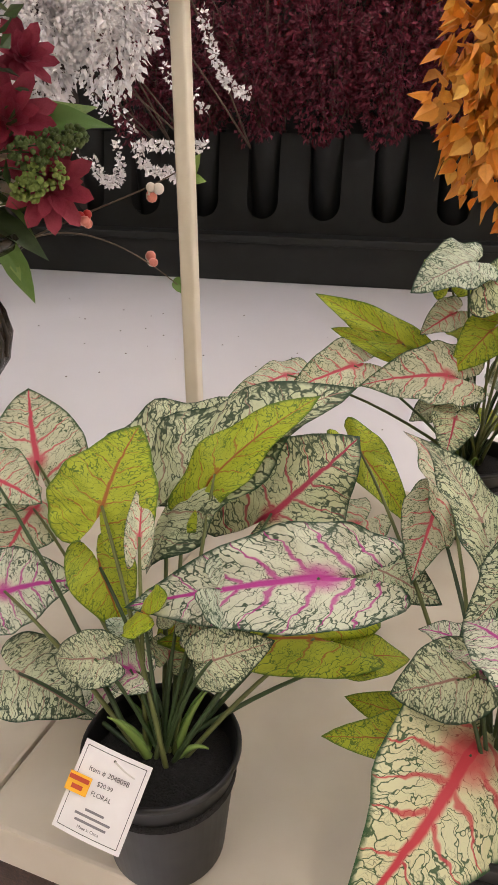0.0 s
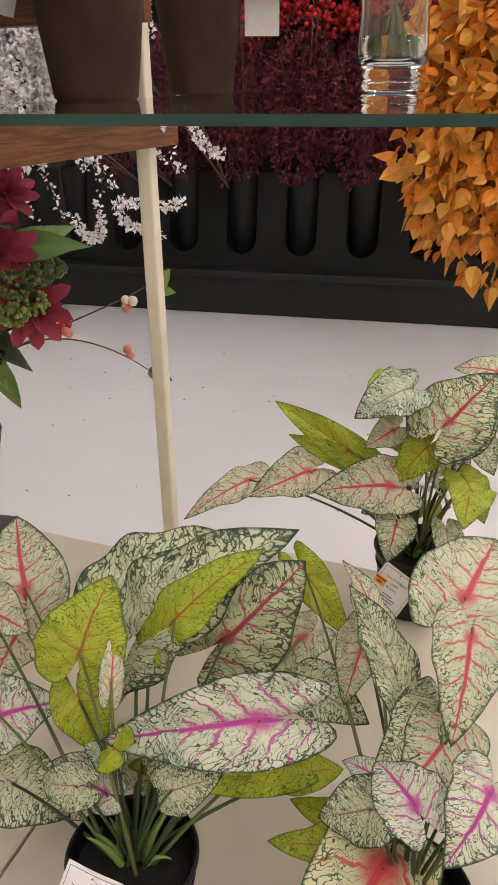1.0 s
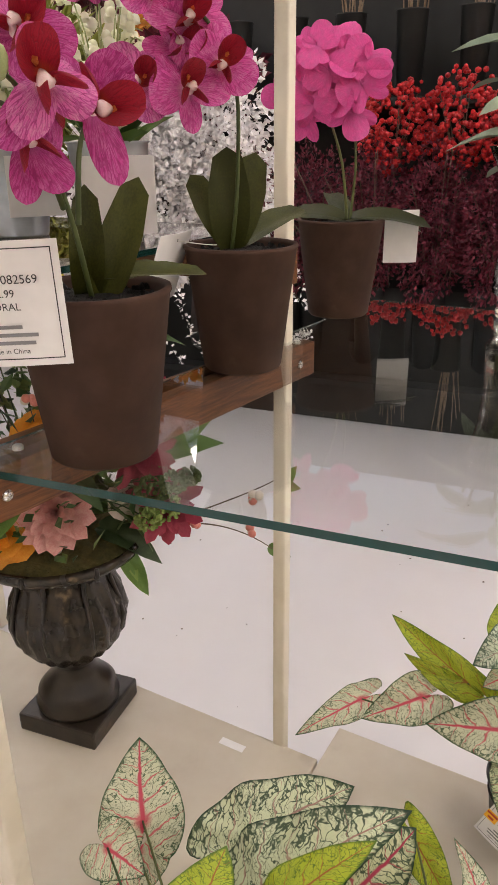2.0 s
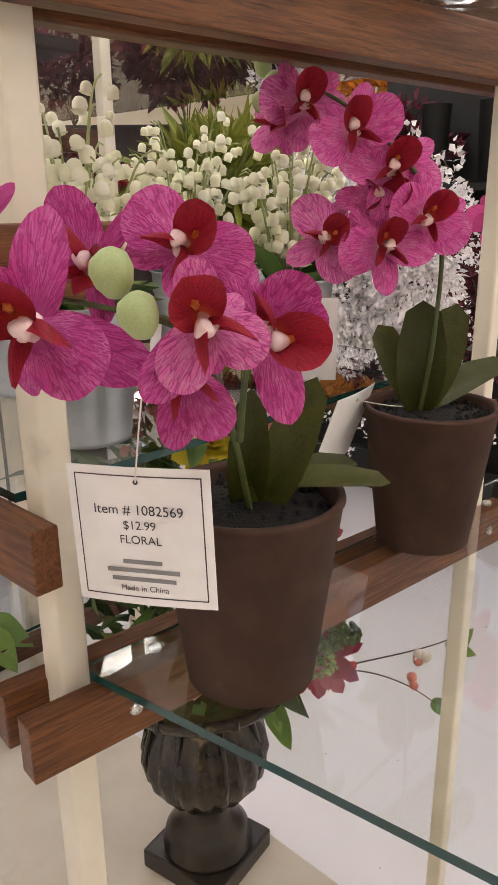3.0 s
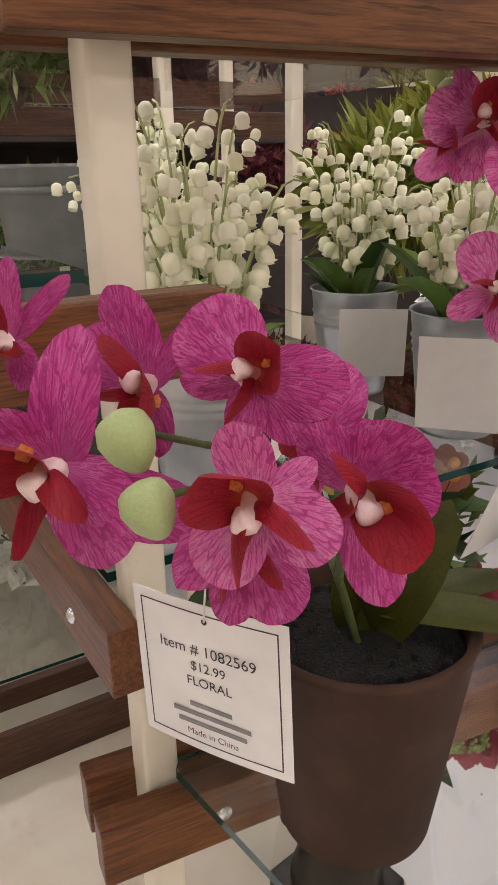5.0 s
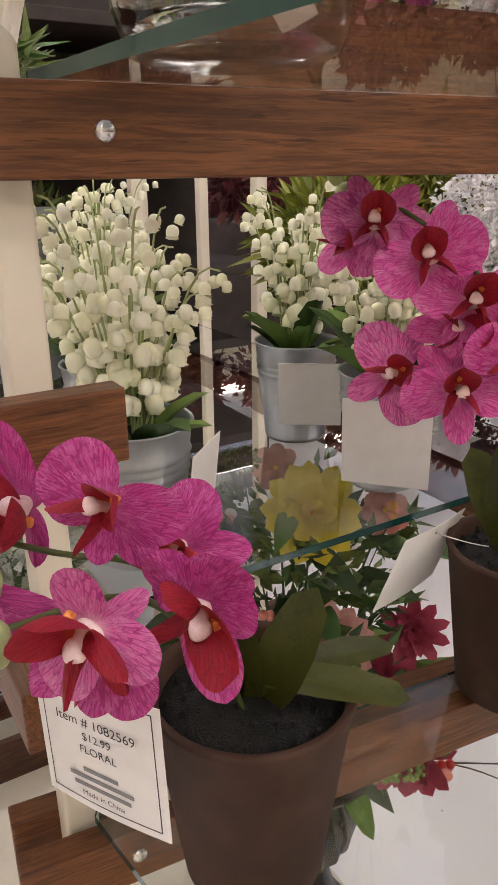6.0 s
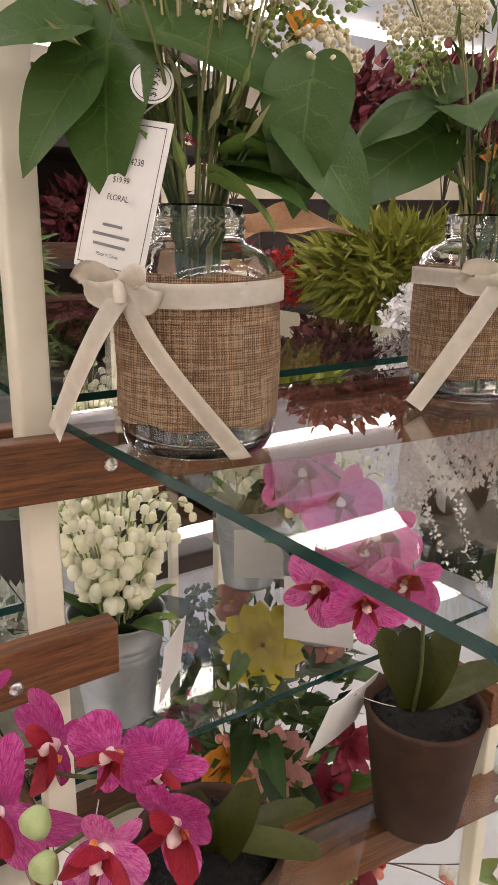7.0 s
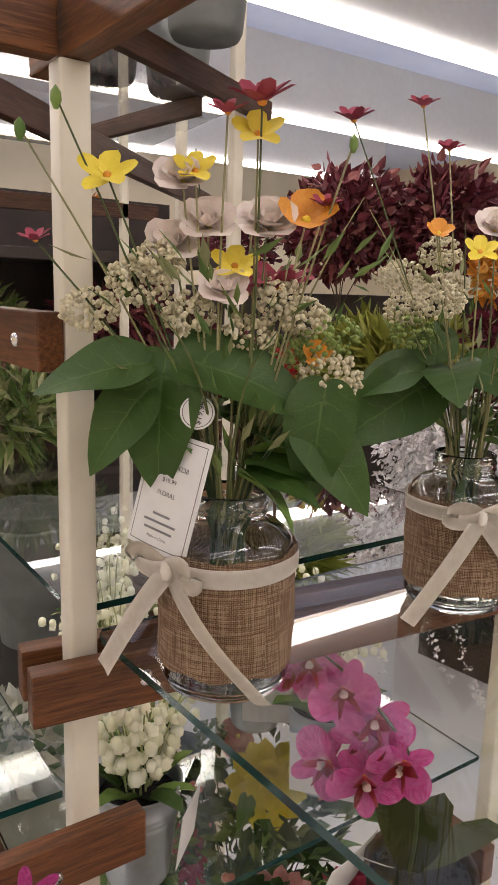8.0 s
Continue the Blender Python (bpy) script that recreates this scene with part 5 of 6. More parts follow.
    def stem_to(p, rad=0.0013, mat=STEM):
        d = Vector((p.x, p.y, 0))
        d = d.normalized() if d.length > 1e-4 else Vector((1, 0, 0))
        foot = -d * 0.02 + Vector((r.uniform(-0.01, 0.01), r.uniform(-0.01, 0.01), 0.02))
        part("stem", tube(bezier([foot, mouth + d * 0.012, mouth + d * 0.016 + Vector((0, 0, 0.05)), p], 10), rad, rad * 0.6, 6), mat, ob)

    for a, tip, w, nrm in leaves:
        a, tip = inv @ Vector(a), inv @ Vector(tip)
        part("leaf", blade(HEARTLET, 7, 36, droop=0.22, fold=0.22, wave=0.02, waves=4, phase=seed), JAR_LEAF, ob, "broad dark green fabric leaf", m=aim(a, tip, inv.to_3x3() @ Vector(nrm), 0, w))
        stem_to(a, 0.0012, STEM_DARK)
    for i in range(11):
        g = 0.2 + 2.9 * i / 10
        a = Vector((0.022 * math.cos(g), 0.022 * math.sin(g), 0.155 + 0.006 * i))
        tip = a + Vector((0.05 * math.cos(g), 0.05 * math.sin(g), -0.012 + 0.005 * (i % 4)))
        part("leaf", blade(HEARTLET, 6, 28, droop=0.3, fold=0.25, wave=0.02, waves=4, phase=i), JAR_LEAF if i % 3 else GREEN_LIGHT, ob, m=aim(a, tip, (0.3 * math.cos(g), 0.3 * math.sin(g), 0.9), r.uniform(-30, 30), 0.8))
    for i, (kind, p, s) in enumerate(blooms):
        p = inv @ Vector(p)
        s *= 1.2 if kind == 'i' else 1.0 if kind in 'wy' else 1.25
        fc = inv.to_3x3() @ Vector((0.55, -0.35, 0.7))
        stem_to(p, 0.0012, STEM_TAN if i % 3 else STEM)
        if kind == "w":
            head(ob, "blush_rose", p, fc, 5, s, 1.25, WHITE_PETAL, YELLOW, 3, PETAL, 20, i)
        elif kind == "y":
            head(ob, "yellow_bloom", p, fc, 5, s, 0.8, YELLOW, ORANGE, 1, PETAL, 12, i)
        elif kind == "o":
            head(ob, "orange_bloom", p, fc, 4, s, 1.1, ORANGE, YELLOW, 1, PETAL, 30, i)
        elif kind == "c":
            head(ob, "crimson_bloom", p, inv.to_3x3() @ Vector((0.2, -0.2, 0.9)), 7, s, 0.8, CRIMSON, ORANGE, 1, SEPAL, 25, i)
        elif kind == "i":
            cluster(ob, "yarrow_head", p, s, 190, 0.0018, IVORY_BUD, i + seed, 0.75)
        elif kind == "g":
            cluster(ob, "bead_head", p, s, 110, 0.0019, GREEN_BEAD, i + seed, 0.7)
        elif kind == "b":
            part("small_bud", lathe([(0, 1), (0.45, 0.4), (0.5, -0.3), (0.2, -1), (0, -1.05)], 10), GREEN_LIGHT, ob, m=Matrix.Translation(p) @ Matrix.Scale(s, 4))
    for i in range(tall):
        g = r.uniform(0, 6.283)
        tip = Vector((r.uniform(0.02, 0.13) * math.cos(g), r.uniform(0.02, 0.13) * math.sin(g), r.uniform(0.22, 0.40)))
        part("grass_blade", tube(bezier([(0.012 * math.cos(g), 0.012 * math.sin(g), 0.1), (0.02 * math.cos(g), 0.02 * math.sin(g), 0.24), tip], 10), 0.0016, 0.0004, 4), STEM if i % 2 else STEM_TAN, ob)
    bm = bmesh.new()
    for i in range(12):
        g = r.uniform(0, 6.283)
        tube([(0.03 * math.cos(g), 0.03 * math.sin(g), 0.012), (0.016 * math.cos(g + 2), 0.016 * math.sin(g + 2), 0.136)], 0.0017, 0.0015, 6, bm)
    part("stem_bundle", bm, STEM_DARK, ob)
    me = cloud("filler_leaves", 110, lambda q: ((lambda g, z: (Vector((0.012 + (z - 0.14) * 0.6 * q.random(), 0, z)) @ Matrix.Rotation(g, 3, "Z"), (math.cos(g), -math.sin(g), 1.2)))(q.uniform(0, 6.283), q.uniform(0.15, 0.31))), 0.024, seed, 4.5, GRASS)
    tagged(hang("filler_leaves", me, ob), kind="stuff")
    return ob


JZ = ZA + GT
jar_one = burlap_jar((-0.298, 0.479, JZ), 0, "wildflower bouquet in a burlap-wrapped glass jar with cream ribbon", 41,
           [((-0.305, 0.457, 1.552), (-0.255, 0.530, 1.530), 0.9, (0.4, -0.4, 0.8)), ((-0.314, 0.434, 1.545), (-0.300, 0.416, 1.463), 0.95, (0.6, -0.8, 0.1)), ((-0.323, 0.416, 1.551), (-0.345, 0.352, 1.541), 0.85, (0.5, -0.3, 0.7)),
            ((-0.257, 0.528, 1.530), (-0.250, 0.512, 1.458), 0.85, (0.7, -0.6, 0.1)), ((-0.262, 0.525, 1.505), (-0.222, 0.551, 1.455), 0.85, (0.6, -0.3, 0.5)), ((-0.32, 0.419, 1.528), (-0.328, 0.380, 1.480), 0.9, (0.5, -0.6, 0.4)),
            ((-0.285, 0.50, 1.50), (-0.29, 0.56, 1.475), 0.8, (0.3, -0.2, 0.8))],
           [("c", (-0.291, 0.493, 1.722), 0.019), ("c", (-0.304, 0.475, 1.715), 0.012), ("y", (-0.296, 0.494, 1.703), 0.019), ("y", (-0.344, 0.408, 1.673), 0.021), ("w", (-0.324, 0.453, 1.672), 0.021), ("y", (-0.316, 0.458, 1.678), 0.016),
            ("w", (-0.299, 0.506, 1.644), 0.024), ("o", (-0.284, 0.528, 1.650), 0.019), ("w", (-0.32, 0.471, 1.644), 0.022), ("w", (-0.335, 0.452, 1.630), 0.022), ("i", (-0.342, 0.429, 1.606), 0.020), ("i", (-0.354, 0.398, 1.586), 0.017),
            ("g", (-0.275, 0.545, 1.573), 0.020), ("i", (-0.271, 0.545, 1.543), 0.020), ("o", (-0.279, 0.537, 1.556), 0.011), ("i", (-0.296, 0.516, 1.598), 0.017), ("y", (-0.308, 0.486, 1.618), 0.018), ("c", (-0.276, 0.538, 1.660), 0.010), ("c", (-0.362, 0.365, 1.63), 0.010), ("i", (-0.285, 0.53, 1.585), 0.015), ("b", (-0.372, 0.36, 1.70), 0.006), ("b", (-0.36, 0.38, 1.72), 0.006), ("b", (-0.262, 0.548, 1.70), 0.005), ("i", (-0.31, 0.50, 1.57), 0.018), ("i", (-0.325, 0.46, 1.585), 0.017), ("g", (-0.30, 0.53, 1.56), 0.016), ("w", (-0.305, 0.475, 1.60), 0.02), ("c", (-0.315, 0.50, 1.60), 0.02), ("c", (-0.30, 0.52, 1.605), 0.022), ("i", (-0.335, 0.44, 1.62), 0.016)], 8, -79)
burlap_jar((-0.307, 0.746, JZ), 40, "second wildflower bouquet in a burlap-wrapped jar on glass", 42,
           [((-0.34, 0.70, 1.535), (-0.40, 0.665, 1.515), 0.9, (0.4, -0.5, 0.7)), ((-0.335, 0.71, 1.52), (-0.375, 0.64, 1.47), 0.95, (0.5, -0.7, 0.3)), ((-0.31, 0.72, 1.54), (-0.26, 0.67, 1.53), 0.9, (0.3, -0.6, 0.7)), ((-0.30, 0.74, 1.54), (-0.23, 0.76, 1.52), 0.9, (0.3, -0.5, 0.8)), ((-0.33, 0.72, 1.55), (-0.36, 0.75, 1.59), 0.9, (0.5, -0.6, 0.5))],
           [("c", (-0.435, 0.70, 1.765), 0.017), ("c", (-0.385, 0.74, 1.775), 0.013), ("c", (-0.372, 0.765, 1.738), 0.012), ("i", (-0.405, 0.745, 1.620), 0.021), ("i", (-0.378, 0.77, 1.645), 0.018), ("i", (-0.35, 0.75, 1.61), 0.018), ("w", (-0.30, 0.75, 1.66), 0.022), ("o", (-0.355, 0.74, 1.66), 0.012), ("y", (-0.29, 0.72, 1.64), 0.016), ("i", (-0.36, 0.71, 1.59), 0.018), ("g", (-0.34, 0.70, 1.57), 0.018), ("i", (-0.31, 0.70, 1.60), 0.018)], 9, -72)
price_tag((-0.309, 0.437, 1.5055), (-0.260, 0.456, 1.4975), (-0.329, 0.414, 1.428), card_lines("Item #714238", "$19.99"), "white price card leaning on the ribbon bow of the jar", False, (-0.296, 0.455, 1.515))

f = Vector((0.80, -0.45, 0.30)).normalized()
x = Vector((0, 0, 1)).cross(f).normalized()
disc_m = jar_one.matrix_basis.inverted() @ (Matrix.Translation((-0.286, 0.445, 1.522)) @ Matrix((x, f.cross(x), f)).transposed().to_4x4() @ pose(0, 0, 0, 0, 0, 75))
disc = part("round_tag", lathe([(0, 0.0004), (0.0112, 0.0004), (0.0115, 0), (0.0112, -0.0004), (0, -0.0004)], 32), PAPER, jar_one, "round white paper tag with a printed price", m=disc_m)
part("tag_ring", lathe([(0.0098, 0.0007), (0.0102, 0.0007), (0.0102, 0.0003), (0.0098, 0.0003)], 32), INK, disc)
written("$19.99", 0.0058, INK, disc, Matrix.Translation((0, -0.002, 0.0007)))
part("print_bar", boxed(-0.005, 0.005, 0.003, 0.0044, 0.0005, 0.0007), INK_BAR, disc, smooth=False)
DRY_LEAF = plain("dried_tan_leaf", (0.42, 0.24, 0.13), (0.58, 0.37, 0.22), 40, 0.7, 0.3)
dry = thing("dried_leaf_spray", "tan dried paper leaf spray lying behind the jar", "dried leaf", (-0.40, 0.60, JZ))
dinv = dry.matrix_basis.inverted()
for a, b, w in (((-0.472, 0.647, 1.446), (-0.43, 0.73, 1.46), 0.42), ((-0.42, 0.58, 1.34), (-0.40, 0.50, 1.46), 0.5), ((-0.43, 0.60, 1.34), (-0.44, 0.54, 1.42), 0.5)):
    part("leaf", blade(HEARTLET, 7, 32, droop=0.25, fold=0.4, wave=0.05, waves=5), DRY_LEAF, dry, m=aim(dinv @ Vector(a), dinv @ Vector(b), (0.4, -0.6, 0.6), 0, w))
    part("stem", tube(arc((0, 0, 0.004), dinv @ Vector(a), 0.01), 0.002, 0.0012, 6), TWIG, dry)

# ---- tall glass vase ----
vase = thing("glass_vase", "tall flared clear glass vase holding green stems", "vase", (-0.093, 1.150, SZ))
vase.matrix_basis = vase.matrix_basis @ Matrix.Diagonal((1.2, 1.2, 1.1, 1))
prof = [(0, 0.004), (0.030, 0.0), (0.034, 0.004), (0.034, 0.012), (0.030, 0.016), (0.034, 0.020), (0.030, 0.025), (0.040, 0.034), (0.0405, 0.05), (0.038, 0.09), (0.040, 0.14), (0.047, 0.18), (0.060, 0.208), (0.058, 0.208), (0.045, 0.18), (0.0375, 0.14), (0.0355, 0.09), (0.037, 0.05), (0.034, 0.036), (0, 0.032)]
v = part("vase_body", lathe(prof, 40), JAR_GLASS, vase, "clear flared glass")
v.visible_shadow = False
v = part("resin", lathe([(0, 0.0335), (0.033, 0.0375), (0.036, 0.05), (0.0355, 0.062), (0, 0.0625)], 32), WATER, vase, "clear yellowish resin")
v.visible_shadow = False
rv = random.Random(9)
for i in range(8):
    g = i * 0.785
    part("stem", tube(bezier([(0.02 * math.cos(g), 0.02 * math.sin(g), 0.042), (-0.015 * math.cos(g), -0.015 * math.sin(g), 0.13), (-0.05 * math.cos(g), -0.05 * math.sin(g), 0.26)], 8), 0.0028, 0.002, 7), STEM, vase)
SAGE = plain("sage_leaf", (0.13, 0.17, 0.11), (0.24, 0.29, 0.20), 60, 0.6, 0.2, vary=0.5)
for i in range(14):
    g, z = i * 2.4, 0.17 + 0.012 * i
    a = Vector((0.03 * math.cos(g), 0.03 * math.sin(g), z))
    part("leaf", blade(HEARTLET, 6, 26, droop=0.35, fold=0.2, wave=0.02, waves=4, phase=i), SAGE, vase, "grey green leaf", m=aim(a, a + Vector((0.075 * math.cos(g), 0.075 * math.sin(g), 0.02 - 0.01 * (i % 3))), (0.1, -0.2, 0.9), 0, 0.7))

# ---- urn with mixed bouquet ----
URN_SHELL = plain("black_bronze_shell", (0.010, 0.008, 0.007), (0.045, 0.034, 0.022), 55, 0.25, 0.4, stains=(0.20, 0.15, 0.09))
UC = Vector((-0.680, 0.786, PZ))
urn = thing("flower_urn", "black bronze pedestal urn with moss and mixed silk bouquet", "urn", tuple(UC), 9)
US = Matrix.Translation((0, 0, -0.010)) @ Matrix.Diagonal((1.08, 1.08, 1.29, 1))
part("plinth", boxed(-0.072, 0.072, -0.072, 0.072, 0, 0.034, 0.004), URN, urn, "square black plinth", smooth=False)
part("pedestal", lathe([(0, 0.034), (0.062, 0.034), (0.064, 0.042), (0.058, 0.050), (0.060, 0.056), (0.050, 0.066), (0.036, 0.078), (0.030, 0.092), (0.034, 0.100), (0.038, 0.104), (0.034, 0.110), (0, 0.110)], 48), URN, urn, m=US)
part("bowl", lathe([(0, 0.108), (0.034, 0.110), (0.058, 0.122), (0.076, 0.145), (0.082, 0.170), (0.077, 0.195), (0.068, 0.222), (0.066, 0.240), (0.080, 0.250), (0.100, 0.256), (0.122, 0.268), (0.126, 0.276), (0.120, 0.282), (0.112, 0.276), (0.060, 0.245), (0, 0.24)], 96, None, (0, 0, 0),
                   lambda a, k: 1 + (0.10 * abs(math.sin(10 * a + 0.5 * k)) if 1 < k < 6 else 0.012 * math.sin(24 * a) if k in (6, 7) else 0)), URN_SHELL, urn, "fluted shell bowl", m=US)
for i in range(8):
    a = i * math.pi / 4 + 0.2
    part("bowl_rib", tube([Vector((q * math.cos(a), q * math.sin(a), z)) for q, z in ((0.080, 0.150), (0.086, 0.172), (0.080, 0.198), (0.071, 0.224), (0.072, 0.243), (0.104, 0.258), (0.127, 0.272), (0.126, 0.282))], 0.0035, 0.003, 7), URN, urn, m=US)
mo = part("moss", lathe([(0, 0.300), (0.05, 0.297), (0.09, 0.286), (0.115, 0.276), (0.115, 0.268), (0, 0.268)], 40, None, (0, 0, 0), lambda a, k: 1 + 0.04 * math.sin(7 * a + k)), MOSS, urn, "olive green moss", m=US)
inv = urn.matrix_basis.inverted()
HUB = Vector((0, 0, 0.36))


def urn_stem(p, rad=0.0022, mat=STEM_DARK):
    part("stem", tube(bezier([HUB + Vector((p.x * 0.15, p.y * 0.15, -0.01)), HUB + Vector((p.x * 0.3, p.y * 0.3, 0.10)), p], 10), rad, rad * 0.6, 6), mat, urn)


for i, (nm, p, fc, cnt, s, w, mat, cen, rings) in enumerate((
        ("yellow_dahlia", (-0.665, 0.800, 0.868), (0.7, -0.5, 0.5), 13, 0.064, 0.75, YELLOW, ORANGE, 3), ("pink_dahlia", (-0.590, 0.770, 0.735), (0.7, -0.5, 0.4), 14, 0.058, 0.7, PINK_DAHLIA, CORAL, 4),
        ("orange_rose", (-0.690, 0.690, 0.575), (0.6, -0.7, 0.2), 6, 0.052, 1.2, ORANGE, CORAL, 3), ("pink_dahlia", (-0.628, 0.735, 0.605), (0.5, -0.8, 0.4), 14, 0.062, 0.7, PINK_DAHLIA, CRIMSON, 4),
        ("crimson_dahlia", (-0.520, 0.850, 0.592), (0.6, -0.7, 0.1), 10, 0.062, 0.6, CRIMSON, CRIMSON, 3), ("crimson_dahlia", (-0.560, 0.838, 0.668), (0.6, -0.7, 0.3), 10, 0.062, 0.6, CRIMSON, CRIMSON, 3),
        ("orange_rose", (-0.625, 0.720, 0.722), (0.7, -0.6, 0.3), 6, 0.042, 1.2, ORANGE, YELLOW, 3), ("crimson_dahlia", (-0.770, 0.732, 0.702), (0.3, -0.8, 0.3), 10, 0.055, 0.5, CRIMSON, CRIMSON, 3),
        ("blush_rose", (-0.575, 0.835, 0.600), (0.7, -0.6, 0.1), 5, 0.040, 1.2, WHITE_PETAL, CORAL, 3), ("crimson_dahlia", (-0.56, 0.88, 0.735), (0.7, -0.5, 0.3), 10, 0.045, 0.6, CRIMSON, CRIMSON, 3),
        ("coral_bloom", (-0.745, 0.80, 0.90), (0.5, -0.6, 0.5), 7, 0.032, 0.9, CORAL, YELLOW, 2), ("coral_bloom", (-0.61, 0.87, 0.875), (0.6, -0.6, 0.5), 7, 0.03, 0.9, CORAL, YELLOW, 2))):
    p = inv @ Vector(p)
    urn_stem(p)
    head(urn, nm, p, inv.to_3x3() @ Vector(fc), cnt, s, w, mat, cen, rings, None if "dahlia" in nm else PETAL, 14, i)
for i, (p, s, mt) in enumerate((((-0.510, 0.807, 0.632), 0.026, DARK_BEAD), ((-0.485, 0.824, 0.640), 0.022, DARK_BEAD), ((-0.465, 0.838, 0.650), 0.016, DARK_BEAD), ((-0.495, 0.815, 0.606), 0.026, GREEN_BEAD), ((-0.515, 0.800, 0.590), 0.020, GREEN_BEAD),
                                ((-0.745, 0.745, 0.925), 0.026, DARK_BEAD), ((-0.735, 0.72, 0.885), 0.022, DARK_BEAD))):
    p = inv @ Vector(p)
    urn_stem(p, 0.0016)
    cluster(urn, "bead_spray", p, s, 90, 0.0032, mt, i, 0.8)
rb = random.Random(77)
beads = {}
for mt in (RED_BEAD, PINK_BEAD, WHITE_BEAD, ORANGE_BEAD):
    beads[mt.name] = mesh_of(lathe([(0, 1), (0.6, 0.8), (0.95, 0.3), (0.95, -0.3), (0.6, -0.8), (0, -1)], 12), mt, True, "berry")


def berries(parent, p, cols, n, s=0.0065):
    for i in range(n):
        v = Vector((rb.gauss(0, 1), rb.gauss(0, 1), rb.gauss(0, 1))).normalized() * s * 1.05
        hang("berry", beads[cols[i % len(cols)].name], parent, m=Matrix.Translation(p + v) @ Matrix.Scale(s * rb.uniform(0.8, 1.1), 4))


for p, cols in (((-0.630, 0.728, 0.512), (ORANGE_BEAD, WHITE_BEAD)), ((-0.622, 0.757, 0.552), (WHITE_BEAD, PINK_BEAD)), ((-0.700, 0.690, 0.500), (ORANGE_BEAD, WHITE_BEAD, PINK_BEAD)), ((-0.665, 0.705, 0.530), (WHITE_BEAD, ORANGE_BEAD)), ((-0.645, 0.745, 0.590), (PINK_BEAD, WHITE_BEAD)),
                ((-0.615, 0.70, 0.782), (PINK_BEAD, WHITE_BEAD)), ((-0.60, 0.72, 0.70), (PINK_BEAD, WHITE_BEAD)), ((-0.76, 0.76, 0.76), (WHITE_BEAD, PINK_BEAD)), ((-0.72, 0.71, 0.865), (PINK_BEAD, WHITE_BEAD)), ((-0.585, 0.86, 0.89), (PINK_BEAD, ORANGE_BEAD)), ((-0.58, 0.80, 0.70), (WHITE_BEAD, PINK_BEAD))):
    q = inv @ Vector(p) + Vector((0, 0, 0.035 if p[2] < 0.56 else 0))
    urn_stem(q, 0.0012, TWIG)
    berries(urn, q, cols, 5)
# long berry twigs that reach past the post
W1 = [inv @ Vector(p) for p in ((-0.60, 0.83, 0.50), (-0.545, 0.895, 0.545), (-0.52, 0.96, 0.52), (-0.484, 1.046, 0.457), (-0.452, 1.072, 0.415))]
part("berry_twig", tube(bezier(W1, 16), 0.0016, 0.0008, 6), TWIG, urn)
berries(urn, inv @ Vector((-0.484, 1.043, 0.459)), (PINK_BEAD, WHITE_BEAD), 6, 0.0075)
W2 = [inv @ Vector(p) for p in ((-0.60, 0.84, 0.50), (-0.53, 0.90, 0.545), (-0.44, 0.955, 0.57), (-0.40, 0.985, 0.60))]
part("berry_twig", tube(bezier(W2, 16), 0.0016, 0.0008, 6), TWIG, urn)
berries(urn, inv @ Vector((-0.425, 0.955, 0.573)), (PINK_BEAD, WHITE_BEAD), 6, 0.0075)
berries(urn, inv @ Vector((-0.505, 0.905, 0.542)), (RED_BEAD, PINK_BEAD), 6, 0.0075)
for a, b in (((-0.455, 1.07, 0.42), (-0.425, 1.085, 0.402)), ((-0.395, 0.985, 0.590), (-0.375, 1.0, 0.62)), ((-0.395, 0.985, 0.590), (-0.365, 0.995, 0.585))):
    part("leaf", blade(HEARTLET, 5, 20, fold=0.3), GREEN_LIGHT, urn, m=aim(inv @ Vector(a), inv @ Vector(b), inv.to_3x3() @ Vector((0.5, -0.7, 0.4)), 0, 0.8))
me = cloud("greenery", 620, lambda q: ((lambda g, z, d: (Vector((d * math.cos(g), d * math.sin(g), z)), (math.cos(g), math.sin(g), 0.5)))(q.uniform(0, 6.283), q.uniform(0.38, 0.70), 0.15 * math.sqrt(q.random()))), 0.034, 8, 2.2, leafy("bouquet_green", (0.02, 0.06, 0.012), (0.10, 0.18, 0.04), 0.5, (0.20, 0.26, 0.06)))
tagged(hang("greenery", me, urn), kind="stuff")
ru = random.Random(31)
for i in range(64):
    g = ru.uniform(0, 6.283)
    z = ru.uniform(0.37, 0.72)
    q = 0.05 + 0.10 * ru.random()
    a = Vector((q * math.cos(g), q * math.sin(g), z))
    L = ru.uniform(0.05, 0.10)
    part("leaf", blade(HEARTLET, 5, 22, droop=0.3, fold=0.3, wave=0.03, waves=5, phase=i), (GREEN_LEAF, GREEN_LIGHT, STEM_DARK)[i % 3], urn, m=aim(a, a + Vector((L * math.cos(g), L * math.sin(g), ru.uniform(-0.05, 0.03))), (math.cos(g) * 0.3, math.sin(g) * 0.3, 0.9), ru.uniform(-30, 30), 0.6))
for a, b in (((-0.56, 0.80, 0.515), (-0.520, 0.800, 0.455)), ((-0.57, 0.81, 0.52), (-0.535, 0.79, 0.49)), ((-0.565, 0.88, 0.655), (-0.470, 0.93, 0.675)), ((-0.57, 0.87, 0.64), (-0.50, 0.95, 0.70))):
    part("leaf", blade(HEARTLET, 5, 24, droop=0.35, fold=0.25, wave=0.05, waves=7), GREEN_LIGHT, urn, "bright green toothed leaf", m=aim(inv @ Vector(a), inv @ Vector(b), inv.to_3x3() @ Vector((0.5, -0.6, 0.6)), 0, 0.55))

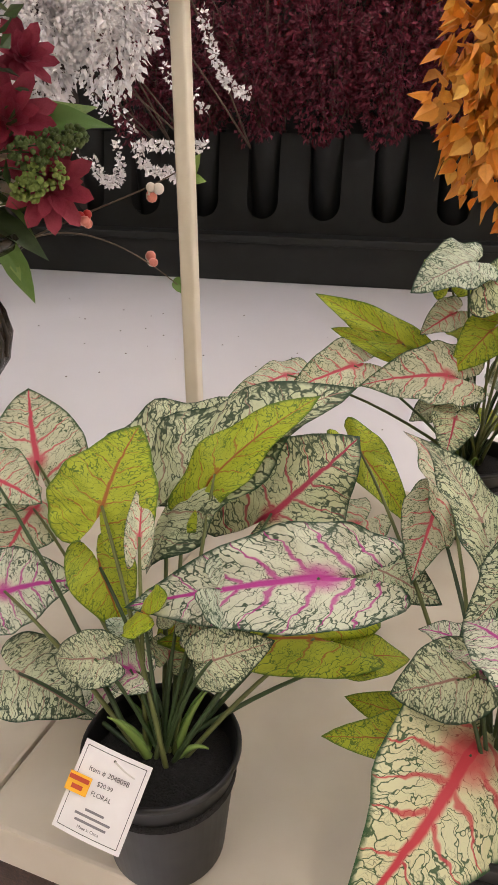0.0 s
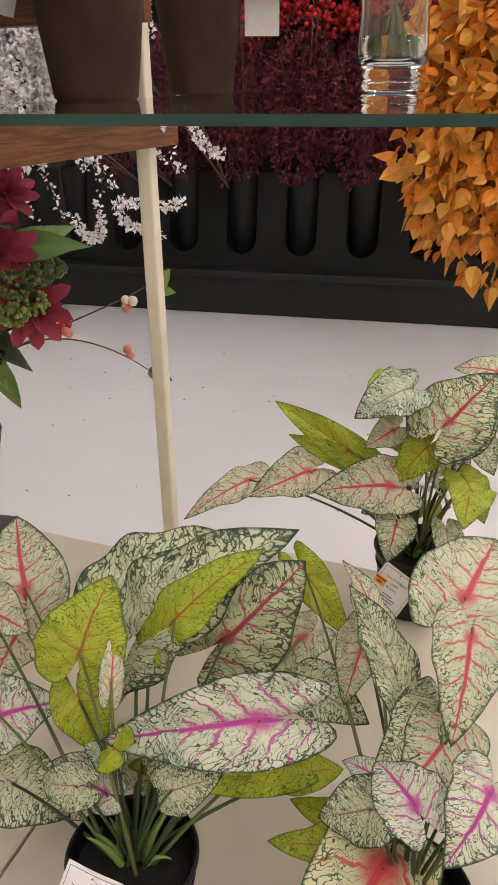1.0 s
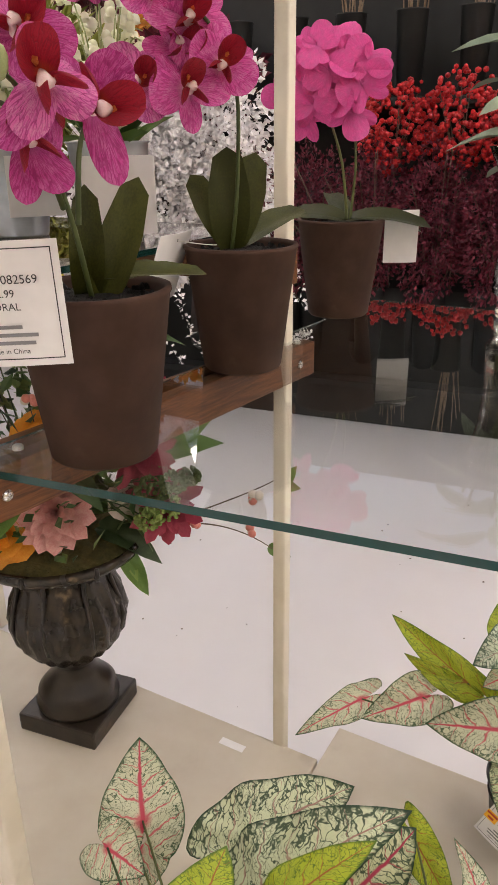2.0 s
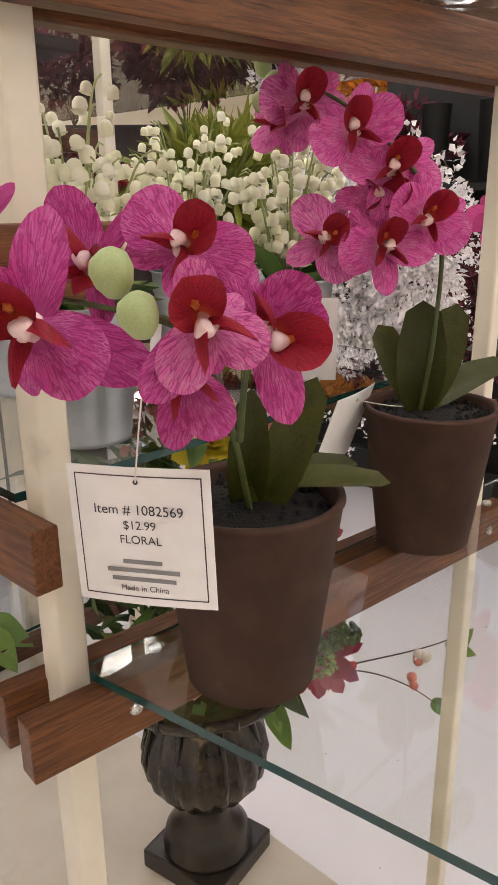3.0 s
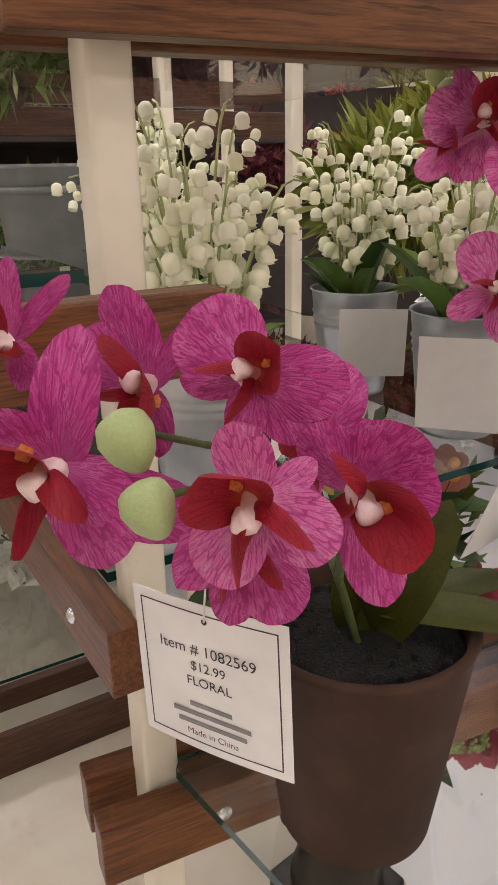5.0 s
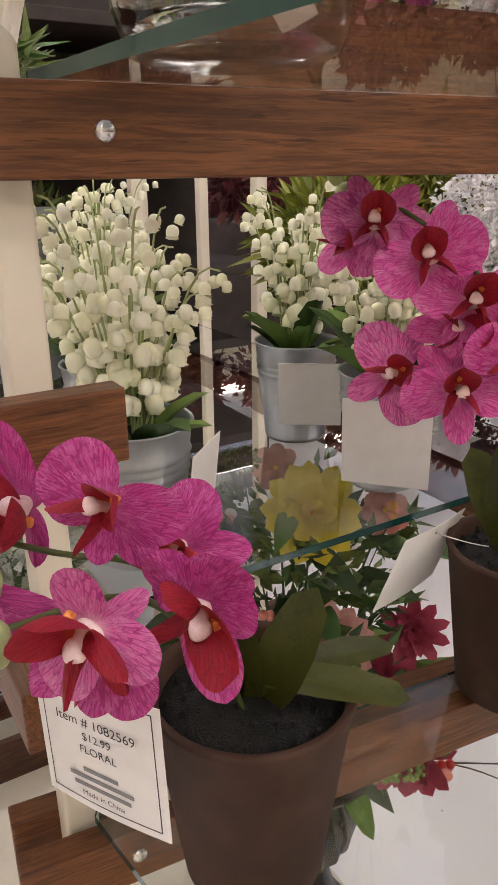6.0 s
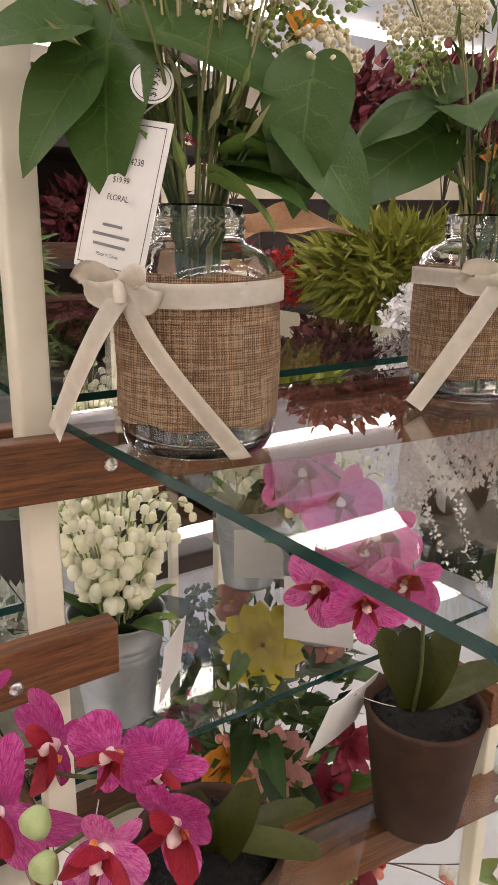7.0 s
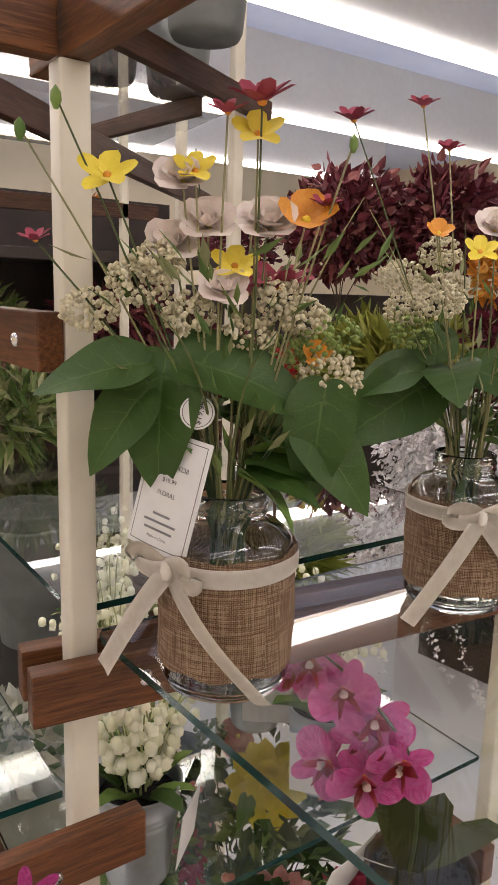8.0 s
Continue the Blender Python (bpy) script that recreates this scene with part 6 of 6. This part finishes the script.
# ---- black rack behind, with bucket slots ----
rack = thing("bucket_rack", "black metal floral rack with a row of bucket slots", "rack", (-0.95, 2.775, 0), 7.5)
part("kick_base", boxed(-1.05, 1.75, 0.0, 0.75, 0, 0.155, 0.006), BLACK_RACK, rack, smooth=False)
part("ledge", boxed(-1.05, 1.75, -0.035, 0.08, 0.156, 0.186, 0.006), BLACK_RACK, rack, "projecting black ledge", smooth=False)
# black panel added so that nothing bright shows behind the rack
part("back_panel", boxed(-1.05, 1.75, 0.70, 0.73, 0.156, 2.25), BLACK_RACK, rack, smooth=False)
part("upper_shelf", boxed(-1.05, 1.75, 0.28, 0.70, 1.215, 1.245, 0.004), BLACK_RACK, rack, "upper black shelf", smooth=False)
PITCH, HW, Z0, Z1 = 0.243, 0.062, 0.235, 0.545
PX = [-0.98 + PITCH * i for i in range(11)]


def slant(x, z):
    return (x, 0.05 + 0.20 * (z - 0.186), z)


for i, cx in enumerate(PX):
    bm = bmesh.new()
    # panel with a rounded opening: left and right halves meet under the arc
    xl, xr = cx - PITCH / 2, cx + PITCH / 2
    arcpts = [(cx + HW * math.cos(a), Z0 + HW + HW * math.sin(a)) for a in [math.pi + math.pi * k / 12 for k in range(13)]]
    inner = [(cx - HW, Z1)] + arcpts + [(cx + HW, Z1)]
    outer = [(xl, Z1)] + [(xl + (xr - xl) * k / 12, 0.186) for k in range(13)] + [(xr, Z1)]
    iv = [bm.verts.new(slant(*p)) for p in inner]
    ov = [bm.verts.new(slant(*p)) for p in outer]
    for k in range(len(iv) - 1):
        bm.faces.new((ov[k], ov[k + 1], iv[k + 1], iv[k]))
    bmesh.ops.solidify(bm, geom=bm.faces[:], thickness=0.006)
    part("slotted_panel", bm, RACK_GREY, rack, "charcoal panel with a rounded opening", smooth=False)
BUCKET = mesh_of(lathe([(0, 0), (0.05, 0), (0.055, 0.005), (0.072, 0.36), (0.075, 0.365), (0.070, 0.36), (0.05, 0.01), (0, 0.01)], 32), BLACK_RACK, True, "bucket")
for cx in PX:
    hang("bucket", BUCKET, rack, "black plastic bucket in its slot", pose(cx, 0.165, 0.187))
for cx in PX:
    hang("bucket", BUCKET, rack, "black plastic bucket on the upper shelf", pose(cx + 0.05, 0.42, 1.246) @ Matrix.Scale(0.85, 4))

RK = rack.matrix_basis
WINE = leafy("wine_red_foliage", (0.075, 0.006, 0.016), (0.26, 0.028, 0.060), 0.55)
WINE2 = leafy("burgundy_foliage", (0.10, 0.010, 0.020), (0.26, 0.045, 0.070), 0.5, (0.36, 0.12, 0.11))
ORANGE_L = leafy("orange_foliage", (0.76, 0.25, 0.018), (0.92, 0.55, 0.09), 0.5, (0.82, 0.28, 0.02))
SILVER = Net("silver_glitter")
SILVER_MAT = SILVER.done(SILVER.mix(SILVER.island(), (0.80, 0.76, 0.76), (0.98, 0.97, 0.97)), 0.35, 0.1)
BERRY_L = leafy("red_berry_spray", (0.42, 0.008, 0.012), (0.72, 0.025, 0.03), 0.35)


def shrub(name, label, at, r, n, size, mat, seed, long=1.6, twigs=9, base=None, hollow=0.3, down=0.0, cat="silk shrub", group=""):
    ob = thing(name, label, cat, at, group=group)
    me = cloud("foliage", n, blob_place((0, 0, 0), r, hollow, down), size, seed, long, mat, full=mat in (ORANGE_L, WINE2))
    tagged(hang("foliage", me, ob), kind="stuff")
    q = random.Random(seed)
    root = Vector(base) - Vector(at) if base else Vector((0, 0, -r[2] * 1.2))
    for i in range(twigs):
        t = Vector((q.uniform(-0.8, 0.8) * r[0], q.uniform(-0.8, 0.8) * r[1], q.uniform(-0.1, 0.8) * r[2]))
        part("twig", tube(bezier([root, root.lerp(t, 0.5) + Vector((0, 0, 0.2 * r[2])), t], 6), 0.004, 0.0015, 5), TWIG, ob)
    return ob


q = random.Random(3)
for i, cx in enumerate(PX):
    if cx < -0.55:
        continue
    p = RK @ Vector((cx, 0.10, 0.80))
    b = RK @ Vector((cx, 0.165, 0.45))
    shrub("wine_shrub", "dark wine red silk heather in a black bucket", tuple(p), (0.19, 0.24, 0.34), 4200, 0.020, WINE, 200 + i, 1.7, 10, tuple(b), 0.15, 0.1, group="wine shrubs in the rack")
for i, (x, z) in enumerate(((0.06, 1.14), (0.30, 1.16), (0.52, 1.12), (0.74, 1.15), (0.98, 1.13))):
    p = RK @ Vector((x, 0.12, z))
    ob = thing("berry_bush", "bunch of glossy red berries over the rack", "berry bush", tuple(p), group="red berry bunches")
    rr = random.Random(50 + i)
    bm = bmesh.new()
    for _ in range(430):
        v = Vector((rr.gauss(0, 1), rr.gauss(0, 1), rr.gauss(0, 1))).normalized() * rr.uniform(0.6, 1)
        s = rr.uniform(0.007, 0.011)
        lathe([(0, s), (s * 0.75, s * 0.65), (s, 0), (s * 0.75, -s * 0.65), (0, -s)], 8, bm, (v.x * 0.15, v.y * 0.15, v.z * 0.18))
    tagged(part("berry_mass", bm, BERRY_L, ob), kind="stuff")
    for k in range(8):
        t = Vector((rr.uniform(-0.1, 0.1), rr.uniform(-0.1, 0.1), rr.uniform(-0.1, 0.12)))
        part("twig", tube([Vector((0, 0.03, -0.62)), Vector((0, 0, -0.2)), t], 0.003, 0.0015, 5), TWIG, ob)
STRAW = plain("dried_reed", (0.20, 0.13, 0.08), (0.33, 0.24, 0.16), 60, 0.8, 0.2)
for i, cx in enumerate(PX[3:]):
    p = RK @ Vector((cx + 0.05, 0.42, 1.25))
    ob = thing("reed_bundle", "bundle of dried brown reeds in a black bucket", "dried reeds", tuple(p), group="reed bundles")
    rr = random.Random(90 + i)
    for k in range(12):
        part("reed", tube([(rr.uniform(-0.03, 0.03), rr.uniform(-0.03, 0.03), 0.0095), (rr.uniform(-0.08, 0.08), rr.uniform(-0.08, 0.08), rr.uniform(0.5, 0.7))], 0.004, 0.002, 5), STRAW, ob)

# orange birch foliage and silver glitter sprays that hang over the rack
for i, (p, r, n) in enumerate((((-0.075, 2.16, 0.78), (0.20, 0.17, 0.42), 520), ((0.08, 2.12, 0.70), (0.20, 0.18, 0.44), 520), ((0.20, 2.2, 1.0), (0.26, 0.2, 0.32), 420), ((-0.02, 2.2, 1.02), (0.18, 0.16, 0.25), 300))):
    shrub("orange_birch_spray", "orange and amber silk birch leaves hanging over the rack", p, r, int(n * 1.35), 0.053, ORANGE_L, 300 + i, 1.35, 8, (p[0] + 0.1, 2.85, 0.5), 0.25, 0.7, group="orange birch sprays")
for i, (p, r, n) in enumerate((((-1.42, 2.10, 0.92), (0.24, 0.20, 0.36), 3400), ((-1.18, 2.15, 1.0), (0.18, 0.18, 0.40), 2900), ((-1.55, 1.95, 0.80), (0.2, 0.16, 0.26), 1900), ((-1.50, 2.1, 1.13), (0.28, 0.2, 0.25), 2800))):
    ob = shrub("silver_glitter_spray", "silver white glitter garland spray hanging over the rack", p, r, n, 0.026, SILVER_MAT, 320 + i, 1.5, 2, (p[0] + 0.2, 2.75, 0.5), 0.2, 0.6, group="silver glitter sprays")
    rr = random.Random(400 + i)
    for k in range(9):
        a = Vector((rr.uniform(-0.6, 0.9) * r[0], rr.uniform(-0.8, 0) * r[1], rr.uniform(-0.2, 0.7) * r[2]))
        pts = bezier([a, a + Vector((rr.uniform(0.02, 0.12), -0.05, 0.02)), a + Vector((rr.uniform(0.02, 0.16), -0.05, -rr.uniform(0.1, 0.25))), a + Vector((rr.uniform(0.08, 0.24), -0.05, -rr.uniform(0.16, 0.36)))], 16)
        path = random.Random(k)

        def along(q2, pts=pts):
            p0 = pts[q2.randrange(len(pts))]
            v = Vector((q2.gauss(0, 1), q2.gauss(0, 1), q2.gauss(0, 1))).normalized()
            return p0 + v * 0.007, v
        tagged(hang("garland", cloud("garland", 150, along, 0.014, k + 10 * i, 1.4, SILVER_MAT), ob), kind="stuff")

GARLANDS = ([(-0.814, 1.978, 0.881), (-0.798, 1.991, 0.8), (-0.767, 2.007, 0.68), (-0.703, 2.032, 0.687)], [(-0.985, 1.896, 0.555), (-0.925, 1.929, 0.58), (-0.872, 1.954, 0.53), (-0.814, 1.982, 0.563)],
            [(-0.972, 1.902, 0.548), (-0.953, 1.906, 0.45), (-0.906, 1.934, 0.53), (-0.869, 1.947, 0.463)], [(-1.082, 1.835, 0.531), (-1.045, 1.852, 0.42), (-1.0, 1.873, 0.47), (-1.024, 1.874, 0.563)])
for i, g in enumerate(GARLANDS):
    gp = [q - Vector(ob.location) for q in bezier(g, 24)]

    def beside(q2, pts=gp):
        k = q2.uniform(0, len(pts) - 1.001)
        v = Vector((q2.gauss(0, 1), q2.gauss(0, 1), q2.gauss(0, 1))).normalized()
        return pts[int(k)].lerp(pts[int(k) + 1], k % 1) + v * 0.009, v
    tagged(hang("garland", cloud("garland", 260, beside, 0.013, 60 + i, 1.3, SILVER_MAT), ob), kind="stuff")

# ---- rest of the store, far off ----
TABLE_DARK = plain("dark_gondola", (0.03, 0.022, 0.02), (0.06, 0.045, 0.04), 9, 0.6, 0.1)
far = thing("backdrop_gondola", "dark store gondola shelves with silk plants", "gondola", (-3.6, 3.2, 0), 43)
part("gondola_body", boxed(-1.5, 1.5, -0.35, 0.35, 0, 1.0, 0.01), TABLE_DARK, far, smooth=False)
part("gondola_wing", boxed(-1.45, -0.8, 0.36, 1.6, 0, 1.66, 0.01), TABLE_DARK, far, smooth=False)
part("gondola_top", boxed(-1.5, 1.5, -0.05, 0.35, 1.001, 1.62, 0.01), TABLE_DARK, far, smooth=False)
for i, (p, r, n, s, mt, lab, nm) in enumerate((
        ((-3.25, 3.15, 2.02), (0.45, 0.40, 0.36), 2200, 0.07, WINE2, "burgundy silk shrub far across the aisle", "burgundy_shrub"), ((-2.85, 3.55, 2.05), (0.40, 0.40, 0.34), 1700, 0.07, WINE2, "burgundy silk shrub far across the aisle", "burgundy_shrub"),
        ((-3.75, 2.75, 1.9), (0.3, 0.3, 0.22), 700, 0.06, WINE, "dark silk shrub far across the aisle", "dark_shrub"), ((-2.45, 2.78, 1.26), (0.50, 0.42, 0.26), 3600, 0.13, leafy("lime_grass", (0.20, 0.23, 0.02), (0.46, 0.46, 0.09)), "lime green grass bush on the far gondola", "grass_bush"),
        ((-2.80, 2.45, 1.22), (0.16, 0.16, 0.16), 700, 0.03, BERRY_L, "red silk flower bunch on the far gondola", "red_bunch"), ((-2.05, 3.2, 1.35), (0.4, 0.35, 0.3), 1600, 0.06, WINE, "wine red shrub on the far gondola", "dark_shrub"),
        ((-2.35, 3.55, 1.75), (0.25, 0.25, 0.2), 500, 0.06, ORANGE_L, "orange silk foliage on the far gondola", "orange_bush"), ((-3.9, 1.75, 1.95), (0.25, 0.25, 0.22), 500, 0.07, ORANGE_L, "orange silk foliage far beyond the shelves", "orange_bush"),
        ((-0.77, 0.90, 1.185), (0.10, 0.06, 0.075), 700, 0.06, leafy("fern_green", (0.14, 0.18, 0.015), (0.34, 0.36, 0.05)), "yellow green fern behind the lily buckets", "fern"), ((-1.10, 0.56, 1.39), (0.10, 0.09, 0.07), 500, 0.06, GRASS, "green grass plant on the neighbouring shelf", "grass_plant"),
        ((-3.1, 2.2, 1.25), (0.35, 0.3, 0.2), 1200, 0.06, WINE2, "pink and burgundy flowers on the far gondola", "burgundy_shrub"))):
    shrub(nm, lab, p, r, n, s, mt, 500 + i, 5.0 if "grass" in nm or nm == "fern" else 1.7, 6, (p[0], p[1], max(p[2] - r[2] * 1.4, 0.0)), 0.2)
# grey pots on the upper glass of the second shelf
GREY_POT = plain("grey_pot", (0.14, 0.15, 0.15), (0.22, 0.23, 0.23), 20, 0.5, 0.1)
for p in ((-0.985, 0.86, 2.003), (-1.30, 0.82, 2.003), (-1.30, 0.98, 2.003)):
    gp = thing("grey_planter", "grey tapered planter on the upper glass shelf", "planter", p, group="grey planters")
    part("planter_body", lathe([(0, 0), (0.055, 0), (0.06, 0.01), (0.075, 0.16), (0.07, 0.16), (0.05, 0.02), (0, 0.02)], 32), GREY_POT, gp)
# paper scrap on the platform
solid("paper_scrap", boxed(-0.022, 0.022, -0.007, 0.007, 0, 0.0006), PAPER, "small torn white paper scrap on the platform", "paper scrap", (-0.41, 0.845, PZ + 0.0002))


# ---- neighbouring bay ----
for x, top in ((-1.312, ZA), (-1.240, 0.325)):
    rail(unit, (x, 0.30), (x, 1.16), top, True)
glass_shelf(unit, [(-2.0, 0.32), (-1.253, 0.32), (-1.253, 1.1), (-2.0, 1.1)], 0.325, shade=True)
part("back_board", boxed(-1.195, -1.180, 0.32, 0.88, 0.181, 0.268), WOOD_DARK, unit, "brown board closing the next bay", smooth=False)
ivy = thing("leaf_spray", "bright green silk leaf spray hanging over the low rail", "leaf spray", (-1.27, 0.74, 0.332))
for k, (a, b) in enumerate((((0.02, 0.0, 0.02), (0.075, 0.03, -0.045)), ((0.0, 0.02, 0.03), (0.06, 0.075, -0.01)), ((0.0, -0.02, 0.03), (0.055, -0.075, -0.01)))):
    part("leaf", blade(HEARTLET, 7, 32, droop=0.3, fold=0.25, wave=0.04, waves=5, phase=k), GREEN_LIGHT, ivy, m=aim(a, b, (0.7, -0.1, 0.7), 0, 0.85))
    part("stem", tube(arc((-0.03, 0, 0.002), a, 0.012), 0.0018, 0.001, 6), STEM, ivy)
gb = thing("grey_bucket", "large empty dark grey bucket on the glass shelf", "bucket", (-1.10, 0.585, ZC + GT))
part("bucket_body", lathe([(0, 0), (0.05, 0), (0.054, 0.004), (0.070, 0.232), (0.074, 0.236), (0.074, 0.242), (0.068, 0.240), (0.050, 0.01), (0, 0.008)], 40), GREY_POT, gb)
part("rim_band", lathe([(0.0695, 0.205), (0.0725, 0.207), (0.0730, 0.213), (0.0705, 0.215), (0.0695, 0.205)], 40), GREY_POT, gb, "raised grey band under the rim")
# dark gondola and its bunches are added to cover the bright wall beyond
gd = thing("backdrop_gondola", "added dark brown backdrop gondola with silk greenery, covering the bright wall", "gondola", (-2.75, 0.9, 0))
for z0, z1 in ((0, 0.5), (0.9, 0.94), (1.3, 1.34), (1.7, 1.74)):
    part("shelf_board", boxed(-0.3, 0.3, -1.6, 1.0, z0, z1, 0.004), TABLE_DARK, gd, smooth=False)
part("back_panel", boxed(-0.32, -0.301, -1.6, 1.0, 0, 2.0), TABLE_DARK, gd, smooth=False)
for i, (y, z, mt, lab) in enumerate(((-0.4, 1.08, GRASS, "green silk grass on the gondola shelf"), (0.35, 1.07, WINE2, "burgundy silk bunch on the gondola shelf"), (1.1, 1.08, GRASS, "green silk grass on the gondola shelf"), (-0.1, 1.49, GRASS, "green silk grass on the gondola shelf"), (0.8, 1.49, GRASS, "green silk grass on the gondola shelf"), (1.5, 1.49, WINE2, "burgundy silk bunch on the gondola shelf"), (0.1, 0.66, GRASS, "green silk grass low on the gondola"), (1.2, 0.66, GRASS, "green silk grass low on the gondola"))):
    shrub("silk_bunch", lab, (-2.7, y, z), (0.25, 0.34, 0.15), 800, 0.07, mt, 700 + i, 3.0, 5, (-2.7, y, z - 0.14), 0.1, group="silk bunches on the gondola")
shrub("white_bunch", "white silk flowers with green leaves on the low glass shelf", (-1.60, 0.62, 0.46), (0.2, 0.22, 0.12), 500, 0.05, leafy("white_green", (0.62, 0.62, 0.52), (0.75, 0.74, 0.66), 0.5, (0.06, 0.16, 0.03)), 720, 1.5, 5, (-1.6, 0.62, 0.345), 0.1)
